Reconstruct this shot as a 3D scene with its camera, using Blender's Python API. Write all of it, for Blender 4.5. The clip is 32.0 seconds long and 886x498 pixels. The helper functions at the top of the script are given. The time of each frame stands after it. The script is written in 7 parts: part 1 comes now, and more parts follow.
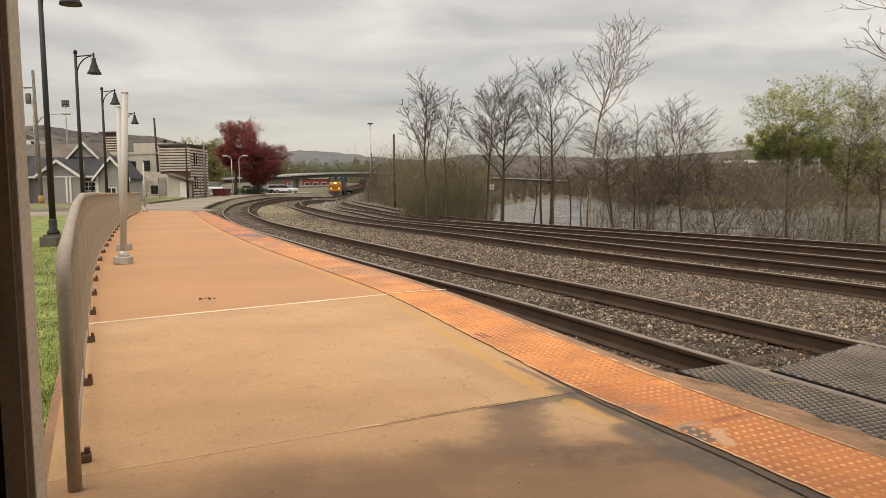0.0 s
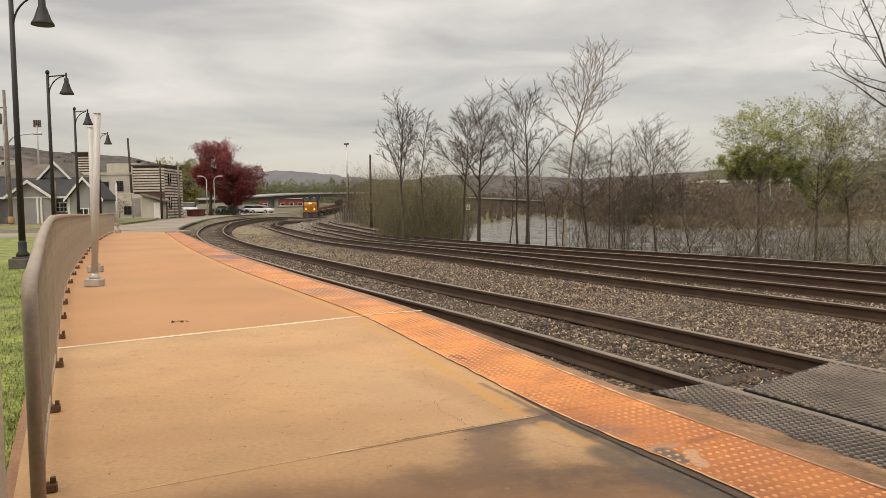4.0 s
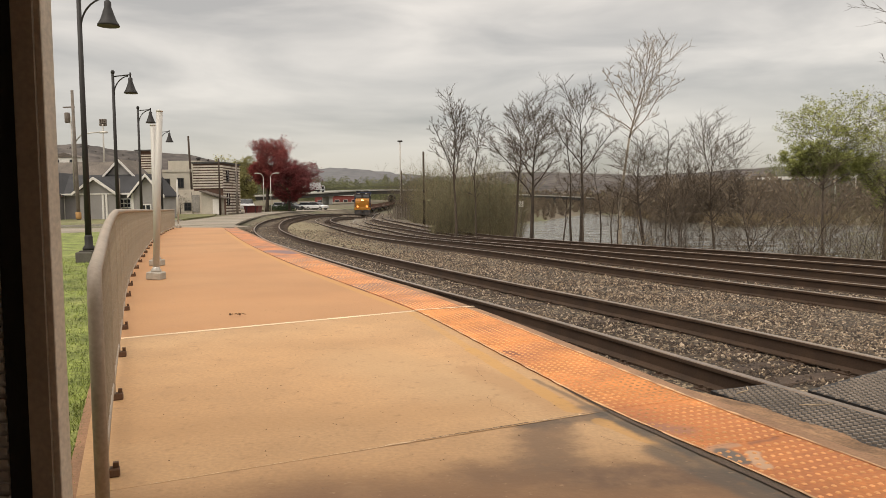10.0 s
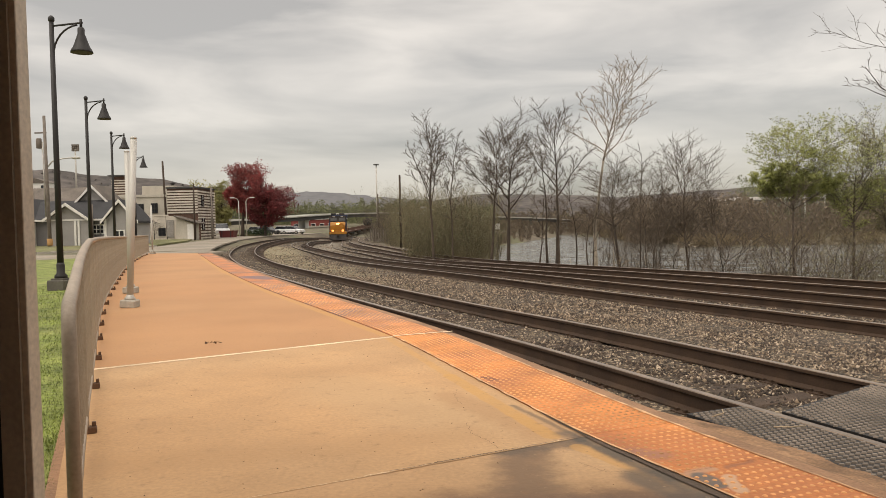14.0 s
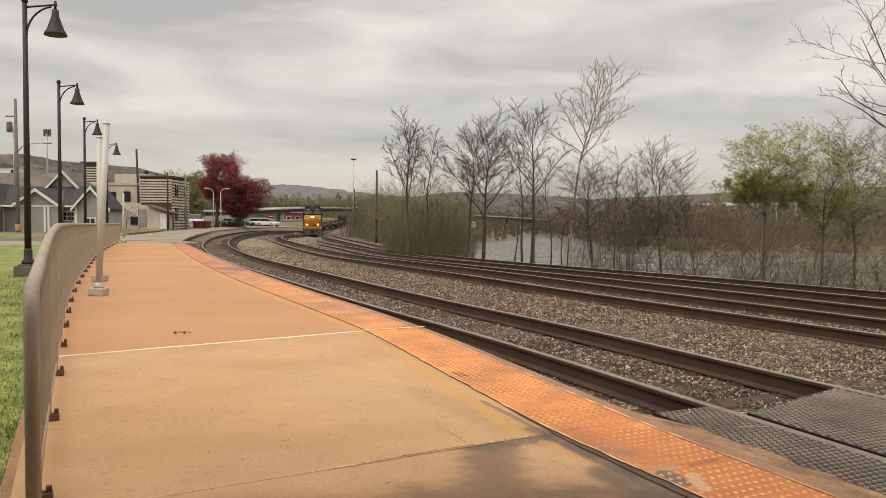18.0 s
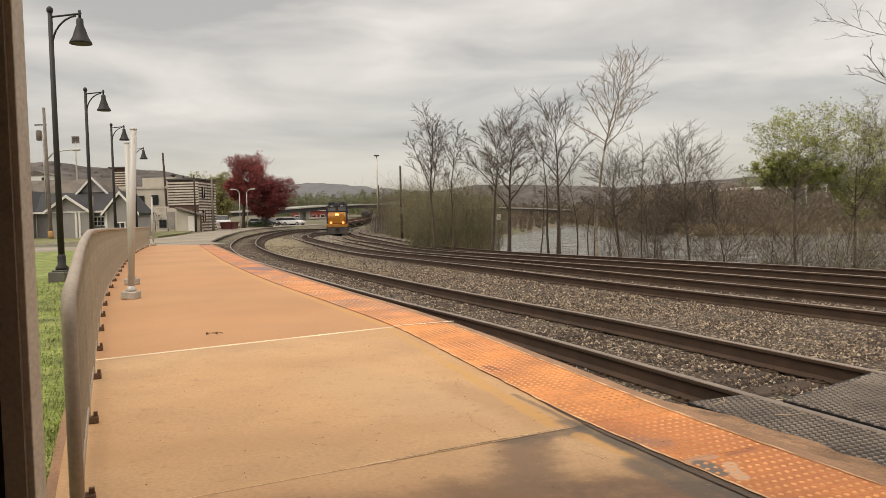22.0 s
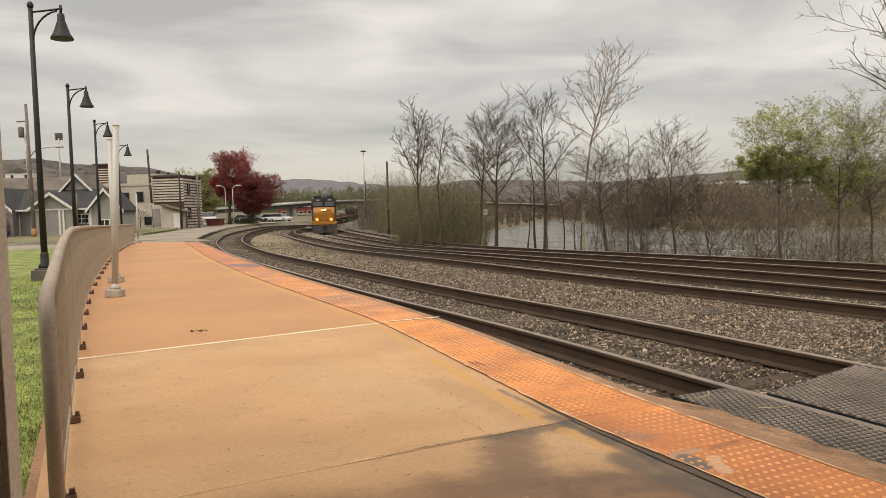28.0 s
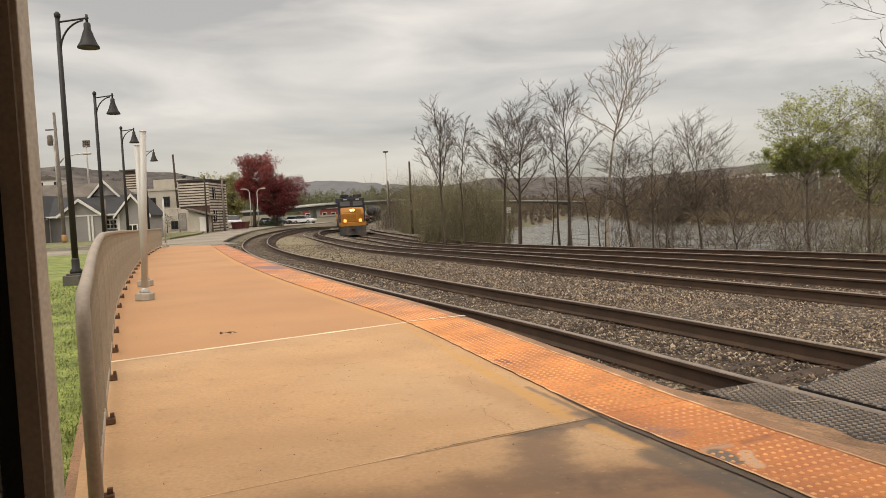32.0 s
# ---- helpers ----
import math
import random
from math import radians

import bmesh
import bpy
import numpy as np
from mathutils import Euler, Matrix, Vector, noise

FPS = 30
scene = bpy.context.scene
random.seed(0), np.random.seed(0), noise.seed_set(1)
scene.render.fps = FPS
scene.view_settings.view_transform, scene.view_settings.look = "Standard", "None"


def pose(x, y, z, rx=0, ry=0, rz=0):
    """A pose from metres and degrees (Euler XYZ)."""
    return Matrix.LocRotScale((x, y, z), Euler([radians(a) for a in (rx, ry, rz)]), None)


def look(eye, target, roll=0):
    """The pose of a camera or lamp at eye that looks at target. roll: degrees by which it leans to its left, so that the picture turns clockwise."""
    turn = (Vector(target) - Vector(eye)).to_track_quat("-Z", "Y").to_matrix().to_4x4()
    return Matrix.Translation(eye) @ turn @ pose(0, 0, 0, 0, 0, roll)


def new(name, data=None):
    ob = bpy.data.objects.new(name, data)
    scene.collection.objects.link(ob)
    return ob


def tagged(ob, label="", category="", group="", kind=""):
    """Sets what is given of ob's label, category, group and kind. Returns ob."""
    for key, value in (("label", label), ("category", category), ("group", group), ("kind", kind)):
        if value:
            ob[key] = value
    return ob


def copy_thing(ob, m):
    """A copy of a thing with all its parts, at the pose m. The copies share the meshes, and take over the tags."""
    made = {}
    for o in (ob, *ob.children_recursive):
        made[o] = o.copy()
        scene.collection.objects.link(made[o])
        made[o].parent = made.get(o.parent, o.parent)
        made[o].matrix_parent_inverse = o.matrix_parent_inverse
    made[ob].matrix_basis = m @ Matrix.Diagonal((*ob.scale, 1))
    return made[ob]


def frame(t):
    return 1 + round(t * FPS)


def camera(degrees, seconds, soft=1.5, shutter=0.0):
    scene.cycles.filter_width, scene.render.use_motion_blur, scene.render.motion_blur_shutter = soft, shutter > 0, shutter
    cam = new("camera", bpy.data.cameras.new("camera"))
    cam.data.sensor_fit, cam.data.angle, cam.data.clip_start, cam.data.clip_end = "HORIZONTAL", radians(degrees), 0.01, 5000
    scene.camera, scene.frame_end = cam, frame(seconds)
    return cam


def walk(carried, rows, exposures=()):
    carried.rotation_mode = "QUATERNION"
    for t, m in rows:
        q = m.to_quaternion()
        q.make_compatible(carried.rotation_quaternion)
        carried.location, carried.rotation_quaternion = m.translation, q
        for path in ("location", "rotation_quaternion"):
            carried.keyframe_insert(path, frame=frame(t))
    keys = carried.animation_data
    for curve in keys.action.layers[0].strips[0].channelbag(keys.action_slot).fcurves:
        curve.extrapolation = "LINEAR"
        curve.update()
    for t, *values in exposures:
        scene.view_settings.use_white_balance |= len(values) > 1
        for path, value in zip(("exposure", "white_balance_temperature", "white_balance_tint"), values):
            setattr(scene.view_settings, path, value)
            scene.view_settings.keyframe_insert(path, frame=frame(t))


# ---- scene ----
cam = camera(61.0, 32.0, soft=0.85)
PATH = [
    (0, (-0.042, -0.049, 1.27), (-0.056, 1.944, 1.098), -0.7),
    (0.5, (-0.037, -0.054, 1.266), (-0.043, 1.939, 1.09), -0.4),
    (1, (-0.031, -0.047, 1.264), (-0.012, 1.947, 1.111), 0.4),
    (1.5, (-0.036, -0.037, 1.274), (-0.019, 1.959, 1.15), 0.5),
    (2, (-0.046, -0.068, 1.276), (-0.034, 1.929, 1.168), 0.9),
    (2.5, (-0.036, -0.053, 1.278), (-0.006, 1.945, 1.18), 0.7),
    (3, (-0.03, -0.025, 1.278), (0.01, 1.972, 1.177), -0.4),
    (3.5, (-0.029, -0.036, 1.286), (0.016, 1.96, 1.166), -0.9),
    (5.5, (-0.022, -0.053, 1.277), (0.043, 1.943, 1.157), -0.2),
    (6, (-0.023, -0.037, 1.277), (0.023, 1.959, 1.158), -0.4),
    (6.5, (-0.018, -0.048, 1.282), (-0.013, 1.949, 1.166), -0.9),
    (7, (-0.023, -0.031, 1.282), (-0.027, 1.966, 1.174), -0.0),
    (7.5, (-0.024, -0.036, 1.284), (-0.029, 1.961, 1.177), 0.4),
    (8, (-0.031, -0.032, 1.276), (-0.025, 1.965, 1.167), 1.6),
    (8.5, (-0.03, -0.051, 1.271), (-0.011, 1.945, 1.158), 1.6),
    (9, (-0.046, -0.04, 1.276), (-0.053, 1.957, 1.173), 0.7),
    (9.5, (-0.038, -0.037, 1.28), (-0.11, 1.959, 1.181), -0.3),
    (10, (-0.037, -0.022, 1.264), (-0.128, 1.972, 1.138), -0.7),
    (10.5, (-0.037, -0.038, 1.274), (-0.108, 1.956, 1.126), -0.3),
    (11, (-0.042, -0.027, 1.279), (-0.081, 1.969, 1.145), 0.4),
    (11.5, (-0.048, -0.041, 1.282), (-0.074, 1.954, 1.152), 0.3),
    (12, (-0.049, -0.028, 1.274), (-0.123, 1.965, 1.127), -1.2),
    (12.5, (-0.033, -0.028, 1.281), (-0.067, 1.968, 1.163), -0.1),
    (13, (-0.024, -0.017, 1.292), (-0.009, 1.981, 1.191), -0.8),
    (13.5, (-0.028, -0.029, 1.291), (-0.025, 1.97, 1.219), 0.1),
    (14, (-0.036, -0.045, 1.297), (-0.065, 1.954, 1.23), -1.2),
    (14.5, (-0.019, -0.053, 1.284), (-0.006, 1.945, 1.197), -1.7),
    (16.5, (-0.024, -0.054, 1.277), (-0.025, 1.945, 1.202), 0.5),
    (17, (-0.024, -0.069, 1.289), (-0.009, 1.93, 1.227), 0.8),
    (17.5, (-0.029, -0.037, 1.275), (-0.015, 1.962, 1.212), 0.5),
    (18, (-0.022, -0.035, 1.277), (0.014, 1.963, 1.202), 0.4),
    (18.5, (-0.011, -0.007, 1.277), (0.031, 1.991, 1.2), -0.8),
    (19, (-0.011, -0.014, 1.277), (0.013, 1.984, 1.193), -0.9),
    (19.5, (-0.025, -0.045, 1.281), (-0.009, 1.953, 1.195), 0.1),
    (20, (-0.029, -0.03, 1.286), (-0.015, 1.969, 1.229), 0.5),
    (20.5, (-0.036, -0.046, 1.281), (-0.063, 1.952, 1.211), -0.4),
    (21, (-0.033, -0.036, 1.28), (-0.073, 1.962, 1.204), -0.7),
    (21.5, (-0.039, -0.038, 1.282), (-0.062, 1.96, 1.205), -0.9),
    (22, (-0.034, -0.036, 1.285), (-0.066, 1.961, 1.194), -1.4),
    (22.5, (-0.028, -0.008, 1.275), (-0.064, 1.989, 1.164), -1.6),
    (23, (-0.028, -0.022, 1.278), (-0.045, 1.974, 1.167), -0.8),
    (23.5, (-0.045, -0.032, 1.286), (-0.062, 1.965, 1.184), 0.4),
    (24, (-0.049, -0.038, 1.286), (-0.045, 1.959, 1.182), 1.2),
    (24.5, (-0.039, -0.015, 1.284), (-0.043, 1.981, 1.162), -1.0),
    (25, (-0.035, -0.041, 1.289), (-0.031, 1.956, 1.173), -1.2),
    (25.5, (-0.037, -0.027, 1.287), (-0.031, 1.971, 1.194), -0.3),
    (27.5, (-0.02, 0.008, 1.287), (-0.048, 2.006, 1.193), -2.3),
    (28, (-0.014, -0.019, 1.286), (-0.013, 1.978, 1.182), -1.7),
    (28.5, (-0.015, -0.006, 1.286), (-0.022, 1.992, 1.186), -1.1),
    (29, (-0.029, -0.018, 1.287), (-0.073, 1.979, 1.189), -1.4),
    (29.5, (-0.03, -0.036, 1.287), (-0.102, 1.96, 1.189), -2.3),
    (30, (-0.027, -0.038, 1.287), (-0.102, 1.958, 1.187), -2.3),
    (30.5, (-0.031, -0.044, 1.289), (-0.101, 1.952, 1.183), -2.0),
    (31, (-0.039, -0.05, 1.292), (-0.108, 1.946, 1.187), -2.2),
    (31.5, (-0.027, -0.044, 1.286), (-0.1, 1.952, 1.175), -2.7),
    (32, (-0.026, -0.039, 1.284), (-0.088, 1.958, 1.18), -2.8),
]
walk(cam, [(t, look(eye, target, roll)) for t, eye, target, roll in PATH], exposures=[(0, 0.23, 7000, 11.5), (32, 0.23, 7000, 11.5)])

# world: an overcast spring sky, brighter overhead
world = bpy.data.worlds.new("sky")
scene.world = world
world.use_nodes = True
wn, wl = world.node_tree.nodes, world.node_tree.links
wn.clear()
w_out = wn.new("ShaderNodeOutputWorld")
w_sky = wn.new("ShaderNodeTexSky")
w_sky.sky_type, w_sky.sun_disc = "NISHITA", False
w_sky.sun_elevation, w_sky.sun_rotation = radians(58), radians(200)
w_b1 = wn.new("ShaderNodeBackground")
w_b1.inputs[1].default_value = 0.02
w_b2 = wn.new("ShaderNodeBackground")
w_b2.inputs[1].default_value = 1.0
w_add = wn.new("ShaderNodeAddShader")
w_tc = wn.new("ShaderNodeTexCoord")
w_sep = wn.new("ShaderNodeSeparateXYZ")
w_map = wn.new("ShaderNodeMapping")
w_map.inputs["Scale"].default_value = (2.0, 2.0, 9.0)
w_map.inputs["Location"].default_value = (0.35, 0.1, 0.55)
w_n = wn.new("ShaderNodeTexNoise")
w_n.inputs["Scale"].default_value, w_n.inputs["Detail"].default_value, w_n.inputs["Roughness"].default_value = 1.5, 5.0, 0.5
w_n.inputs["Distortion"].default_value = 0.4
w_r = wn.new("ShaderNodeValToRGB")
w_r.color_ramp.elements[0].position, w_r.color_ramp.elements[0].color = 0.36, (0.36, 0.352, 0.335, 1)
w_r.color_ramp.elements[1].position, w_r.color_ramp.elements[1].color = 0.66, (0.63, 0.605, 0.565, 1)
w_z = wn.new("ShaderNodeMapRange")
w_z.inputs["From Min"].default_value, w_z.inputs["From Max"].default_value = 0.28, 0.9
w_z.inputs["To Min"].default_value, w_z.inputs["To Max"].default_value = 1.0, 2.5
w_h = wn.new("ShaderNodeMapRange")
w_h.inputs["From Min"].default_value, w_h.inputs["From Max"].default_value = 0.0, 0.16
w_h.inputs["To Min"].default_value, w_h.inputs["To Max"].default_value = 0.62, 1.0
w_hz = wn.new("ShaderNodeMath")
w_hz.operation = "MULTIPLY"
w_mul = wn.new("ShaderNodeMixRGB")
w_mul.blend_type, w_mul.inputs[0].default_value = "MULTIPLY", 1.0
wl.new(w_tc.outputs["Generated"], w_map.inputs[0])
wl.new(w_tc.outputs["Generated"], w_sep.inputs[0])
wl.new(w_map.outputs[0], w_n.inputs["Vector"])
wl.new(w_n.outputs["Fac"], w_r.inputs[0])
wl.new(w_sep.outputs[2], w_z.inputs[0])
wl.new(w_r.outputs[0], w_mul.inputs[1])
wl.new(w_sep.outputs[2], w_h.inputs[0])
wl.new(w_z.outputs[0], w_hz.inputs[0])
wl.new(w_h.outputs[0], w_hz.inputs[1])
wl.new(w_hz.outputs[0], w_mul.inputs[2])
wl.new(w_mul.outputs[0], w_b2.inputs[0])
wl.new(w_sky.outputs[0], w_b1.inputs[0])
wl.new(w_b1.outputs[0], w_add.inputs[0])
wl.new(w_b2.outputs[0], w_add.inputs[1])
wl.new(w_add.outputs[0], w_out.inputs[0])

sun = new("sun", bpy.data.lights.new("sun", "SUN"))
sun.data.energy, sun.data.angle, sun.data.color = 1.45, radians(50), (1.0, 0.96, 0.9)
sun.matrix_world = look((0, 0, 30), (12, 14, 0))


# ---- materials ----
def mat(name, color, rough=0.8, metal=0.0, scale=6.0, vary=0.25, fine=60.0, fine_vary=0.12, bump=0.15, dirt=None, dirt_scale=1.2, dirt_amount=0.5, island=0.0, random_object=0.0):
    """A surface with colour variation at two scales, fine relief and, if given, stains of another colour."""
    m = bpy.data.materials.new(name)
    m.use_nodes = True
    nt, n, l = m.node_tree, m.node_tree.nodes, m.node_tree.links
    p = n["Principled BSDF"]
    p.inputs["Roughness"].default_value, p.inputs["Metallic"].default_value = rough, metal
    tc = n.new("ShaderNodeTexCoord")
    big = n.new("ShaderNodeTexNoise")
    big.inputs["Scale"].default_value, big.inputs["Detail"].default_value = scale, 4
    small = n.new("ShaderNodeTexNoise")
    small.inputs["Scale"].default_value, small.inputs["Detail"].default_value = fine, 3
    for t in (big, small):
        l.new(tc.outputs["Object"], t.inputs["Vector"])
    ramp = n.new("ShaderNodeMapRange")
    ramp.inputs["From Min"].default_value, ramp.inputs["From Max"].default_value = 0.3, 0.7
    ramp.inputs["To Min"].default_value, ramp.inputs["To Max"].default_value = 1 - vary, 1 + vary
    l.new(big.outputs["Fac"], ramp.inputs[0])
    ramp2 = n.new("ShaderNodeMapRange")
    ramp2.inputs["From Min"].default_value, ramp2.inputs["From Max"].default_value = 0.3, 0.7
    ramp2.inputs["To Min"].default_value, ramp2.inputs["To Max"].default_value = 1 - fine_vary, 1 + fine_vary
    l.new(small.outputs["Fac"], ramp2.inputs[0])
    mul = n.new("ShaderNodeMath")
    mul.operation = "MULTIPLY"
    l.new(ramp.outputs[0], mul.inputs[0])
    l.new(ramp2.outputs[0], mul.inputs[1])
    last = mul.outputs[0]
    for amount, node, out in ((island, "ShaderNodeNewGeometry", "Random Per Island"), (random_object, "ShaderNodeObjectInfo", "Random")):
        if amount:
            g = n.new(node)
            r3 = n.new("ShaderNodeMapRange")
            r3.inputs["To Min"].default_value, r3.inputs["To Max"].default_value = 1 - amount, 1 + amount
            l.new(g.outputs[out], r3.inputs[0])
            m2 = n.new("ShaderNodeMath")
            m2.operation = "MULTIPLY"
            l.new(last, m2.inputs[0])
            l.new(r3.outputs[0], m2.inputs[1])
            last = m2.outputs[0]
    base = n.new("ShaderNodeRGB")
    base.outputs[0].default_value = (*color, 1)
    src = base.outputs[0]
    if dirt:
        dn = n.new("ShaderNodeTexNoise")
        dn.inputs["Scale"].default_value, dn.inputs["Detail"].default_value = dirt_scale, 5
        l.new(tc.outputs["Object"], dn.inputs["Vector"])
        dr = n.new("ShaderNodeMapRange")
        dr.inputs["From Min"].default_value, dr.inputs["From Max"].default_value = 0.45, 0.7
        dr.inputs["To Max"].default_value = dirt_amount
        l.new(dn.outputs["Fac"], dr.inputs[0])
        mx = n.new("ShaderNodeMixRGB")
        l.new(dr.outputs[0], mx.inputs[0])
        l.new(src, mx.inputs[1])
        mx.inputs[2].default_value = (*dirt, 1)
        src = mx.outputs[0]
    fin = n.new("ShaderNodeVectorMath")
    fin.operation = "SCALE"
    l.new(src, fin.inputs[0])
    l.new(last, fin.inputs["Scale"])
    l.new(fin.outputs[0], p.inputs["Base Color"])
    if bump:
        b = n.new("ShaderNodeBump")
        b.inputs["Strength"].default_value, b.inputs["Distance"].default_value = bump, 0.02
        l.new(small.outputs["Fac"], b.inputs["Height"])
        l.new(b.outputs[0], p.inputs["Normal"])
    return m


def glow(name, color, strength):
    m = bpy.data.materials.new(name)
    m.use_nodes = True
    p = m.node_tree.nodes["Principled BSDF"]
    p.inputs["Base Color"].default_value = (*color, 1)
    p.inputs["Emission Color"].default_value = (*color, 1)
    p.inputs["Emission Strength"].default_value = strength
    return m


CONCRETE_PLAIN = mat("tan_concrete", (0.455, 0.262, 0.122), 0.75, scale=1.1, vary=0.11, fine=38, fine_vary=0.10, bump=0.12, dirt=(0.52, 0.345, 0.19), dirt_scale=0.35, dirt_amount=0.55)
M_CONCRETE_FAR = mat("orange_stained_concrete", (0.415, 0.209, 0.09), 0.75, scale=0.4, vary=0.10, fine=40, fine_vary=0.06, bump=0.1, dirt=(0.47, 0.265, 0.125), dirt_scale=0.3, dirt_amount=0.5)
M_JOINT = mat("pale_joint_sealant", (0.78, 0.60, 0.40), 0.8, scale=3, fine=80)
M_DARKJOINT = mat("dark_joint", (0.14, 0.085, 0.048), 0.9, scale=4, fine=60)
M_PATCH = mat("dark_asphalt_patch", (0.095, 0.064, 0.043), 0.85, scale=2.0, vary=0.3, fine=70, fine_vary=0.2, bump=0.2)
M_TACTILE = mat("orange_tactile_paving", (0.60, 0.215, 0.055), 0.7, scale=2.2, vary=0.22, fine=40, fine_vary=0.2, bump=0.2, dirt=(0.30, 0.105, 0.045), dirt_scale=1.3, dirt_amount=0.8)
M_TACTILE_OLD = mat("stained_orange_tactile_paving", (0.49, 0.185, 0.068), 0.7, scale=2.2, vary=0.25, fine=40, fine_vary=0.2, bump=0.2, dirt=(0.20, 0.135, 0.115), dirt_scale=0.9, dirt_amount=0.95)
M_DOME = mat("worn_dome", (0.68, 0.33, 0.125), 0.65, scale=1.5, vary=0.45, fine=50)
M_YELLOW = mat("worn_yellow_line", (0.475, 0.262, 0.092), 0.75, scale=2, vary=0.14, fine=40, dirt=(0.45, 0.262, 0.123), dirt_scale=2.2, dirt_amount=1.0)
M_COPING = mat("brown_edge_concrete", (0.28, 0.155, 0.085), 0.85, scale=2, vary=0.25, fine=50, fine_vary=0.15, bump=0.3)
M_RAIL = mat("rusty_rail_side", (0.05, 0.027, 0.014), 0.85, 0.0, scale=3, vary=0.25, fine=60, bump=0.2)
M_RAILHEAD = mat("worn_rail_head", (0.22, 0.16, 0.115), 0.32, 0.55, scale=5, vary=0.25, fine=50, bump=0.05)
M_TIE = mat("weathered_tie", (0.055, 0.035, 0.023), 0.9, scale=5, vary=0.3, fine=40, fine_vary=0.25, bump=0.5, random_object=0.35)


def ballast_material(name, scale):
    """Packed broken stones: each cell its own tone, relief between them, and the shade of the gaps painted as darker
    colour at the cell edges.
    """
    m = bpy.data.materials.new(name)
    m.use_nodes = True
    n, l = m.node_tree.nodes, m.node_tree.links
    p = n["Principled BSDF"]
    p.inputs["Roughness"].default_value = 0.92
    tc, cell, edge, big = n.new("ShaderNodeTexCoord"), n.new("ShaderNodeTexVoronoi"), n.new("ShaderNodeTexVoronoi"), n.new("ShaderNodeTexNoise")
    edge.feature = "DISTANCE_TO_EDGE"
    big.inputs["Scale"].default_value, big.inputs["Detail"].default_value = 0.9, 6
    for t in (cell, edge):
        t.inputs["Scale"].default_value = scale
    for t in (cell, edge, big):
        l.new(tc.outputs["Object"], t.inputs["Vector"])
    sep, ramp = n.new("ShaderNodeSeparateColor"), n.new("ShaderNodeValToRGB")
    l.new(cell.outputs["Color"], sep.inputs[0])
    l.new(sep.outputs[0], ramp.inputs[0])
    e = ramp.color_ramp.elements
    e[0].color, e[1].color = (0.030, 0.020, 0.013, 1), (0.38, 0.29, 0.19, 1)
    mid = e.new(0.62)
    mid.color = (0.10, 0.070, 0.044, 1)
    # shade between the stones painted in: colour darkens towards each cell's edge
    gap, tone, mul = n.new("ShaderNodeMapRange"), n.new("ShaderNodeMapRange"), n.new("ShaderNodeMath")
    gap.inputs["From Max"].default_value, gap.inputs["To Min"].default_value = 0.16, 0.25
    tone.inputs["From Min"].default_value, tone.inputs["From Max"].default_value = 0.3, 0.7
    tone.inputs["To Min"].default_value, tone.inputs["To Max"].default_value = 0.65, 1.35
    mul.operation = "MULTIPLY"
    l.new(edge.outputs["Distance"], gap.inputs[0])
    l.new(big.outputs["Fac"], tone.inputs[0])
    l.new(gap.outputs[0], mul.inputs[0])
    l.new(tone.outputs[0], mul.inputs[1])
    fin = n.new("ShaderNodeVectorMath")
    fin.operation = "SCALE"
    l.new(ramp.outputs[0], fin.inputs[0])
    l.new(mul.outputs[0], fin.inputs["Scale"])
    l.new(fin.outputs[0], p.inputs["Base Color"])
    b = n.new("ShaderNodeBump")
    b.inputs["Strength"].default_value, b.inputs["Distance"].default_value = 0.8, 0.02
    l.new(edge.outputs["Distance"], b.inputs["Height"])
    l.new(b.outputs[0], p.inputs["Normal"])
    return m


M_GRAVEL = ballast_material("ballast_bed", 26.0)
M_STONE = mat("ballast_stone", (0.18, 0.13, 0.085), 0.9, scale=3, vary=0.15, fine=70, bump=0.2, island=0.6)
# dark stones: soiled between the rails, elsewhere also painted shade of the gaps
M_STONE_DARK = mat("dark_stone_and_gap_shade", (0.050, 0.033, 0.022), 0.85, scale=3, vary=0.15, fine=70, bump=0.2, island=0.6)
M_STONE_PALE = mat("pale_ballast_stone", (0.35, 0.275, 0.20), 0.9, scale=3, vary=0.15, fine=70, bump=0.2, island=0.4)
M_RUBBER = mat("black_crossing_mat", (0.022, 0.018, 0.016), 0.7, scale=3, vary=0.3, fine=60, bump=0.2)
M_RUBBER_TOP = mat("dusty_mat_ridge", (0.205, 0.165, 0.13), 0.75, scale=2, vary=0.35, fine=60, bump=0.2)
M_GRASS = mat("mown_grass", (0.17, 0.205, 0.043), 0.9, scale=1.6, vary=0.5, fine=18, fine_vary=0.4, bump=0.6, dirt=(0.20, 0.195, 0.07), dirt_scale=0.8, dirt_amount=0.6)
M_BLADE = mat("grass_blade", (0.165, 0.20, 0.042), 0.85, scale=1.6, vary=0.45, fine=9, fine_vary=0.4, island=0.6, bump=0)
M_SCRUB = mat("dry_scrub_ground", (0.125, 0.10, 0.066), 0.95, scale=0.15, vary=0.3, fine=3, fine_vary=0.3, bump=0.5, dirt=(0.10, 0.115, 0.04), dirt_scale=0.05, dirt_amount=0.7)
M_ROAD = mat("pale_worn_asphalt", (0.255, 0.22, 0.175), 0.9, scale=0.3, vary=0.18, fine=9, fine_vary=0.2, bump=0.15, dirt=(0.20, 0.155, 0.105), dirt_scale=0.25, dirt_amount=0.7)
M_KERB = mat("kerb_concrete", (0.42, 0.38, 0.32), 0.85, scale=1, vary=0.15, fine=20)
M_RAILING = mat("taupe_painted_steel", (0.34, 0.27, 0.205), 0.5, 0.0, scale=3, vary=0.12, fine=50, bump=0.05)
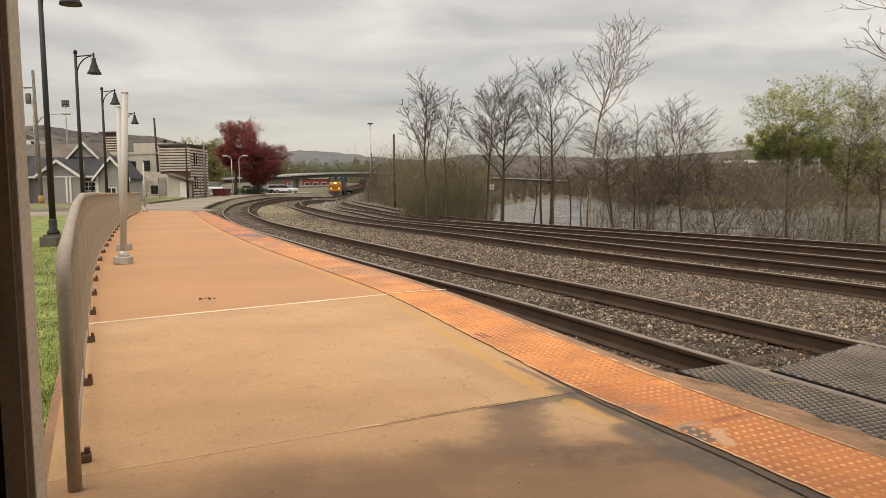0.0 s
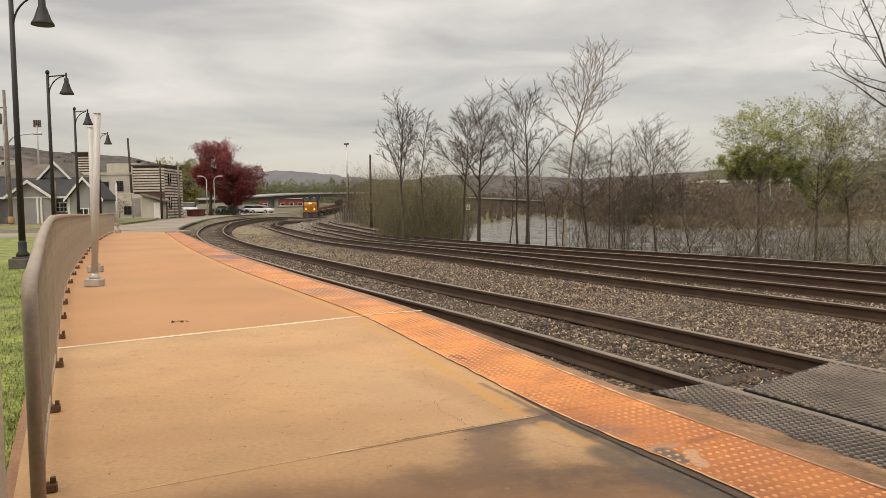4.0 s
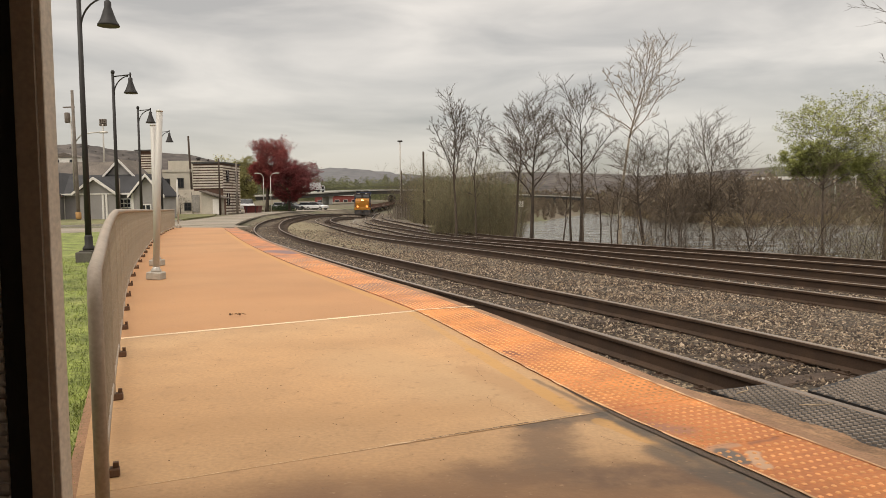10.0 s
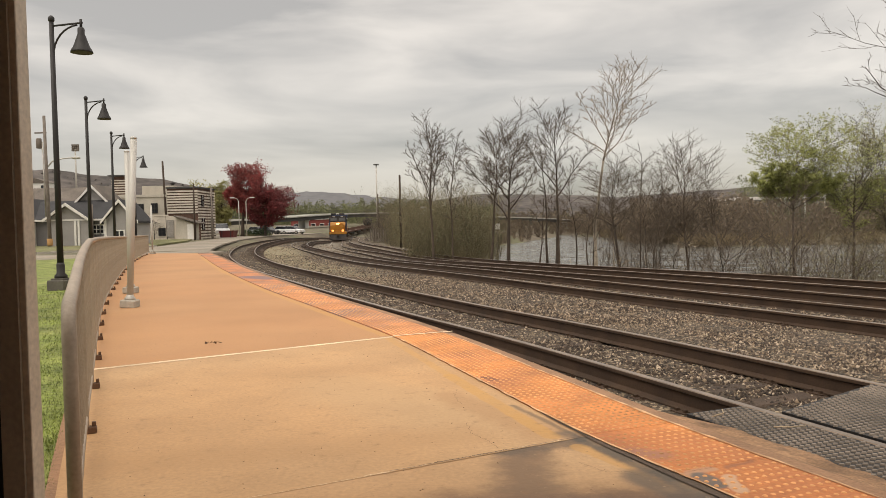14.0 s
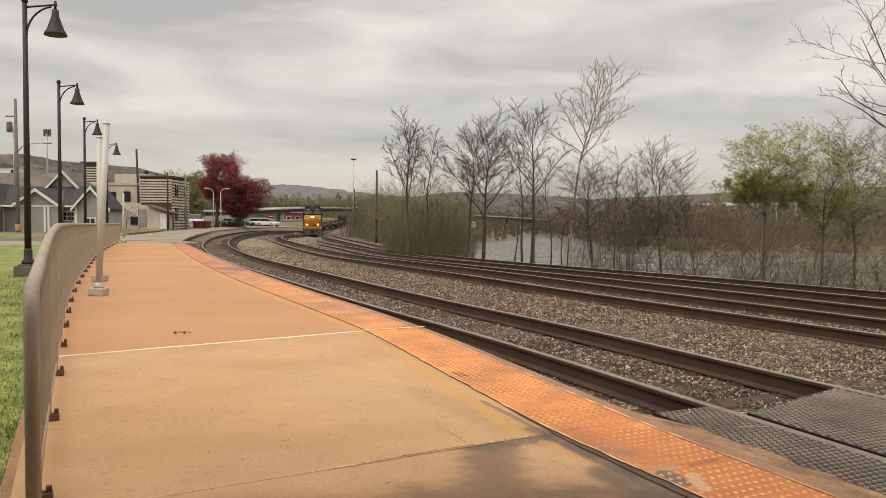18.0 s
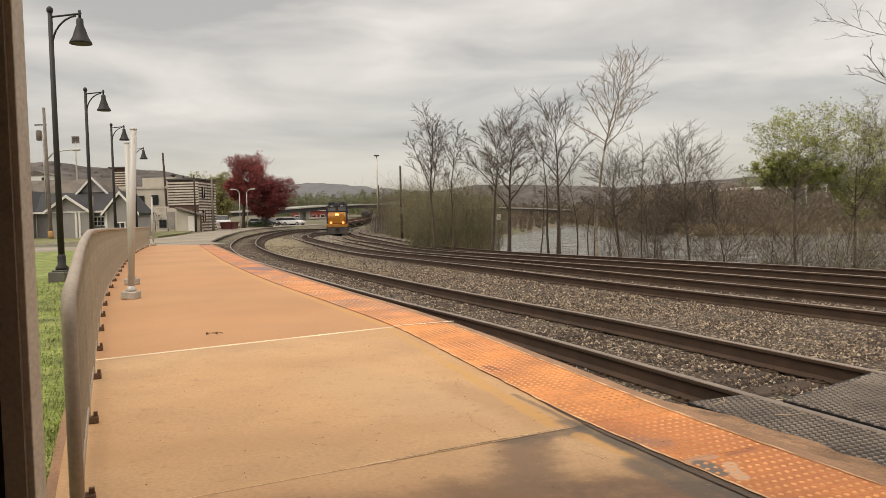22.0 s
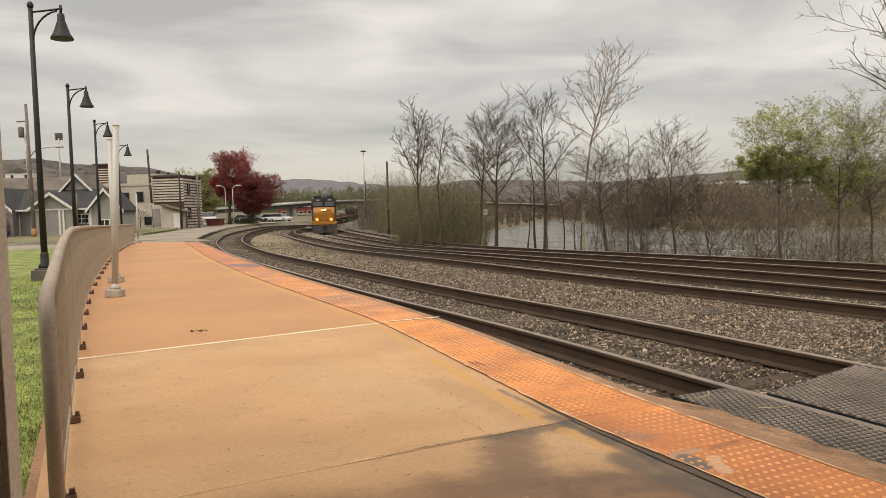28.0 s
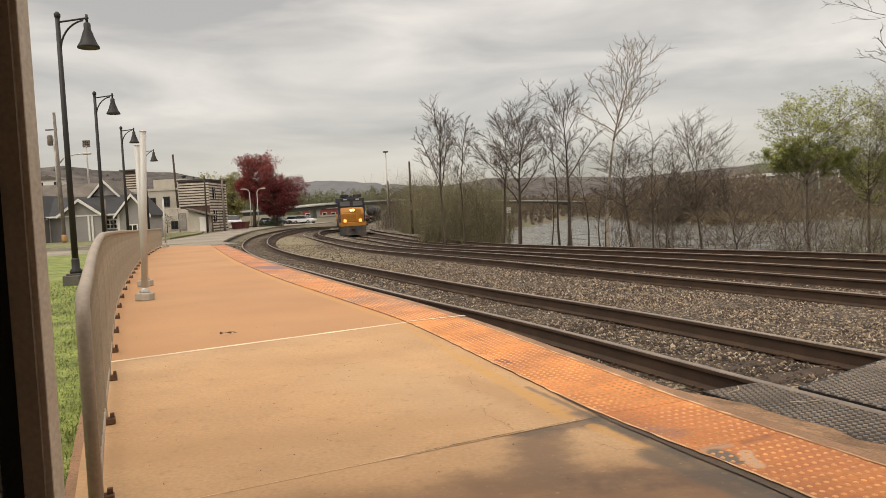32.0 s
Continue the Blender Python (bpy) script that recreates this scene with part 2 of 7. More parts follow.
M_BRACKET = mat("rusty_bracket", (0.13, 0.07, 0.04), 0.8, 0.2, scale=8, vary=0.3, fine=60)
M_BLACK = mat("black_paint", (0.016, 0.013, 0.012), 0.62, 0.0, scale=6, vary=0.2, fine=40, bump=0.03)
M_GALV = mat("galvanised_steel", (0.48, 0.45, 0.40), 0.45, 0.35, scale=4, vary=0.15, fine=40, bump=0.04)
M_WHITEPOST = mat("pale_painted_post", (0.50, 0.475, 0.435), 0.5, 0.1, scale=2, vary=0.06, fine=40, fine_vary=0.04, bump=0.01)
M_WOODPOLE = mat("creosoted_pole", (0.055, 0.037, 0.026), 0.9, scale=3, vary=0.3, fine=30, bump=0.4)
M_GREYPOLE = mat("weathered_grey_pole", (0.18, 0.15, 0.125), 0.9, scale=3, vary=0.25, fine=30, bump=0.4)
M_BARK = mat("grey_brown_bark", (0.088, 0.065, 0.047), 0.95, scale=4, vary=0.3, fine=25, fine_vary=0.25, bump=0.5)
M_BARK_PALE = mat("pale_sycamore_bark", (0.34, 0.285, 0.22), 0.9, scale=3, vary=0.35, fine=25, fine_vary=0.2, bump=0.3)
M_BARK_DARK = mat("dark_bark", (0.056, 0.041, 0.030), 0.95, scale=4, vary=0.3, fine=25, fine_vary=0.25, bump=0.5)
M_TWIG = mat("bare_twigs", (0.100, 0.075, 0.053), 0.9, scale=1, vary=0.25, fine=4, bump=0, island=0.3)
M_TWIG_TAN = mat("tan_brush_stems", (0.22, 0.165, 0.10), 0.9, scale=0.5, vary=0.3, fine=4, bump=0, island=0.4)
M_LEAF_RED = mat("maroon_leaves", (0.215, 0.040, 0.034), 0.75, scale=0.35, vary=0.3, fine=3, bump=0, island=0.45)
M_TWIG_PALE = mat("pale_sycamore_twigs", (0.27, 0.215, 0.155), 0.9, scale=1, vary=0.25, fine=4, bump=0, island=0.3)
M_LEAF_MAROON = mat("dark_maroon_leaves", (0.15, 0.021, 0.021), 0.75, scale=0.35, vary=0.3, fine=3, bump=0, island=0.45)
M_LEAF_LIME = mat("yellow_green_leaves", (0.27, 0.25, 0.085), 0.8, scale=0.25, vary=0.35, fine=3, bump=0, island=0.45)
M_TWIG_GREEN = mat("greenish_brush_stems", (0.165, 0.135, 0.075), 0.9, scale=0.4, vary=0.35, fine=4, bump=0, island=0.5)
M_LEAF_GREEN = mat("fresh_green_leaves", (0.235, 0.245, 0.065), 0.75, scale=0.3, vary=0.25, fine=3, bump=0, island=0.4)
M_LEAF_OLIVE = mat("olive_buds", (0.20, 0.18, 0.068), 0.8, scale=0.2, vary=0.3, fine=3, bump=0, island=0.45)
M_LEAF_BROWN = mat("brown_far_woods", (0.165, 0.125, 0.085), 0.9, scale=0.05, vary=0.35, fine=1.0, bump=0, island=0.4)
M_LEAF_FAR = mat("far_green_woods", (0.14, 0.145, 0.070), 0.9, scale=0.05, vary=0.35, fine=1.0, bump=0, island=0.4)
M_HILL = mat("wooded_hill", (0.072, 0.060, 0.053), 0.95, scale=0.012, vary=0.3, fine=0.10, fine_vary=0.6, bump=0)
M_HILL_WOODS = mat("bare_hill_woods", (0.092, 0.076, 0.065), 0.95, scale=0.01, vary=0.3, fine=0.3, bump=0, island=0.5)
# distance haze is mixed into this colour: paler and bluer than the near hills
M_HILL_FAR = mat("haze_tinted_far_hill", (0.12, 0.118, 0.122), 0.95, scale=0.01, vary=0.12, fine=0.05, fine_vary=0.15, bump=0)
M_SIDING = mat("grey_lap_siding", (0.22, 0.205, 0.205), 0.75, scale=1, vary=0.08, fine=20)
M_SIDING_L = mat("pale_grey_siding", (0.32, 0.30, 0.285), 0.75, scale=1, vary=0.08, fine=20)
M_TRIM = mat("white_trim", (0.72, 0.69, 0.64), 0.6, scale=2, vary=0.06, fine=30, bump=0.03)
M_SHINGLE = mat("charcoal_shingles", (0.035, 0.034, 0.036), 0.9, scale=0.8, vary=0.25, fine=12, fine_vary=0.3, bump=0.3)
M_SHINGLE_B = mat("brown_shingles", (0.13, 0.108, 0.09), 0.9, scale=0.8, vary=0.25, fine=12, fine_vary=0.3, bump=0.3)
M_STUCCO = mat("cream_painted_brick", (0.47, 0.43, 0.36), 0.85, scale=0.8, vary=0.12, fine=14, fine_vary=0.1, bump=0.15, dirt=(0.36, 0.31, 0.25), dirt_scale=0.6, dirt_amount=0.5)
M_BRICK = mat("red_brown_brick", (0.105, 0.058, 0.040), 0.85, scale=1, vary=0.25, fine=15, fine_vary=0.2)
M_BANDS = mat("cream_band", (0.56, 0.50, 0.42), 0.8, scale=1, vary=0.12, fine=15)
M_REDBRICK = mat("red_brick", (0.21, 0.052, 0.042), 0.85, scale=1, vary=0.2, fine=15, fine_vary=0.2)
M_DARKGLASS = mat("dark_window_glass", (0.02, 0.022, 0.025), 0.12, 0.0, scale=1, vary=0.1, fine=5, bump=0)
M_BRIDGE = mat("bridge_concrete", (0.52, 0.51, 0.46), 0.85, scale=0.3, vary=0.15, fine=5)
M_BRIDGE_D = mat("bridge_girder_steel", (0.065, 0.062, 0.058), 0.7, 0.2, scale=0.3, vary=0.2, fine=5)
M_LOCO_Y = mat("loco_yellow_paint", (0.40, 0.165, 0.012), 0.5, scale=0.8, vary=0.15, fine=10, bump=0.03, dirt=(0.30, 0.15, 0.03), dirt_scale=0.7, dirt_amount=0.5)
M_LOCO_B = mat("loco_dark_blue_paint", (0.022, 0.034, 0.075), 0.5, scale=0.8, vary=0.2, fine=10, bump=0.03)
M_LOCO_K = mat("loco_grimy_black", (0.022, 0.02, 0.019), 0.7, 0.1, scale=2, vary=0.3, fine=20, bump=0.2, dirt=(0.07, 0.045, 0.03), dirt_scale=2, dirt_amount=0.6)
M_RUSTCAR = mat("rusty_flat_deck", (0.10, 0.052, 0.036), 0.8, 0.1, scale=1, vary=0.3, fine=15, bump=0.1)
M_HEAD = glow("headlight_glow", (1.0, 0.38, 0.11), 6.0)
M_DITCH = glow("ditch_light_glow", (1.0, 0.33, 0.08), 1.6)
M_TANK = mat("grimy_black_tank", (0.015, 0.015, 0.016), 0.5, 0.1, scale=0.8, vary=0.3, fine=10, bump=0.05, dirt=(0.06, 0.05, 0.045), dirt_scale=0.6, dirt_amount=0.4)
M_CARWHITE = mat("white_car_paint", (0.62, 0.62, 0.62), 0.3, 0.0, scale=1, vary=0.04, fine=10, bump=0)
M_CARGREY = mat("silver_car_paint", (0.30, 0.31, 0.32), 0.35, 0.3, scale=1, vary=0.05, fine=10, bump=0)
M_CARBLACK = mat("black_car_paint", (0.02, 0.021, 0.024), 0.3, 0.1, scale=1, vary=0.05, fine=10, bump=0)
M_CARRED = mat("dark_red_paint", (0.10, 0.018, 0.016), 0.45, 0.0, scale=1, vary=0.15, fine=10, bump=0.03)
M_TYRE = mat("tyre_rubber", (0.02, 0.02, 0.02), 0.9, scale=4, vary=0.2, fine=30)
M_DOORBROWN = mat("bronze_door_frame", (0.40, 0.335, 0.26), 0.5, 0.1, scale=4, vary=0.08, fine=60, bump=0.03)
# jamb's side face: the brighter light on it is put into a paler colour
M_DOORPALE = mat("lit_frame_edge", (0.66, 0.56, 0.44), 0.5, 0.1, scale=4, vary=0.08, fine=60, bump=0.03)
M_GASKET = mat("black_gasket", (0.008, 0.008, 0.009), 0.6, scale=4, vary=0.2, fine=40)
M_BLIND = mat("grey_ribbed_panel", (0.46, 0.44, 0.41), 0.6, scale=3, vary=0.1, fine=40)
M_WALL = mat("station_wall", (0.36, 0.30, 0.24), 0.85, scale=2, vary=0.12, fine=30)
M_MUD = mat("grey_gravel_track_bed", (0.27, 0.25, 0.225), 0.95, scale=0.4, vary=0.2, fine=9, fine_vary=0.3, bump=0.4)
M_DRYLEAF = mat("dry_leaf", (0.10, 0.05, 0.025), 0.9, scale=9, vary=0.3, fine=60, island=0.4)
M_BLUE = mat("blue_painted_wood", (0.02, 0.03, 0.13), 0.6, scale=3, vary=0.1, fine=20)


def stained(m, capsules, ragged=0.24):
    """Adds soft-edged patches of given shape to a surface: (ax, ay, bx, by, inner radius, outer radius, colour,
    strength).
    """
    n, l = m.node_tree.nodes, m.node_tree.links
    p = n["Principled BSDF"]
    src = p.inputs["Base Color"].links[0].from_socket
    tc, nz = n.new("ShaderNodeTexCoord"), n.new("ShaderNodeTexNoise")
    nz.inputs["Scale"].default_value, nz.inputs["Detail"].default_value, nz.inputs["Roughness"].default_value = 6.0, 7, 0.62
    l.new(tc.outputs["Object"], nz.inputs["Vector"])

    def vm(op, a, b, out=0):
        q = n.new("ShaderNodeVectorMath")
        q.operation = op
        for i, v in enumerate((a, b)):
            if v is None:
                continue
            if isinstance(v, tuple):
                q.inputs[i].default_value = v
            else:
                l.new(v, q.inputs[i])
        return q.outputs[out]
    shift = vm("SUBTRACT", nz.outputs["Color"], (0.5, 0.5, 0.5))
    shift = vm("MULTIPLY", shift, (ragged, ragged, 0.0))
    at = vm("ADD", tc.outputs["Object"], shift)
    for ax, ay, bx, by, r0, r1, color, strength in capsules:
        ab = (bx - ax, by - ay, 0.0)
        k = ab[0] ** 2 + ab[1] ** 2
        pa = vm("SUBTRACT", at, (ax, ay, 0.0))
        t = vm("DOT_PRODUCT", pa, (ab[0] / k, ab[1] / k, 0.0), 1)
        c = n.new("ShaderNodeClamp")
        l.new(t, c.inputs[0])
        sc = n.new("ShaderNodeVectorMath")
        sc.operation = "SCALE"
        sc.inputs[0].default_value = ab
        l.new(c.outputs[0], sc.inputs["Scale"])
        d = vm("LENGTH", vm("SUBTRACT", pa, sc.outputs[0]), None, 1)
        mr = n.new("ShaderNodeMapRange")
        mr.interpolation_type = "SMOOTHSTEP"
        mr.inputs["From Min"].default_value, mr.inputs["From Max"].default_value = r1, r0
        mr.inputs["To Max"].default_value = strength
        l.new(d, mr.inputs[0])
        mx = n.new("ShaderNodeMixRGB")
        l.new(mr.outputs[0], mx.inputs[0])
        l.new(src, mx.inputs[1])
        mx.inputs[2].default_value = (*color, 1)
        src = mx.outputs[0]
    l.new(src, p.inputs["Base Color"])
    return m


WORN_YELLOW = (0.50, 0.265, 0.075)
def flecked(m, color, scale, low, high, strength):
    """Adds small pits and specks of another colour."""
    n, l = m.node_tree.nodes, m.node_tree.links
    p = n["Principled BSDF"]
    src = p.inputs["Base Color"].links[0].from_socket
    tc, t, r, mx = n.new("ShaderNodeTexCoord"), n.new("ShaderNodeTexNoise"), n.new("ShaderNodeMapRange"), n.new("ShaderNodeMixRGB")
    t.inputs["Scale"].default_value, t.inputs["Detail"].default_value, t.inputs["Roughness"].default_value = scale, 5, 0.65
    r.inputs["From Min"].default_value, r.inputs["From Max"].default_value, r.inputs["To Max"].default_value = low, high, strength
    l.new(tc.outputs["Object"], t.inputs["Vector"])
    l.new(t.outputs["Fac"], r.inputs[0])
    l.new(r.outputs[0], mx.inputs[0])
    l.new(src, mx.inputs[1])
    mx.inputs[2].default_value = (*color, 1)
    l.new(mx.outputs[0], p.inputs["Base Color"])
    return m


M_CONCRETE = stained(CONCRETE_PLAIN, [
    (-0.95, 6.0, 0.1, 5.0, 0.1, 0.7, (0.47, 0.30, 0.155), 0.5),
    (-2.2, 4.0, 0.0, 4.5, 0.05, 0.35, (0.40, 0.225, 0.10), 0.45),
    (-0.1, 5.6, 0.5, 4.55, 0.05, 0.22, (0.38, 0.21, 0.095), 0.6)])
stained(M_CONCRETE, [
    (-0.80, 8.50, -0.10, 6.35, 0.03, 0.055, WORN_YELLOW, 0.55),
    (-0.10, 6.35, 0.53, 4.47, 0.045, 0.07, WORN_YELLOW, 0.75),
    (0.36, 5.25, 0.70, 4.42, 0.005, 0.04, (0.16, 0.10, 0.06), 0.8),
    (0.62, 4.52, 0.70, 4.42, 0.02, 0.10, (0.12, 0.085, 0.06), 0.8)], 0.05)
stained(M_TACTILE_OLD, [
    (-5.50, 19.72, -4.67, 18.74, 0.15, 0.4, (0.19, 0.12, 0.125), 0.9),
    (-4.01, 15.81, -3.82, 16.82, 0.1, 0.3, (0.24, 0.14, 0.12), 0.7),
    (-1.29, 10.76, -0.75, 10.07, 0.08, 0.3, (0.33, 0.16, 0.09), 0.7),
])
stained(M_CONCRETE_FAR, [
    (-0.87, 8.75, -2.02, 11.2, 0.03, 0.08, WORN_YELLOW, 0.6),
    (-2.02, 11.2, -3.80, 15.0, 0.03, 0.08, WORN_YELLOW, 0.6),
    (-3.80, 15.0, -6.73, 21.8, 0.03, 0.09, WORN_YELLOW, 0.6),
    (-6.73, 21.8, -11.6, 34.2, 0.05, 0.12, WORN_YELLOW, 0.6)], 0.06)
stained(M_TACTILE, [
    (0.95, 4.25, 2.1, 2.2, 0.3, 0.55, (0.45, 0.14, 0.045), 0.4),
    (0.20, 6.20, 0.27, 6.10, 0.02, 0.07, (0.17, 0.05, 0.025), 0.85),
    (1.13, 3.74, 1.26, 3.80, 0.02, 0.05, (0.45, 0.33, 0.23), 0.5),
    (1.18, 3.70, 1.22, 3.56, 0.035, 0.07, (0.14, 0.115, 0.095), 0.95),
    (1.31, 3.68, 1.30, 3.48, 0.025, 0.045, (0.60, 0.44, 0.30), 0.6),
    (1.35, 3.82, 1.52, 3.92, 0.004, 0.03, (0.28, 0.10, 0.045), 0.9),
    (0.95, 4.10, 1.05, 4.05, 0.02, 0.14, (0.28, 0.14, 0.10), 0.7)], 0.09)
MOSSY = (0.235, 0.195, 0.115)
stained(M_GRAVEL, [
    (-5.4, 30.0, -11.0, 46.0, 0.8, 2.2, MOSSY, 0.75),
    (-11.0, 46.0, -15.4, 66.0, 1.0, 2.6, MOSSY, 0.85),
    (-1.5, 20.0, -5.4, 30.0, 0.3, 1.6, MOSSY, 0.45),
    (-12.0, 72.0, -19.5, 118.0, 0.8, 2.6, (0.30, 0.265, 0.21), 0.7),
    (-6.0, 68.0, -16.5, 118.0, 0.5, 2.0, (0.30, 0.265, 0.21), 0.65)], 0.9)
M_CONCRETE_NEAR = stained(mat("blotched_tan_concrete", (0.45, 0.258, 0.12), 0.72, scale=1.1, vary=0.11, fine=38, fine_vary=0.10, bump=0.12, dirt=(0.52, 0.345, 0.19), dirt_scale=0.35, dirt_amount=0.55), [
    # the slab turns darker brown towards its near end, with smaller dark patches
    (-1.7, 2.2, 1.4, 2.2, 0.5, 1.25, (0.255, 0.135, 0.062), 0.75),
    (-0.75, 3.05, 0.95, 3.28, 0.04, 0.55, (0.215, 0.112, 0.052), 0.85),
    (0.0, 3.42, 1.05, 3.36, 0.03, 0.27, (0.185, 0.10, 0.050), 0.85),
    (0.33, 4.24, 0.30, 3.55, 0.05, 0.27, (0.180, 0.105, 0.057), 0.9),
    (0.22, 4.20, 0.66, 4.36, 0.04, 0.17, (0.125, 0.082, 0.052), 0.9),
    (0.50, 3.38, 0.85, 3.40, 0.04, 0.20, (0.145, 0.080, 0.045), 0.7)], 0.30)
stained(M_CONCRETE_NEAR, [
    (0.66, 4.25, 1.02, 3.62, 0.045, 0.065, WORN_YELLOW, 0.65),
    (0.74, 4.40, 1.68, 2.35, 0.07, 0.12, (0.085, 0.066, 0.05), 0.92),
    (0.93, 3.72, 1.62, 2.40, 0.10, 0.18, (0.095, 0.072, 0.053), 0.8)], 0.07)
for slab in (M_CONCRETE, M_CONCRETE_NEAR):
    flecked(slab, (0.40, 0.235, 0.115), 2.6, 0.50, 0.72, 0.45)
    flecked(slab, (0.24, 0.13, 0.06), 9.0, 0.58, 0.72, 0.55)
    flecked(slab, (0.16, 0.09, 0.048), 40.0, 0.63, 0.71, 0.8)
    flecked(slab, (0.56, 0.37, 0.21), 20.0, 0.62, 0.76, 0.45)
flecked(M_CONCRETE_FAR, (0.29, 0.14, 0.06), 7.0, 0.60, 0.75, 0.35)


def water_material():
    m = bpy.data.materials.new("river_water")
    m.use_nodes = True
    n, l = m.node_tree.nodes, m.node_tree.links
    p = n["Principled BSDF"]
    p.inputs["Base Color"].default_value = (0.12, 0.117, 0.10, 1)
    p.inputs["Roughness"].default_value = 0.1
    tc, mp, t, b = n.new("ShaderNodeTexCoord"), n.new("ShaderNodeMapping"), n.new("ShaderNodeTexNoise"), n.new("ShaderNodeBump")
    mp.inputs["Scale"].default_value = (0.07, 0.24, 1)
    t.inputs["Scale"].default_value, t.inputs["Detail"].default_value = 0.8, 4
    b.inputs["Strength"].default_value, b.inputs["Distance"].default_value = 1.0, 1.6
    l.new(tc.outputs["Object"], mp.inputs[0])
    l.new(mp.outputs[0], t.inputs["Vector"])
    l.new(t.outputs["Fac"], b.inputs["Height"])
    l.new(b.outputs[0], p.inputs["Normal"])
    return m


M_WATER = water_material()


# ---- mesh helpers ----
def mesh_of(name, verts, faces, material, smooth=False):
    me = bpy.data.meshes.new(name)
    me.from_pydata([tuple(v) for v in verts], [], faces)
    me.materials.append(material)
    if smooth:
        me.polygons.foreach_set("use_smooth", [True] * len(me.polygons))
    return me


def empty(name, m, label, category, group="", kind=""):
    ob = new(name)
    ob.empty_display_size = 0.2
    ob.matrix_world = m
    return tagged(ob, label, category, group, kind)


def part(name, data, parent=None, label="", m=None, material=None):
    """Links a mesh (or a bmesh with its material) as one part of parent."""
    if isinstance(data, bmesh.types.BMesh):
        me = bpy.data.meshes.new(name)
        data.to_mesh(me)
        data.free()
        me.materials.append(material)
        data = me
    ob = new(name, data)
    if parent is not None:
        ob.parent = parent
    if m is not None:
        ob.matrix_basis = m
    if label:
        ob["label"] = label
    return ob


def thing(name, data, label, category, group="", kind="", m=None, material=None):
    return tagged(part(name, data, None, "", m, material), label, category, group, kind)


def add_box(bm, x0, y0, z0, x1, y1, z1, bevel=0.0, m=None):
    vs = [bm.verts.new((x, y, z)) for x in (x0, x1) for y in (y0, y1) for z in (z0, z1)]
    fs = [bm.faces.new([vs[i] for i in f]) for f in ((0, 1, 3, 2), (4, 6, 7, 5), (0, 4, 5, 1), (2, 3, 7, 6), (0, 2, 6, 4), (1, 5, 7, 3))]
    if bevel:
        es = list({e for f in fs for e in f.edges})
        r = bmesh.ops.bevel(bm, geom=es, offset=bevel, segments=1, affect="EDGES", profile=0.7)
        vs = list({v for f in r["faces"] for v in f.verts} | {v for v in vs if v.is_valid})
    if m is not None:
        bmesh.ops.transform(bm, matrix=m, verts=vs)
    return bm


def box(x0, y0, z0, x1, y1, z1, bevel=0.0):
    return add_box(bmesh.new(), x0, y0, z0, x1, y1, z1, bevel)


def add_tube(bm, points, radii, sides=8, cap=True):
    pts = [Vector(p) for p in points]
    rings = []
    for i, p in enumerate(pts):
        a, b = pts[max(i - 1, 0)], pts[min(i + 1, len(pts) - 1)]
        d = (b - a).normalized()
        u = d.orthogonal().normalized() if abs(d.z) > 0.95 or i == 0 else (rings_u - d * rings_u.dot(d)).normalized()
        rings_u = u
        w = d.cross(u)
        r = radii[i] if hasattr(radii, "__len__") else radii
        rings.append([bm.verts.new(p + (u * math.cos(2 * math.pi * k / sides) + w * math.sin(2 * math.pi * k / sides)) * r) for k in range(sides)])
    for a, b in zip(rings, rings[1:]):
        for k in range(sides):
            f = bm.faces.new((a[k], a[(k + 1) % sides], b[(k + 1) % sides], b[k]))
            f.smooth = True
    if cap:
        bm.faces.new(list(reversed(rings[0])))
        bm.faces.new(rings[-1])
    return bm


def tube(points, radii, sides=8):
    return add_tube(bmesh.new(), points, radii, sides)


def add_prism(bm, outline, y0, y1, m=None):
    """An outline in x and z, pushed from y0 to y1."""
    a = [bm.verts.new((x, y0, z)) for x, z in outline]
    b = [bm.verts.new((x, y1, z)) for x, z in outline]
    n = len(a)
    bm.faces.new(a)
    bm.faces.new(list(reversed(b)))
    for i in range(n):
        bm.faces.new((a[(i + 1) % n], a[i], b[i], b[(i + 1) % n]))
    if m is not None:
        bmesh.ops.transform(bm, matrix=m, verts=a + b)
    return bm


def prism(outline, y0, y1):
    return add_prism(bmesh.new(), outline, y0, y1)


def add_lathe(bm, profile, sides=12, at=(0, 0, 0)):
    rings = [[bm.verts.new((at[0] + r * math.cos(2 * math.pi * k / sides), at[1] + r * math.sin(2 * math.pi * k / sides), at[2] + z)) for k in range(sides)] for r, z in profile]
    for a, b in zip(rings, rings[1:]):
        for k in range(sides):
            f = bm.faces.new((a[k], a[(k + 1) % sides], b[(k + 1) % sides], b[k]))
            f.smooth = True
    bm.faces.new(list(reversed(rings[0])))
    bm.faces.new(rings[-1])
    return bm


def spline(knots):
    """A smooth function through a few (y, value) knots."""
    ys = np.array([k[0] for k in knots], float)
    vs = np.array([k[1] for k in knots], float)
    sl = np.gradient(vs, ys)

    def f(y):
        i = int(np.clip(np.searchsorted(ys, y) - 1, 0, len(ys) - 2))
        h = ys[i + 1] - ys[i]
        t = (y - ys[i]) / h
        if t < 0:
            return vs[0] + sl[0] * (y - ys[0])
        if t > 1:
            return vs[-1] + sl[-1] * (y - ys[-1])
        return ((2 * t ** 3 - 3 * t ** 2 + 1) * vs[i] + (t ** 3 - 2 * t ** 2 + t) * h * sl[i] + (-2 * t ** 3 + 3 * t ** 2) * vs[i + 1] + (t ** 3 - t ** 2) * h * sl[i + 1])
    return f


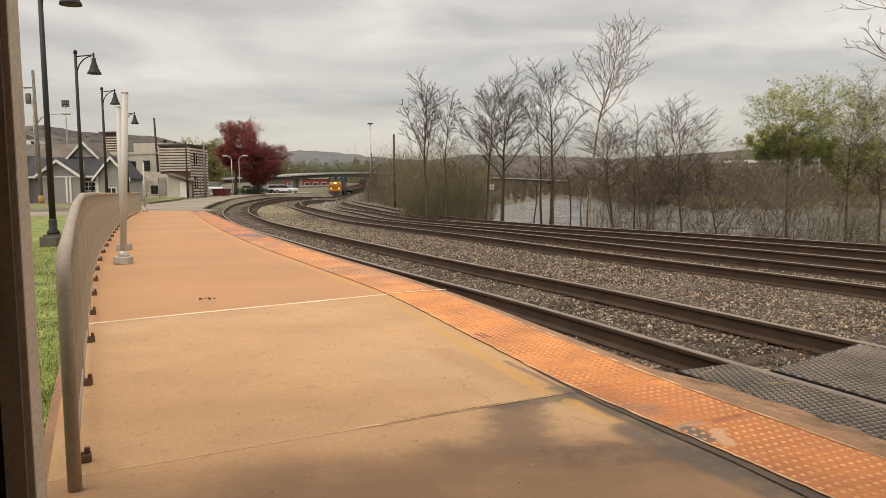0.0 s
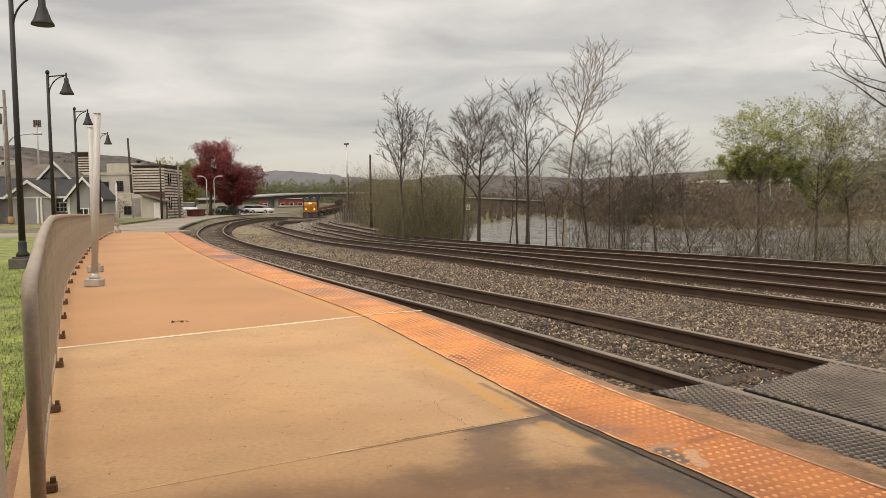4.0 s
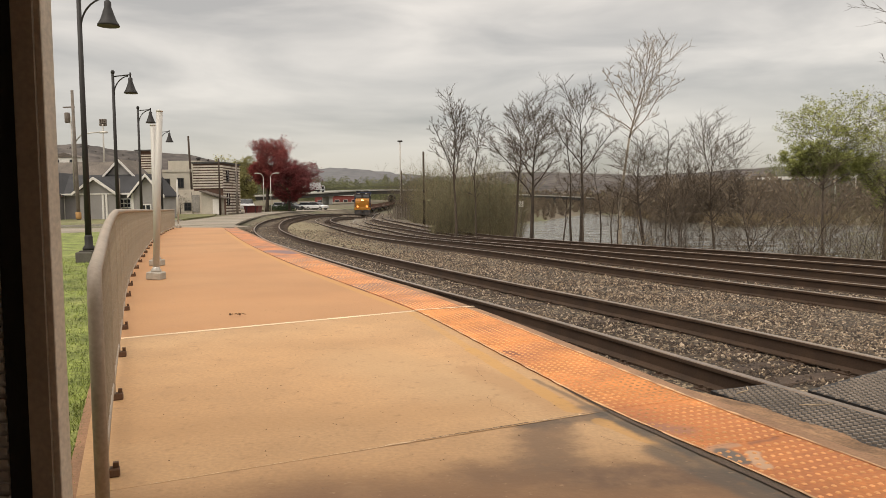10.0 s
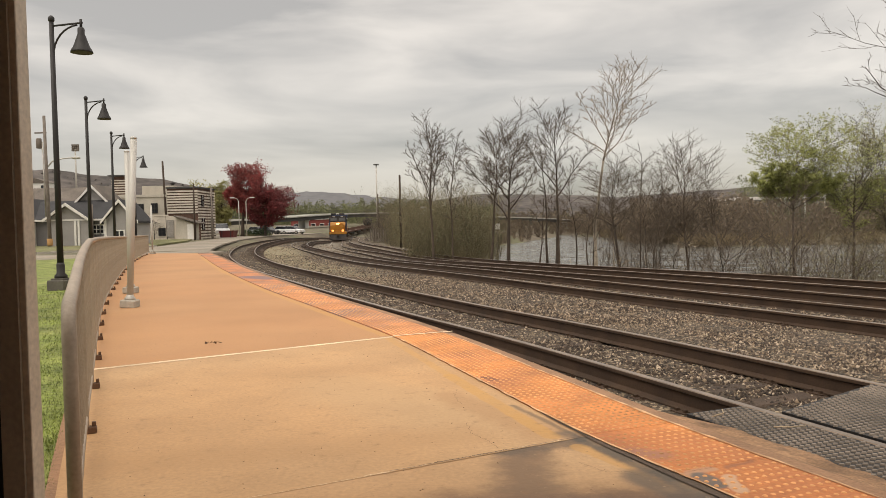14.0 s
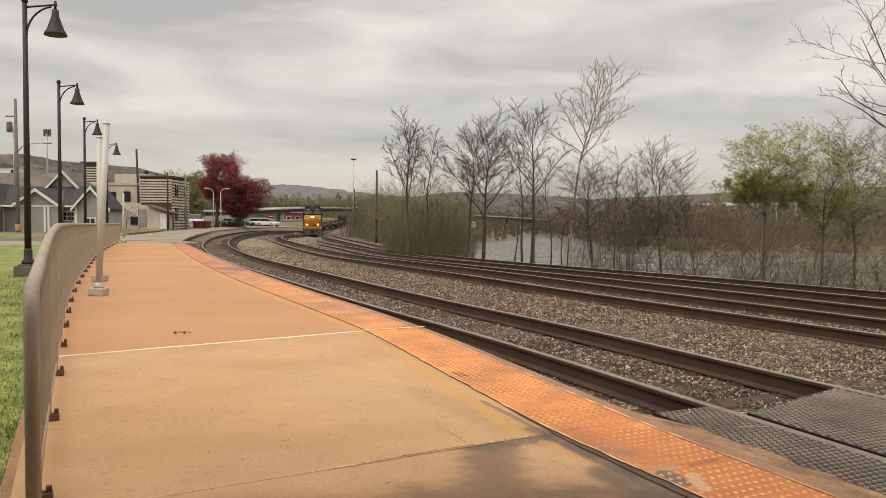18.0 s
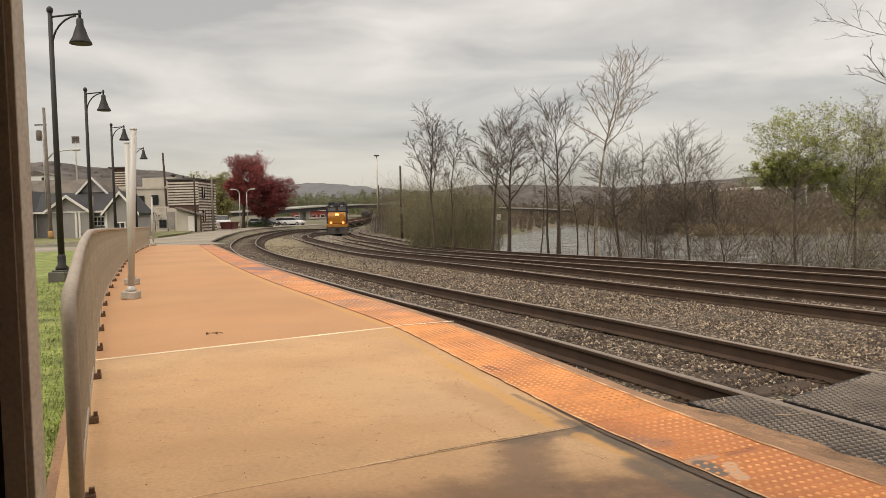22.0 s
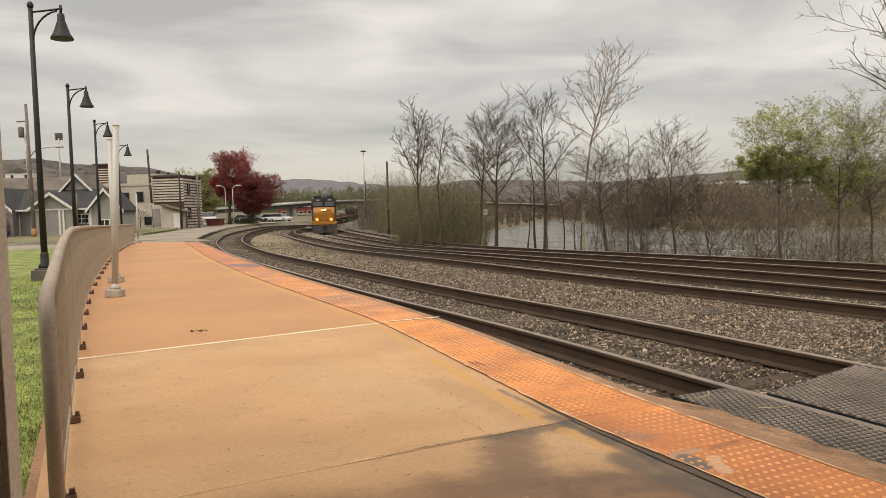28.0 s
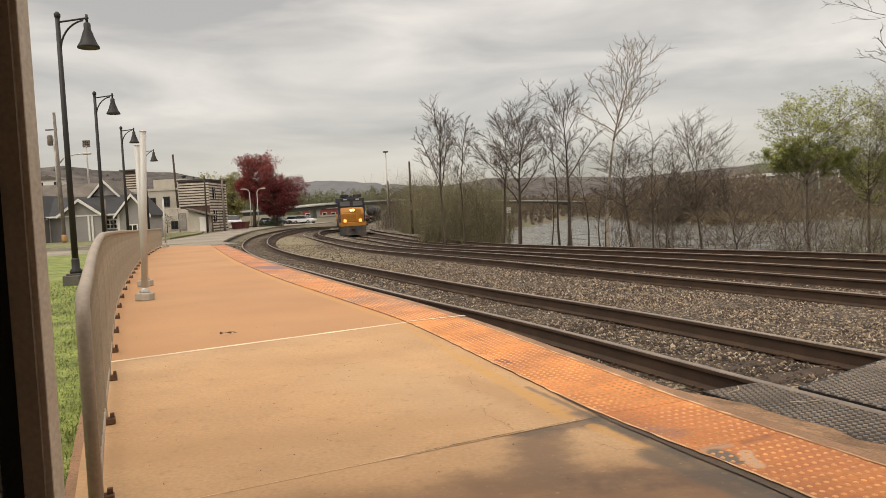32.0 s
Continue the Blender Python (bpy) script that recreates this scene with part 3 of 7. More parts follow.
# ---- the lie of the tracks: x and railhead height over the distance y ----
TRACK_X = [
    spline([(-12, 10.4), (0, 5.3), (5, 3.22), (9, 1.5), (13, -0.45), (19, -3.2), (26, -6.2), (35, -9.5), (45, -12.75), (60, -16.3), (75, -18.4), (95, -20.4), (125, -21.6), (170, -23.5)]),
    spline([(-12, 15.5), (0, 10.7), (10, 6.45), (14.5, 4.3), (18.5, 2.35), (26, -0.7), (34, -3.4), (43, -6.1), (52, -8.7), (60, -11.2), (68, -13.7), (75, -15.5), (84, -17.0), (105, -19.0), (140, -21.0), (170, -22.6)]),
    spline([(-12, 18.2), (0, 13.2), (12, 7.9), (15.5, 6.55), (19, 5.1), (24, 2.95), (38, -1.6), (60, -6.75), (80, -11.7), (92, -14.4), (113, -17.6), (127.5, -19.7), (150.5, -22.8), (168, -25.0), (190, -26.3), (226, -27.7), (250, -29.2), (305, -34.4), (345, -38.5)]),
    spline([(-12, 20.6), (0, 15.6), (15, 9.4), (19, 7.95), (24, 6.1), (31, 3.5), (55, -2.7), (75, -7.4), (95, -11.8), (115, -15.3), (140, -18.4), (170, -21.8)]),
]
TRACK_Z = [
    spline([(-12, -0.12), (12, -0.12), (22, -0.13), (35, -0.24), (45, -0.25), (60, -0.10), (95, -0.10), (115, -0.42), (135, -0.85), (170, -0.95)]),
    spline([(-12, -0.14), (11, -0.15), (15, -0.155), (20, -0.14), (26, -0.215), (36, -0.42), (50, -0.60), (70, -0.54), (84, -0.46), (105, -0.75), (125, -1.15), (170, -1.15)]),
    spline([(-12, -0.06), (13, -0.065), (17, -0.11), (26, -0.24), (38, -0.53), (60, -0.88), (80, -1.13), (95, -1.20), (113, -1.22), (127.5, -1.22), (150, -1.18), (168, -1.12), (190, -1.0), (230, -0.6), (300, 0.2), (345, 0.6)]),
    spline([(-12, -0.14), (18, -0.215), (25, -0.345), (32, -0.48), (55, -0.85), (75, -0.90), (100, -1.02), (140, -1.2), (170, -1.15)]),
]
TIE_DROP = 0.192


def lie(i, y):
    """Place, heading angle and railhead height of track i at y."""
    x, dx = TRACK_X[i](y), (TRACK_X[i](y + 0.25) - TRACK_X[i](y - 0.25)) / 0.5
    return Vector((x, y, TRACK_Z[i](y))), math.atan2(-dx, 1.0)


def beside(i, y, off, dz=0.0):
    """A point off metres to the right of track i's centre line."""
    p, a = lie(i, y)
    return Vector((p.x + off * math.cos(a), p.y + off * math.sin(a), p.z + dz))


def bed_z(x, y):
    """Height of the ballast between and beside the tracks."""
    xs = [TRACK_X[i](y) for i in range(4)]
    zs = [TRACK_Z[i](y) - TIE_DROP for i in range(4)]
    return float(np.interp(x, *zip(*sorted(zip(xs, zs)))))


def corridor_left(y):
    return TRACK_X[0](y) - (1.75 if y < 41 else 1.3)


def corridor_right(y):
    return max(TRACK_X[k](y) for k in range(4)) + 2.6


WATER_Z = -5.0


def ground_z(x, y):
    """The one ground sheet: level lawn on the town side, tracks, then a bank down to the river and up on its far side."""
    if y > 170:
        a = float(np.interp(y, [170, 200, 260, 600], [-1.5, -1.35, -0.7, 2.5]))
        left, right = -30.0, -8.0 + (y - 170) * 0.25
    else:
        left, right = corridor_left(y), corridor_right(y)
        a = bed_z(min(max(x, left), right), y) - 0.12
    if x < left:
        town = float(np.interp(y, [0, 40, 60, 90, 105, 138, 200, 600], [-0.06, -0.10, 0.0, 0.25, 0.14, -0.14, 0.2, 6.0]))
        k = min((left - x) / 2.0, 1.0)
        return a * (1 - k) + town * k
    if x > right:
        d = x - right
        a_deg, r = math.degrees(math.atan2(x, max(y, 1))), math.hypot(x, y)
        shore = float(np.interp(a_deg, [5, 9.5, 13, 18, 30, 60], [430, 320, 235, 168, 185, 220]))
        if d < 4:
            return a - 0.10 * d
        if r < shore:
            return max(a - 0.4 - (d - 4) * 0.42, WATER_Z - 1.2)
        return min(WATER_Z - 1.2 + (r - shore) * 0.25, -4.0 + (r - shore) * 0.012)
    return a


# ---- setting: ground, river, hills ----
def build_ground():
    ys = np.concatenate([np.arange(-40, 0, 4), np.arange(0, 60, 1.5), np.arange(60, 170, 4), np.geomspace(170, 3000, 24)])
    xs_r = np.concatenate([-np.geomspace(3000, 60, 16), np.arange(-58, -30, 2), np.arange(-30, 30, 0.9), np.arange(30, 120, 4), np.geomspace(120, 3000, 20)])
    verts = [(x, y, ground_z(x, y)) for y in ys for x in xs_r]
    w = len(xs_r)
    faces = [(j * w + i, j * w + i + 1, (j + 1) * w + i + 1, (j + 1) * w + i) for j in range(len(ys) - 1) for i in range(w - 1)]
    thing("ground", mesh_of("ground", verts, faces, M_SCRUB, True), "dry scrubby open ground falling to a river bank", "ground", kind="structure")
    v = [(-10, -200, WATER_Z), (1500, -200, WATER_Z), (1500, 1600, WATER_Z), (-10, 1600, WATER_Z)]
    thing("water", mesh_of("water", v, [(0, 1, 2, 3)], M_WATER), "grey rippled river water reflecting an overcast sky", "river", kind="structure")


def ribbon(left, right, ys, dz, n=1):
    """A strip between two edges given as functions of y."""
    verts, faces = [], []
    for y in ys:
        a, b = left(y), right(y)
        for k in range(n + 1):
            verts.append(a.lerp(b, k / n) + Vector((0, 0, dz)))
    for j in range(len(ys) - 1):
        for k in range(n):
            i = j * (n + 1) + k
            faces.append((i, i + 1, i + n + 2, i + n + 1))
    return verts, faces


def build_corridor():
    ys = list(np.arange(-12, 60, 0.8)) + list(np.arange(60, 171, 2.0))
    verts, faces, n = [], [], 44
    for y in ys:
        a, b = corridor_left(y), corridor_right(y)
        for k in range(n + 1):
            x = a + (b - a) * k / n
            z = bed_z(x, y) + 0.02 * noise.noise(Vector((x * 1.3, y * 1.3, 0)))
            verts.append((x, y, z))
    for j in range(len(ys) - 1):
        for k in range(n):
            i = j * (n + 1) + k
            faces.append((i, i + 1, i + n + 2, i + n + 1))
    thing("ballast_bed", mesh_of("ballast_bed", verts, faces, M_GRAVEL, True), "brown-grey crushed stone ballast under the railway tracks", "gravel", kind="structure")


def build_hills():
    spots = []

    def ridge(name, dist, a0, a1, profile, material, label):
        verts, faces = [], []
        n = 90
        for k in range(n + 1):
            a = radians(a0 + (a1 - a0) * k / n)
            h = float(np.interp(a0 + (a1 - a0) * k / n, *zip(*profile)))
            h += dist * 0.002 * noise.noise(Vector((k * 0.35, dist, 0))) + dist * 0.0012 * noise.noise(Vector((k * 1.7, dist, 3)))
            for q in range(0 if dist > 2000 else 14):
                g = math.sqrt(random.Random(k * 31 + q + int(dist)).random())
                b = a + radians(0.7) * (random.Random(k * 17 + q).random() - 0.5)
                r = 0.8 + 0.2 * g if g < 0.97 else 1.0
                spots.append((dist * r * math.sin(b), dist * r * math.cos(b), -6 + (h + 6) * (g / 0.5 * 0.55 if g < 0.5 else 0.55 + (g - 0.5) / 0.5 * 0.45) - 7.5))
            for r, f in ((0.8, 0.0), (0.9, 0.55), (1.0, 1.0), (1.15, 0.9)):
                verts.append((dist * r * math.sin(a), dist * r * math.cos(a), -6 + (h + 6) * f))
        for k in range(n):
            for q in range(3):
                i = k * 4 + q
                faces.append((i, i + 4, i + 5, i + 1))
        thing(name, mesh_of(name, verts, faces, material, True), label, "hill", kind="structure")
    d = 900
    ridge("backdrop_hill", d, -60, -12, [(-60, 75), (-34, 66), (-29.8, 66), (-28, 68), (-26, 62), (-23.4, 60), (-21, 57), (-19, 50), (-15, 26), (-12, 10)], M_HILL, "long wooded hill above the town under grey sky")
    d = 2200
    ridge("backdrop_far_hill", d, -22, 4, [(-22, 70), (-14, 93), (-12.5, 98), (-11, 102), (-9, 98), (-7.5, 92), (-5, 80), (4, 55)], M_HILL_FAR, "far hill beyond the bridge, haze painted in as blue-grey")
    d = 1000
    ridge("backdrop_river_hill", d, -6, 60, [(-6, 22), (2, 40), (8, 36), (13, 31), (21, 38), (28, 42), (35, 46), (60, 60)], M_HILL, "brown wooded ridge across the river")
    build_hill_woods(spots)


# the hills' bare woods, one stuff
def build_hill_woods(spots):
    rng = random.Random(77)
    vs, fs = [], []
    for x, y, z in spots:
        hh = rng.uniform(3, 7)
        for _ in range(12):
            p = Vector((x + rng.gauss(0, 3.2), y + rng.gauss(0, 3.2), z + hh * rng.random()))
            s = rng.uniform(0.8, 1.9)
            u = Vector((rng.gauss(0, 0.6), rng.gauss(0, 0.6), 1)) * s
            v = Vector((rng.gauss(0, 1), rng.gauss(0, 1), 0)).normalized() * s * 0.9
            k = len(vs)
            vs += [p - u, p + v, p + u, p - v]
            fs.append((k, k + 1, k + 2, k + 3))
    thing("hill_woods", mesh_of("hill_woods", vs, fs, M_HILL_WOODS), "grey-brown leafless woods covering the hills", "woods", kind="stuff")


# ---- tracks ----
RAIL_PROFILE = [(-0.075, -0.18), (0.075, -0.18), (0.075, -0.168), (0.012, -0.145), (0.010, -0.045), (0.036, -0.034), (0.036, -0.006), (0.028, 0.0), (-0.028, 0.0), (-0.036, -0.006), (-0.036, -0.034), (-0.010, -0.045), (-0.012, -0.145), (-0.075, -0.168)]


def rail_mesh(i, off, y0, y1):
    ys = list(np.arange(y0, min(y1, 60), 0.7)) + ([] if y1 <= 60 else list(np.arange(60, y1 + 0.1, 2.0)))
    verts, faces = [], []
    n = len(RAIL_PROFILE)
    for y in ys:
        p, a = lie(i, y)
        for u, w in RAIL_PROFILE:
            o = off + u
            verts.append((p.x + o * math.cos(a), p.y + o * math.sin(a), p.z + w))
    for j in range(len(ys) - 1):
        for k in range(n):
            faces.append((j * n + k, j * n + (k + 1) % n, (j + 1) * n + (k + 1) % n, (j + 1) * n + k))
    me = mesh_of("rail", verts, faces, M_RAIL)
    me.materials.append(M_RAILHEAD)
    for q, f in enumerate(me.polygons):
        if q % n in (6, 7, 8):
            f.material_index = 1
    return me


def tie_mesh():
    bm = bmesh.new()
    add_box(bm, -1.3, -0.115, -0.17, 1.3, 0.115, 0.0, 0.012)
    me = bpy.data.meshes.new("sleeper")
    bm.to_mesh(me)
    bm.free()
    me.materials.append(M_TIE)
    return me


def plate_mesh():
    bm = bmesh.new()
    for s in (-0.7525, 0.7525):
        add_box(bm, s - 0.14, -0.09, 0.0, s + 0.14, 0.09, 0.012)
        for u in (-0.1, 0.1):
            for v in (-0.05, 0.05):
                add_box(bm, s + u - 0.015, v - 0.015, 0.012, s + u + 0.015, v + 0.015, 0.035)
    me = bpy.data.meshes.new("tie_plate")
    bm.to_mesh(me)
    bm.free()
    me.materials.append(M_RAIL)
    return me


def build_tracks():
    ties, plates = tie_mesh(), plate_mesh()
    rng = random.Random(4)
    for i, end in ((0, 168), (1, 168), (2, 340), (3, 150)):
        label = "railway track with rusty rails on weathered timber sleepers"
        tr = empty("railway_track", Matrix.Identity(4), label, "railway track", "tracks beside the platform", "structure")
        for off in (-0.7525, 0.7525):
            part("rail", rail_mesh(i, off, -12, end), tr)
        y, count = -6.0, 0
        far = bmesh.new()
        while y < min(end, 110):
            p, a = lie(i, y)
            m = Matrix.Translation((p.x, p.y, p.z - 0.186 - rng.uniform(0, 0.026))) @ Matrix.Rotation(a + rng.uniform(-0.02, 0.02), 4, "Z")
            if y < 60:
                s = part("sleeper", ties, tr, m=m)
                if y < 22:
                    part("tie_plate", plates, s)
            else:
                add_box(far, -1.3, -0.115, -0.17, 1.3, 0.115, 0.0, m=m)
            y += 0.52
        fs = part("far_sleepers", far, tr, material=M_TIE)
        fs["kind"] = "stuff"
    # rubber panels of the crossing beside and between the rails
    def panel(name, i, o0, o1, y0, y1, skew):
        """A panel whose near and far ends are cut slanting; ridges run across it."""
        bm, rv, rf = bmesh.new(), [], []
        p0, a0 = lie(i, (y0 + y1) / 2)
        m = Matrix.Translation((p0.x, p0.y, p0.z)) @ Matrix.Rotation(a0, 4, "Z")
        L = (y1 - y0) / 2 / 0.92
        add_prism(bm, [(o0, -0.07), (o1, -0.07), (o1, -0.006), (o0, -0.006)], -L, L, None)
        for v in bm.verts:
            v.co.y += skew * (v.co.x - o0) / (o1 - o0) * (1 if v.co.y > 0 else 0)
        r, q = 0.05, 0.05
        nx, ny = int((o1 - o0) / r), int((2 * L + skew) / q)
        for a in range(nx):
            for b in range(ny):
                u = o0 + r * (a + 0.5 + 0.25 * (-1) ** b)
                v = -L + q * (b + 0.5)
                if v < 0.0:
                    continue
                if u + 0.02 > o1 or v > L + skew * (u - o0) / (o1 - o0) - 0.03:
                    continue
                k = len(rv)
                rv += [(u - 0.019, v, 0.0035), (u, v - 0.013, 0.0035), (u + 0.019, v, 0.0035), (u, v + 0.013, 0.0035), (u - 0.025, v, -0.006), (u, v - 0.019, -0.006), (u + 0.025, v, -0.006), (u, v + 0.019, -0.006)]
                rf += [(k, k + 1, k + 2, k + 3)] + [(k + e, k + 4 + e, k + 4 + (e + 1) % 4, k + (e + 1) % 4) for e in range(4)]
        bmesh.ops.transform(bm, matrix=m, verts=bm.verts)
        rv = [m @ Vector(c) for c in rv]
        t = thing(name, bm, "black ribbed rubber crossing panel laid along the rail", "crossing panel", "rubber panels at the crossing", material=M_RUBBER)
        part("tread", mesh_of("tread", rv, rf, M_RUBBER_TOP), t)["kind"] = "stuff"
    panel("crossing_panel", 0, -1.31, -0.80, -3.0, 5.90, 0.0)
    # packed dirt between the coping and the panel
    ys = list(np.arange(0.5, 5.75, 0.15))
    a = lambda y: Vector((EDGE_X(y) - 0.01, y, -0.03))
    b = lambda y: Vector((max(EDGE_X(y) + 0.02, TRACK_X[0](y) - 1.38 - max(0, y - 5.1) * 0.5), y, -0.127))
    v, f = ribbon(a, b, ys, 0.0, 4)
    v = [p + Vector((0, 0, 0.016 * noise.noise(p * 9) + 0.008 * noise.noise(p * 31))) for p in v]
    thing("dirt_strip", mesh_of("dirt_strip", v, f, M_DIRT, True), "packed brown dirt between platform edge and crossing panel", "dirt", kind="structure")
    panel("crossing_panel", 0, -0.66, 0.69, -3.0, 5.67, 0.35)


def build_gravel():
    """Loose stones on the near ballast, joined by tone; fewer and larger ones further off."""
    rng = np.random.RandomState(5)
    base = np.array([(-1, 0, 0), (1, 0, 0), (0, -1, 0), (0, 1, 0), (0, 0, -1), (0, 0, 1)], float)
    tri = np.array([(0, 2, 5), (2, 1, 5), (1, 3, 5), (3, 0, 5), (2, 0, 4), (1, 2, 4), (3, 1, 4), (0, 3, 4)])
    ys = np.arange(-14, 110, 0.25)
    tx = [np.array([TRACK_X[i](y) for y in ys]) for i in range(4)]
    tz = [np.array([TRACK_Z[i](y) - TIE_DROP for y in ys]) for i in range(4)]
    groups = {"ballast_stones": (M_STONE, []), "dark_ballast_stones": (M_STONE_DARK, []), "pale_ballast_stones": (M_STONE_PALE, [])}
    for y0, y1, n, size in ((3.0, 6.5, 9000, 0.85), (5.5, 13, 120000, 0.66), (12, 24, 95000, 0.8), (23, 50, 24000, 1.0), (49, 105, 6000, 1.4)):
        y = rng.uniform(y0, y1, n)
        X = [np.interp(y, ys, t) for t in tx]
        Z = [np.interp(y, ys, t) for t in tz]
        x = X[0] - 1.7 + rng.rand(n) * (X[3] + 1.9 - X[0] + 1.7)
        z = Z[0].copy()
        for i in range(3):
            f = np.clip((x - X[i]) / (X[i + 1] - X[i]), 0, 1)
            z = np.where(x > X[i], Z[i] + (Z[i + 1] - Z[i]) * f, z)
        rail = np.zeros(n, bool)
        for i in range(4):
            rail |= np.abs(np.abs(x - X[i]) - 0.82) < 0.11
        keep = ~rail & ~((y < 6.3) & (x - X[0] < 0.95)) & (x < 0.68 * y + 0.8)
        # sleepers stay mostly bare
        bare = rng.rand(n) < 0.5
        for i in range(4):
            slope = (np.interp(y + 0.25, ys, tx[i]) - np.interp(y - 0.25, ys, tx[i])) / 0.5
            c = y + (x - X[i]) * slope / (1 + slope ** 2)
            k = np.mod(c + 6.0 + 0.26, 0.52) - 0.26
            keep &= ~(bare & (np.abs(k) < 0.11) & (np.abs(x - X[i]) < 1.25))
        x, y, z = x[keep], y[keep], z[keep]
        X = [a[keep] for a in X]
        n = len(x)
        q = rng.rand(n)
        inside = np.abs(x - X[0]) < 0.8
        for i in (1, 2):
            inside |= np.abs(x - X[i]) < 0.9
        # about half turn dark, as painted shade between stones; more between soiled rails
        tone = np.where(inside & (q < 0.66), 1, np.where(q > (0.85 if y0 < 20 else 0.92), 2, np.where(q < (0.50 if y0 < 20 else 0.45), 1, 0)))
        s = rng.uniform(0.013, 0.038, n) * size
        pts = base[None] * (s[:, None, None] * rng.uniform(0.6, 1.35, (n, 1, 3))) + rng.uniform(-0.35, 0.35, (n, 6, 3)) * s[:, None, None]
        t = rng.uniform(0, 6.28, n)
        c, d = np.cos(t)[:, None], np.sin(t)[:, None]
        px, py = pts[..., 0] * c - pts[..., 1] * d, pts[..., 0] * d + pts[..., 1] * c
        pts = np.stack([px + x[:, None], py + y[:, None], pts[..., 2] + (z + s * 0.3 - 0.012)[:, None]], -1)
        for k, key in enumerate(groups):
            groups[key][1].append(pts[tone == k])
    for name, (material, chunks) in groups.items():
        v = np.concatenate(chunks)
        n = len(v)
        f = (tri[None] + 6 * np.arange(n)[:, None, None]).reshape(-1, 3)
        me = bpy.data.meshes.new(name)
        me.vertices.add(n * 6)
        me.vertices.foreach_set("co", v.reshape(-1))
        me.loops.add(len(f) * 3)
        me.loops.foreach_set("vertex_index", f.reshape(-1))
        me.polygons.add(len(f))
        me.polygons.foreach_set("loop_start", np.arange(0, len(f) * 3, 3))
        me.update(calc_edges=True)
        me.materials.append(material)
        thing(name, me, "loose broken ballast stones scattered between the rails", "gravel", kind="stuff")


# ---- platform ----
EDGE_X = spline([(-8, 6.9), (0, 3.4), (3.4, 2.0), (4.8, 1.42), (6.2, 0.92), (8.6, 0.05), (10.4, -0.70), (12.8, -1.80), (16.8, -3.58), (22.6, -6.05), (32.8, -10.1), (41.2, -13.4), (50, -16)])
INNER_X = spline([(-8, 6.1), (0, 2.62), (3.3, 1.28), (4.44, 0.76), (6.0, 0.19), (8.62, -0.76), (11.2, -1.93), (15.0, -3.70), (21.8, -6.62), (34.2, -11.5), (41, -14.1), (50, -17)])


def strip_p(y, f, z=0.0):
    """A point across the strip: f = 0 at its inner edge, 1 at the platform's edge."""
    a, b = Vector((INNER_X(y), y, z)), Vector((EDGE_X(y + 0.29), y + 0.29, z))
    return a.lerp(b, f)


def edge_p(y):
    return strip_p(y, 1.0)


def inner_p(y, w=0.70):
    """w metres in from the outer side of the tactile tiles; 0.70 is the strip's inner edge."""
    return strip_p(y, (0.70 - w) / 0.70 * 0.82)


PLAT_LEFT = spline([(-12, 5.2), (0, -0.15), (3.0, -1.62), (6.8, -3.38), (10.9, -5.25), (19.4, -8.8), (28, -12.2), (41, -16.75), (60, -22)])
PLAT_END = 41.5


def slab_between(y_left0, y_right0, y_left1, y_right1, n=14):
    """Corner lines of a slab whose ends may be skewed: left edge to the tactile strip's inner edge."""
    verts, faces = [], []
    m = 4
    for j in range(n + 1):
        t = j / n
        yl, yr = y_left0 + (y_left1 - y_left0) * t, y_right0 + (y_right1 - y_right0) * t
        a = Vector((PLAT_LEFT(yl) - 0.09, yl - 0.07, 0))
        b = inner_p(yr)
        for k in range(m + 1):
            p = a.lerp(b, k / m)
            verts.append((p.x, p.y, 0))
    w = m + 1
    top = len(verts)
    verts += [(x, y, -0.35) for x, y, z in verts]
    for j in range(n):
        for k in range(m):
            i = j * w + k
            faces.append((i, i + 1, i + w + 1, i + w))
    ring = [k for k in range(m + 1)] + [j * w + m for j in range(1, n + 1)] + [n * w + k for k in range(m - 1, -1, -1)] + [j * w for j in range(n - 1, 0, -1)]
    for a, b in zip(ring, ring[1:] + ring[:1]):
        faces.append((b, a, a + top, b + top))
    return verts, faces


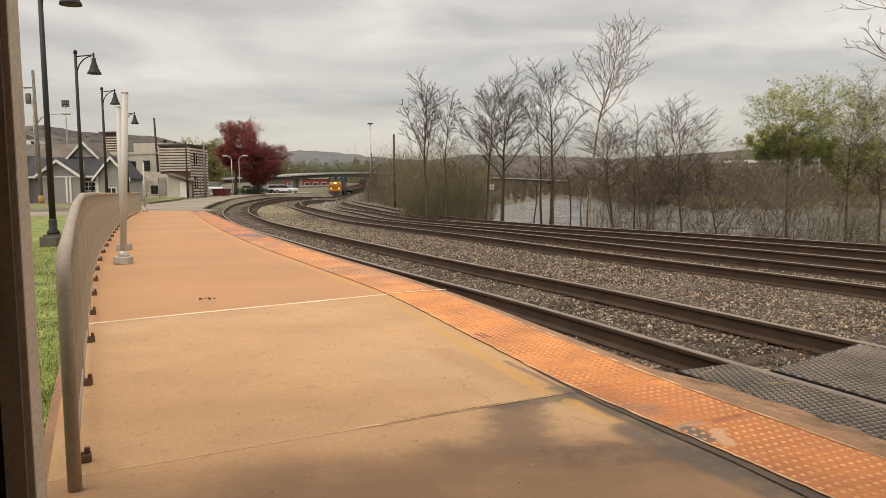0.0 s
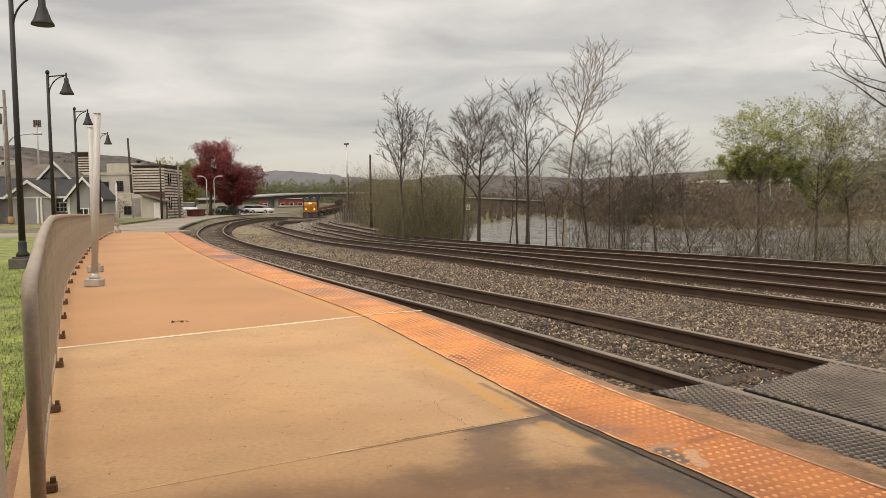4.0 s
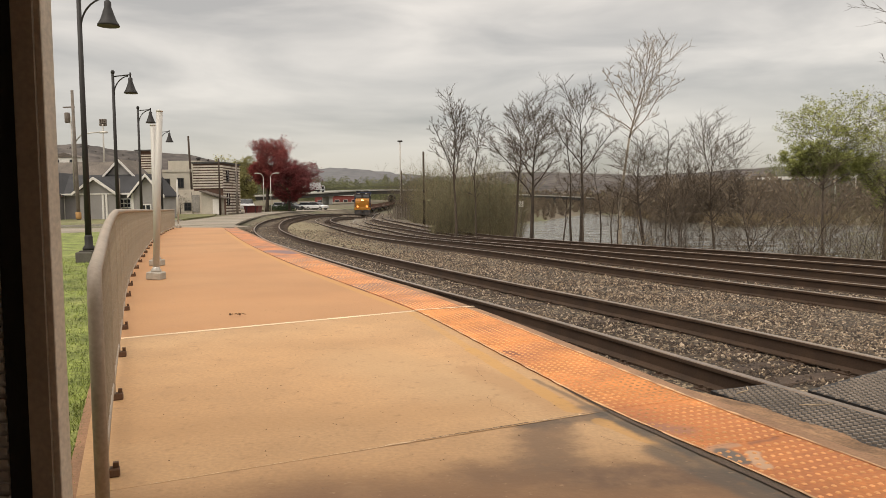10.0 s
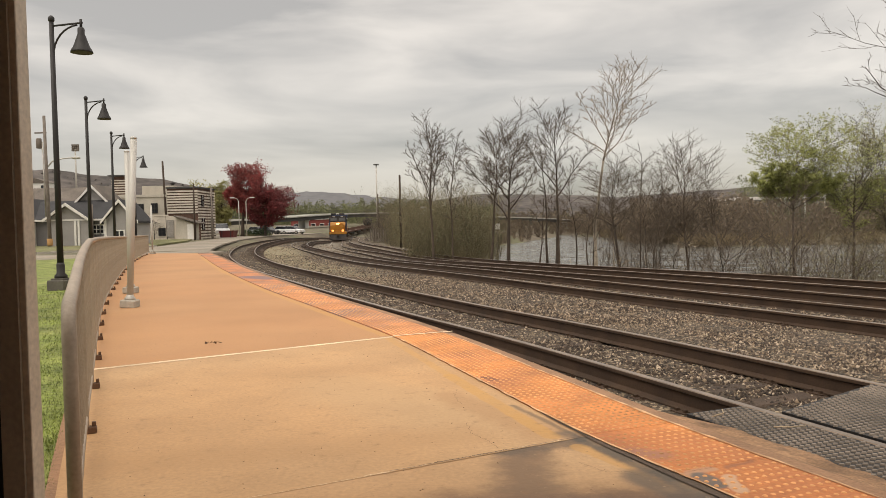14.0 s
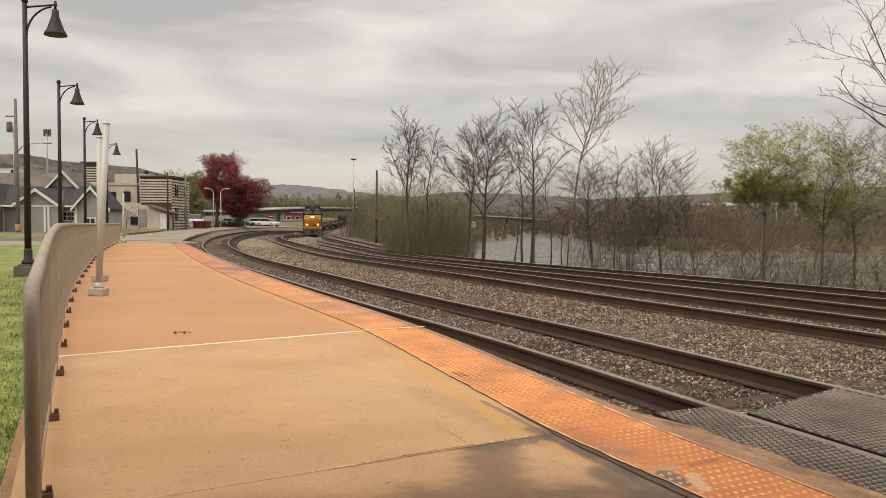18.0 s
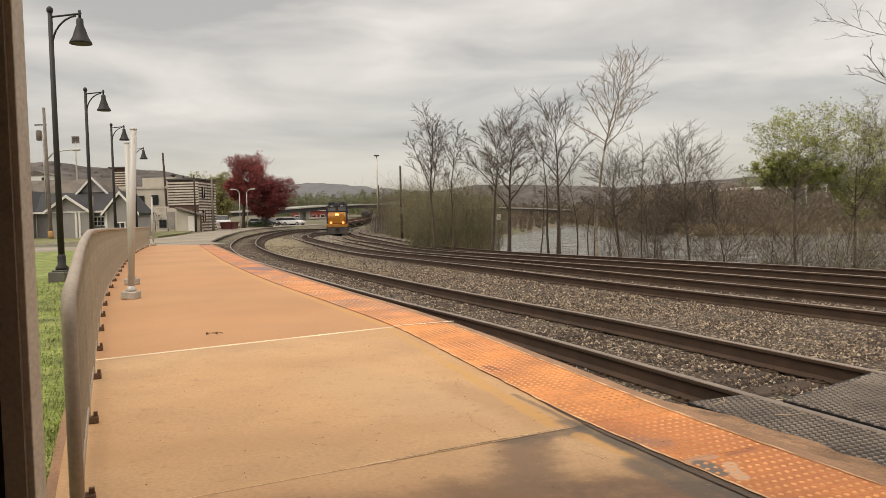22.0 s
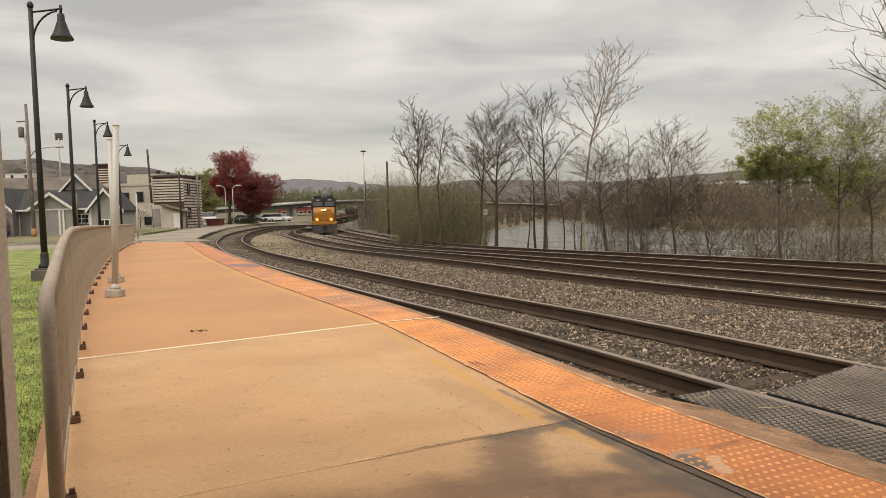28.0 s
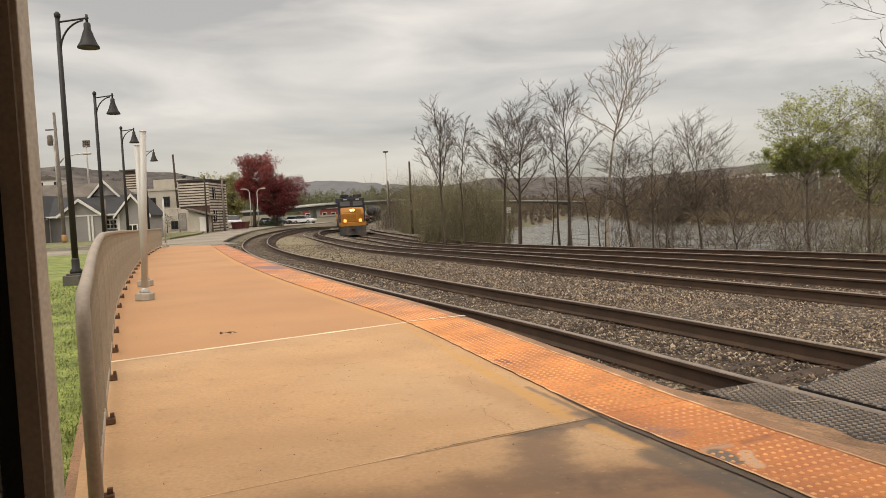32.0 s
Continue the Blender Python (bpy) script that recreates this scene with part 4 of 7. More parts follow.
def build_platform():
    pf = empty("platform", Matrix.Identity(4), "tan painted concrete station platform with orange tactile edge", "platform", kind="structure")
    g = 0.0015
    # joints: where each meets the left edge and the strip
    J1, J2 = (3.18, 4.46), (6.93, 8.62)
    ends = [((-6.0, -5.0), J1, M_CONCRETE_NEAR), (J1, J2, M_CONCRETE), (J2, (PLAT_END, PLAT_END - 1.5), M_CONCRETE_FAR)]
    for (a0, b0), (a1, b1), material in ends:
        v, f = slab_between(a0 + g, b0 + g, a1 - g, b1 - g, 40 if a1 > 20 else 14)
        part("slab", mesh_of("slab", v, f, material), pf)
    for (a, b), material, wd in ((J2, M_JOINT, 0.034),):
        p, q = Vector((PLAT_LEFT(a) - 0.09, a - 0.07, 0)), inner_p(b)
        d = (q - p).normalized()
        s = Vector((-d.y, d.x, 0)) * wd
        bm = bmesh.new()
        vs = [bm.verts.new(p - s + Vector((0, 0, 0.003))), bm.verts.new(q - s + Vector((0, 0, 0.003))), bm.verts.new(q + s + Vector((0, 0, 0.003))), bm.verts.new(p + s + Vector((0, 0, 0.003)))]
        bm.faces.new(vs)
        part("joint", bm, pf, material=material)
    # the near joint: a ragged crack, pale with grit on one half
    p, q = Vector((PLAT_LEFT(J1[0]) - 0.09, J1[0] - 0.07, 0)), inner_p(J1[1])
    for f0, f1, w0, material in ((0.1, 0.55, 0.0022, M_JOINT_GRIT), (0.50, 0.93, 0.0048, M_JOINT_GRIT), (0.55, 1.0, 0.0040, M_DARKJOINT), (0.64, 0.80, 0.0062, M_DARKJOINT)):
        v = []
        n = 60
        for k in range(n + 1):
            c = p.lerp(q, f0 + (f1 - f0) * k / n) + Vector((0, 0.010 * noise.noise(Vector((k * 0.45, f0 * 9, 0))), 0.0025 + f0 * 0.01))
            w = w0 * (0.75 + 0.9 * noise.noise(Vector((k * 0.8, 5, f1))))
            v += [c + Vector((0, -w, 0)), c + Vector((0, w, 0))]
        part("joint", mesh_of("joint", v, [(2 * k, 2 * k + 2, 2 * k + 3, 2 * k + 1) for k in range(n)], material), pf)
    # the pale line runs on over the strip; pale chipped borders along the tiles
    v, f = ribbon(lambda y: strip_p(J2[1] - 0.02, (y - 1) / 8, 0), lambda y: strip_p(J2[1] + 0.02, (y - 1) / 8, 0), [1 + k for k in range(9)], 0.0135)
    part("joint", mesh_of("joint", v, f, M_JOINT), pf)
    for f0, wd in ((-0.010, 0.022), (0.808, 0.024)):
        ys = [1.5 + 0.035 * k for k in range(204)]
        v, f = ribbon(lambda y: strip_p(y, f0 + 0.016 * noise.noise(Vector((y * 6, f0, 0))) + 0.008 * noise.noise(Vector((y * 17, f0, 4)))), lambda y: strip_p(y, f0 + wd + 0.016 * noise.noise(Vector((y * 5, 3, f0))) + 0.008 * noise.noise(Vector((y * 19, f0, 7)))), ys, 0.0125)
        part("tile_border", mesh_of("tile_border", v, f, M_CHIPPED), pf)
    # coping between strip and edge
    ys = list(np.arange(-6, 41, 0.5))
    v, f = ribbon(lambda y: strip_p(y, 0.815), edge_p, ys, -0.004)
    n = len(v)
    v += [Vector((p.x, p.y, -0.4)) for p in v[1::2]]
    for j in range(len(ys) - 1):
        f.append((2 * j + 1, n + j, n + j + 1, 2 * j + 3))
    part("edge_coping", mesh_of("edge_coping", v, f, M_COPING), pf)
    # tactile tiles with their domes
    rng = random.Random(8)
    starts = [-5.94, -4.55, -3.17, -1.79, -0.4, 0.98, 2.36, 3.74, 4.46, 5.44, 6.50, 7.56, 8.62] + [8.62 + 1.3867 * k for k in range(1, 23)]
    for y, y1 in zip(starts, starts[1:]):
        t = [y + 0.0015 + (y1 - y - 0.003) * k / 3 for k in range(4)]
        dz = 0.008 + rng.uniform(-0.001, 0.001)
        v, f = ribbon(lambda q: inner_p(q, 0.685), lambda q: inner_p(q, 0.0), t, dz)
        k = len(v)
        edge = [0, 2, 4, 6, 7, 5, 3, 1]
        v += [Vector((v[e].x, v[e].y, -0.02)) for e in edge]
        for a in range(8):
            b = (a + 1) % 8
            f.append((edge[a], edge[b], k + b, k + a))
        tile = part("tactile_tile", mesh_of("tactile_tile", v, f, M_TACTILE if y < 8.2 else M_TACTILE_OLD), pf)
        if 0.5 < y < 16:
            vs, fs = [], []
            ny, nx = int((y1 - y) / 0.0605), 11
            for a in range(ny):
                for b in range(nx):
                    c = inner_p(y + 0.03 + a * 0.0605, 0.655 - b * 0.0615)
                    h = rng.uniform(0.003, 0.0055)
                    k = len(vs)
                    for r, z in ((0.0135, 0), (0.0075, h)):
                        vs += [(c.x + r * math.cos(1.0472 * q), c.y + r * math.sin(1.0472 * q), dz + z) for q in range(6)]
                    fs += [(k + q, k + (q + 1) % 6, k + 6 + (q + 1) % 6, k + 6 + q) for q in range(6)] + [tuple(k + 6 + q for q in range(6))]
            d = part("domes", mesh_of("domes", vs, fs, M_DOME), tile)
            d["kind"] = "stuff"


# ---- railing ----
def build_railing():
    rl = empty("railing", Matrix.Identity(4), "taupe painted steel railing with close upright bars along the platform", "railing")
    off = 0.0

    def at(y, z, o=off):
        x, dx = PLAT_LEFT(y), (PLAT_LEFT(y + 0.2) - PLAT_LEFT(y - 0.2)) / 0.4
        a = math.atan2(-dx, 1)
        return Vector((x + o * math.cos(a), y + o * math.sin(a), z))
    y0, y1, top = 3.03, 40.6, 1.0
    crest = spline([(3.0, 0.985), (3.6, 1.01), (4.4, 1.08), (5.2, 1.14), (6.5, 1.19), (9, 1.19), (13, 1.17), (20, 1.12), (30, 1.05), (41, 1.0)])
    pts = [at(y0 - 0.01, -0.02), at(y0 - 0.01, 0.86), at(y0 + 0.02, 0.93), at(y0 + 0.06, 0.965), at(y0 + 0.14, crest(y0 + 0.14))]
    pts += [at(y, crest(y)) for y in np.arange(y0 + 0.45, y1, 0.5)] + [at(y1, crest(y1))]
    part("top_rail", tube(pts, 0.030, 8), rl, material=M_RAILING)
    part("bottom_rail", tube([at(y, 0.10) for y in np.arange(y0, y1, 0.9)] + [at(y1, 0.10)], 0.018, 6), rl, material=M_RAILING)
    bar = bmesh.new()
    add_box(bar, -0.008, -0.008, 0.08, 0.008, 0.008, top - 0.005)
    bar_me = bpy.data.meshes.new("baluster")
    bar.to_mesh(bar_me)
    bar.free()
    bar_me.materials.append(M_RAILING)
    post = bmesh.new()
    add_box(post, -0.02, -0.02, 0.0, 0.02, 0.02, top, 0.004)
    post_me = bpy.data.meshes.new("post")
    post.to_mesh(post_me)
    post.free()
    post_me.materials.append(M_RAILING)
    br = bmesh.new()
    add_box(br, -0.03, -0.03, 0.0, 0.065, 0.03, 0.04, 0.006)
    add_box(br, 0.035, -0.012, 0.04, 0.06, 0.012, 0.065)
    br_me = bpy.data.meshes.new("bracket")
    br.to_mesh(br_me)
    br.free()
    br_me.materials.append(M_BRACKET)
    y, k = y0 + 0.10, 0
    while y < y1:
        p = at(y, 0)
        dx = (PLAT_LEFT(y + 0.2) - PLAT_LEFT(y - 0.2)) / 0.4
        m = Matrix.Translation(p) @ Matrix.Rotation(math.atan2(-dx, 1), 4, "Z") @ Matrix.Diagonal((1, 1, crest(y), 1))
        if k % 13 == 2:
            q = part("post", post_me, rl, m=m)
            part("bracket", br_me, q)
        else:
            part("baluster", bar_me, rl, m=m)
        y += 0.105 if y < 12 else 0.125
        k += 1
    # kerb on which the railing's feet stand
    ys = list(np.arange(-2, 41, 0.8))
    v, f = ribbon(lambda q: at(q, 0, -0.17), lambda q: at(q, 0, -0.10), ys, -0.03)
    n = len(v)
    v += [Vector((p.x, p.y, -0.4)) for p in v[0::2]]
    for j in range(len(ys) - 1):
        f.append((2 * j, 2 * j + 2, n + j + 1, n + j))
    thing("kerb", mesh_of("kerb", v, f, M_COPING), "tan concrete kerb under the railing", "kerb", kind="structure")


# ---- street furniture ----
def lamp_post():
    lp = empty("street_lamp", Matrix.Identity(4), "black steel street lamp with bell shade on a curved arm", "street lamp", "lamps along the lawn")
    part("base", add_box(add_box(bmesh.new(), -0.22, -0.22, -0.3, 0.22, 0.22, 0.2, 0.02), -0.16, -0.16, 0.2, 0.16, 0.16, 0.24, 0.01), lp, "dark concrete footing", material=M_FOOTING)
    part("flange", add_lathe(bmesh.new(), [(0.14, 0.24), (0.14, 0.30), (0.09, 0.36), (0.09, 0.55), (0.075, 0.6)], 12), lp, material=M_BLACK)
    part("pole", tube([(0, 0, 0.3), (0, 0, 3.2), (0, 0, 6.15)], [0.075, 0.062, 0.05], 10), lp, material=M_BLACK)
    part("finial", add_lathe(bmesh.new(), [(0.055, 6.15), (0.07, 6.18), (0.07, 6.24), (0.03, 6.29)], 10), lp, material=M_BLACK)
    part("arm", tube([(0.0, 0, 6.05), (0.72, 0, 6.08), (0.78, 0, 6.08)], 0.022, 6), lp, material=M_BLACK)
    part("brace", tube([(0.03 + 0.66 * (1 - math.cos(a)), 0, 5.38 + 0.66 * math.sin(a)) for a in np.linspace(0, 1.5, 9)], 0.022, 6), lp, material=M_BLACK)
    sh = part("shade", add_lathe(bmesh.new(), [(0.045, 5.98), (0.075, 5.95), (0.08, 5.82), (0.11, 5.74), (0.135, 5.66), (0.18, 5.53), (0.235, 5.44), (0.245, 5.40), (0.22, 5.40)], 16, (0.74, 0, 0)), lp, material=M_BLACK)
    part("neck", tube([(0.74, 0, 5.97), (0.74, 0, 6.16)], 0.03, 8), lp, material=M_BLACK)
    return lp


def build_lamps():
    lp = lamp_post()
    spots = [(-9.19, 17.3, 0.04), (-13.46, 27.6, 0.04), (-17.14, 37.7, 0.05), (-20.3, 47.7, -0.08)]
    for k, (x, y, z) in enumerate(spots):
        m = pose(x, y, z - 0.06, 0, 0, -8 - 3 * k)
        if k == 0:
            lp.matrix_basis = m
        else:
            copy_thing(lp, m)


def white_post(x, y, h, r, tilt, label):
    w = empty("steel_post", pose(x, y, 0, 0, tilt, 0), label, "post", "pale posts on the platform")
    part("foot", add_box(bmesh.new(), -0.125, -0.125, 0, 0.125, 0.125, 0.13, 0.015), w, "square concrete foot", material=M_KERB)
    part("collar", add_lathe(bmesh.new(), [(r + 0.035, 0.13), (r + 0.035, 0.16), (r + 0.012, 0.19), (r, 0.22)], 12), w, material=M_GALV)
    part("shaft", tube([(0, 0, 0.1), (0, 0, h)], r, 14), w, material=M_WHITEPOST)
    part("cap", add_lathe(bmesh.new(), [(r + 0.004, h), (r + 0.004, h + 0.02), (r * 0.5, h + 0.035)], 12), w, material=M_WHITEPOST)


def build_posts():
    white_post(-5.51, 12.5, 2.83, 0.053, 3.3, "tall pale steel post on a square concrete foot")
    white_post(-6.72, 15.35, 2.9, 0.052, 0.3, "pale steel post standing behind its taller-looking twin")
    white_post(-16.26, 40.2, 2.6, 0.045, 0, "thin pale post at the platform's far end")


def utility_pole(x, y, z, h, r, material, lean, label, name="utility_pole"):
    u = empty(name, pose(x, y, z, 0, lean, 0), label, "utility pole")
    part("shaft", tube([(0, 0, -0.5), (0, 0, h * 0.5), (0, 0, h)], [r, r * 0.86, r * 0.7], 10), u, material=material)
    return u


def build_poles():
    utility_pole(-6.0, 85, -1.35, 8.25, 0.15, M_WOODPOLE, 0, "dark timber pole standing alone beside the tracks")
    utility_pole(-30.6, 80, -0.6, 9.2, 0.14, M_WOODPOLE, -2.0, "dark leaning timber pole near the kerb")
    utility_pole(-26.3, 76, -0.1, 6.0, 0.10, M_WOODPOLE, 0, "thin dark pole in front of the lean-to")
    utility_pole(-25.15, 78, -0.1, 5.7, 0.13, M_GREYPOLE, 0, "pale grey pole at the corner of the striped building")
    utility_pole(-29.6, 61.0, 0.0, 3.5, 0.10, M_GREYPOLE, 2, "short weathered pole before the grey house")
    u = utility_pole(-32.5, 60, -0.5, 11.1, 0.16, M_GREYPOLE, -0.6, "tall grey utility pole with a transformer can")
    part("transformer", add_lathe(bmesh.new(), [(0.15, 8.5), (0.21, 8.55), (0.21, 9.25), (0.15, 9.32)], 12, (-0.5, 0, 0)), u, "grey transformer can", material=M_GREYPOLE)
    part("hanger", box(-0.3, -0.04, 8.4, 0, 0.04, 8.5), u, material=M_GALV)
    part("crossarm", box(-0.8, -0.05, 9.7, 0.15, 0.05, 9.8), u, material=M_GREYPOLE)
    part("conduit", tube([(-0.22, 0, 3), (-0.22, 0, 9.0)], 0.05, 6), u, material=M_GALV)
    arm = part("lamp_arm", tube([(0.1, 0, 7.0), (0.5, 0, 7.45), (1.4, 0, 7.65), (2.2, 0, 7.68)], 0.05, 6), u, material=M_GALV)
    part("lamp_head", add_box(bmesh.new(), 2.1, -0.12, 7.58, 2.75, 0.12, 7.74, 0.04), arm, material=M_GALV)
    part("guy_marker", add_lathe(bmesh.new(), [(0.2, 0.7), (0.22, 0.8), (0.22, 1.2), (0.2, 1.25)], 10), u, "worn orange wrap", material=M_YELLOW)
    # yard light mast
    m = empty("light_mast", pose(-16.2, 160, -1.2), "tall slim light mast with a crown of lamps", "light mast")
    part("shaft", tube([(0, 0, 0), (0, 0, 8), (0, 0, 15.2)], [0.22, 0.17, 0.12], 8), m, material=M_GALV)
    part("crown", add_box(bmesh.new(), -0.55, -0.3, 15.2, 0.55, 0.3, 15.5, 0.08), m, material=M_BRIDGE_D)
    utility_pole(-15.0, 150, -0.9, 8.4, 0.16, M_WOODPOLE, 0, "dark pole beside the light mast")
    # stadium light
    m = empty("stadium_light", pose(-100.5, 200, 9) @ Matrix.Diagonal((0.5, 0.5, 0.86, 1)), "distant stadium light on a steel mast", "floodlight")
    part("mast", tube([(0, 0, 0), (0, 0, 16.5)], [0.5, 0.35], 8), m, material=M_GALV)
    hd = bmesh.new()
    for a in range(4):
        for b in range(3):
            add_box(hd, -1.8 + a * 1.0, -0.4, 16.0 + b * 0.75, -1.1 + a * 1.0, 0.3, 16.55 + b * 0.75)
    add_box(hd, -1.9, 0.3, 15.9, 2.0, 0.45, 18.0)
    part("lamp_bank", hd, m, "bank of floodlights", material=M_GREYPOLE)
    # two cobra-head lamps on the road
    for x, y, z, s in ((-25.75, 90, 0.3, 180), (-24.98, 90.4, 0.3, 0)):
        m = empty("road_lamp", pose(x, y, z, 0, 0, s), "grey road lamp with a curved arm", "street lamp", "lamps on the road")
        part("pole", tube([(0, 0, 0), (0, 0, 4.2)], [0.055, 0.04], 8), m, material=M_GALV)
        part("arm", tube([(0, 0, 4.1), (0.1, 0, 4.4), (0.3, 0, 4.58), (0.6, 0, 4.64)], 0.035, 6), m, material=M_GALV)
        part("head", add_box(bmesh.new(), 0.5, -0.1, 4.58, 1.05, 0.1, 4.70, 0.04), m, material=M_GALV)


# ---- trees ----
def grow(rng, height, width=0.5, start=0.35, forks=(), n=16, sub=10, twigs=6, base_r=0.12, lean=(0, 0), trunk=0.6, angles=(58, 22), twig_r=0.008, wild=0.06, full=0.85):
    """Limbs (points, radii) and twig segments of a tree at the origin: a trunk that runs on into the crown, side limbs within an egg-shaped outline, and large forks given as (height share, bearing, degrees from upright, length share)."""
    limbs, segs, tips, twig = [], [], [], twig_r

    def line(p, d, length, r0, r1, k, lift):
        pts, v = [p], d.copy()
        for _ in range(k):
            v = (v + Vector((rng.gauss(0, wild), rng.gauss(0, wild), rng.gauss(0, wild) + lift * (1 - v.z)))).normalized()
            pts.append(pts[-1] + v * (length / k))
        return pts, [r0 + (r1 - r0) * q / k for q in range(k + 1)]

    def off(tang, ang, az):
        u = tang.orthogonal().normalized()
        return (tang * math.cos(ang) + (u * math.cos(az) + tang.cross(u) * math.sin(az)) * math.sin(ang)).normalized()

    def along(pts, radii, f):
        k = len(pts) - 1
        i = min(int(f * k), k - 1)
        return pts[i].lerp(pts[i + 1], f * k - i), (pts[i + 1] - pts[i]).normalized(), radii[i] + (radii[i + 1] - radii[i]) * (f * k - i)

    def twiggy(pts, radii, length, count, f0=0.18):
        """Side shoots, each with its own twigs."""
        turn, count = rng.uniform(0, 6.28), max(3, int(count * min(1.0, length / 1.7)))
        for c in range(count):
            f = f0 + (1 - f0) * (c + rng.random()) / count
            p, tang, r = along(pts, radii, f)
            ln = max(length * rng.uniform(0.34, 0.52) * (1.15 - 0.6 * f), 0.35)
            q, rr = line(p, off(tang, rng.uniform(0.45, 0.95), turn + 2.4 * c + rng.uniform(-0.5, 0.5)), ln, max(r * 0.55, twig * 1.25), twig, 3, 0.16)
            for k in range(3):
                segs.append((q[k], q[k + 1], rr[k], rr[k + 1]))
            for e in range(twigs):
                g = 0.15 + 0.85 * (e + rng.random()) / twigs
                a, t2, _ = along(q, rr, g)
                w, _ = line(a, off(t2, rng.uniform(0.35, 0.9), 2.4 * e + rng.uniform(0, 2)), ln * rng.uniform(0.3, 0.55), twig, twig, 2, 0.14)
                segs.append((w[0], w[1], twig, twig * 0.8))
                segs.append((w[1], w[2], twig * 0.8, twig * 0.5))
                tips.append(w[2])
            tips.append(q[-1])
    k = 14
    axis, v = [Vector((0, 0, -0.4))], Vector((lean[0], lean[1], 1)).normalized()
    for q in range(k):
        v = (v + Vector((rng.gauss(0, wild * 0.6), rng.gauss(0, wild * 0.6), 0.05))).normalized()
        axis.append(axis[-1] + v * ((height + 0.4) / k))
    radii = [base_r * max(1 - 0.94 * (q / k) ** 0.8, 0.06) for q in range(k + 1)]
    radii[0] *= 1.25
    cut = max(int(trunk * k), 2)
    limbs.append((axis[:cut + 1], radii[:cut + 1]))
    if cut < k:
        limbs.append((axis[cut:], radii[cut:]))
    for h, az, ang, share in forks:
        p, tang, r = along(axis, radii, h)
        a, b = radians(az), radians(ang)
        d = Vector((math.sin(b) * math.cos(a), math.sin(b) * math.sin(a), math.cos(b)))
        ln = height * share
        q, rr = line(p, d, ln, r * 0.62, twig * 1.5, 9, 0.10)
        limbs.append((q, rr))
        m = max(int(n * share * 1.1), 3)
        for c in range(m):
            f = 0.22 + 0.78 * (c + rng.random()) / m
            a, t2, r2 = along(q, rr, f)
            l2 = ln * rng.uniform(0.26, 0.42) * (1.15 - 0.6 * f)
            w, wr = line(a, off(t2, rng.uniform(0.4, 0.85), 2.4 * c + rng.uniform(-0.4, 0.4)), l2, max(r2 * 0.5, twig * 1.4), twig, 5, 0.14)
            for e in range(5):
                segs.append((w[e], w[e + 1], wr[e], wr[e + 1]))
            twiggy(w, wr, l2, max(sub - 2, 3))
    for c in range(n):
        u = (c + rng.random()) / n
        f = start + (0.97 - start) * u
        p, tang, r = along(axis, radii, f)
        env = width * height * 0.5 * max((4 * u ** (2 * full) * (1 - u)) ** 0.5 if u < 1 else 0, 0.22) * rng.uniform(0.75, 1.15)
        ang = radians(angles[0] + (angles[1] - angles[0]) * u + rng.uniform(-9, 9))
        ln = max(1.25 * env / math.sin(ang), height * 0.07)
        q, rr = line(p, off(tang, ang, 2.4 * c + rng.uniform(-0.4, 0.4)), ln, max(r * 0.5, twig * 1.6), twig, 6, 0.12)
        limbs.append((q, rr))
        twiggy(q, rr, ln, sub)
    # the outermost twigs end at the tree's height
    z0 = 0.85 * start * height
    k = (height - z0) / max(max(t.z for t in tips) - z0, 0.1)
    fit = lambda p: Vector((p.x * 0.5 * (1 + k), p.y * 0.5 * (1 + k), z0 + (p.z - z0) * k if p.z > z0 else p.z))
    return [([fit(p) for p in pts], r) for pts, r in limbs], [(fit(a), fit(b), ra, rb) for a, b, ra, rb in segs], [fit(t) for t in tips]


def segs_mesh(name, segs, material, sides):
    vs, fs = [], []
    for a, b, ra, rb, *_ in segs:
        d = (b - a).normalized()
        u = d.orthogonal().normalized()
        w = d.cross(u)
        k = len(vs)
        for p, r in ((a, ra), (b + d * rb * 0.3, rb)):
            for q in range(sides):
                t = 2 * math.pi * q / sides
                vs.append(p + (u * math.cos(t) + w * math.sin(t)) * r)
        fs += [(k + q, k + (q + 1) % sides, k + sides + (q + 1) % sides, k + sides + q) for q in range(sides)]
    return mesh_of(name, vs, fs, material, True)


def leaves_mesh(name, rng, centres, per, spread, size, material):
    vs, fs = [], []
    for c in centres:
        for _ in range(per):
            p = c + Vector((rng.gauss(0, spread), rng.gauss(0, spread), rng.gauss(0, spread * 0.8)))
            u = Vector((rng.gauss(0, 1), rng.gauss(0, 1), rng.gauss(0, 1))).normalized()
            w = u.orthogonal().normalized()
            s = size * rng.uniform(0.5, 1.3)
            k = len(vs)
            vs += [p - u * s, p + w * s * 0.55, p + u * s, p - w * s * 0.55]
            fs.append((k, k + 1, k + 2, k + 3))
    return mesh_of(name, vs, fs, material)


def tree(name, label, seed, m, bark, group="", leaf=None, twig=None, **kw):
    rng = random.Random(seed)
    limbs, segs, tips = grow(rng, **kw)
    t = empty(name, m, label, "tree", group)
    part("trunk", tube(*limbs[0], 9), t, material=bark)
    for pts, radii in limbs[1:]:
        part("limb", tube(pts, radii, 6), t, material=bark)
    part("twig_crown", segs_mesh("twig_crown", segs, twig or bark, 3), t)["kind"] = "stuff"
    if leaf:
        material, per, spread, size = leaf
        low = 0.9 * kw["start"] * kw["height"]
        part("foliage", leaves_mesh("foliage", rng, [p for p in tips if p.z > low * rng.uniform(0.7, 1.1)], per, spread, size, material), t)["kind"] = "stuff"
    return t


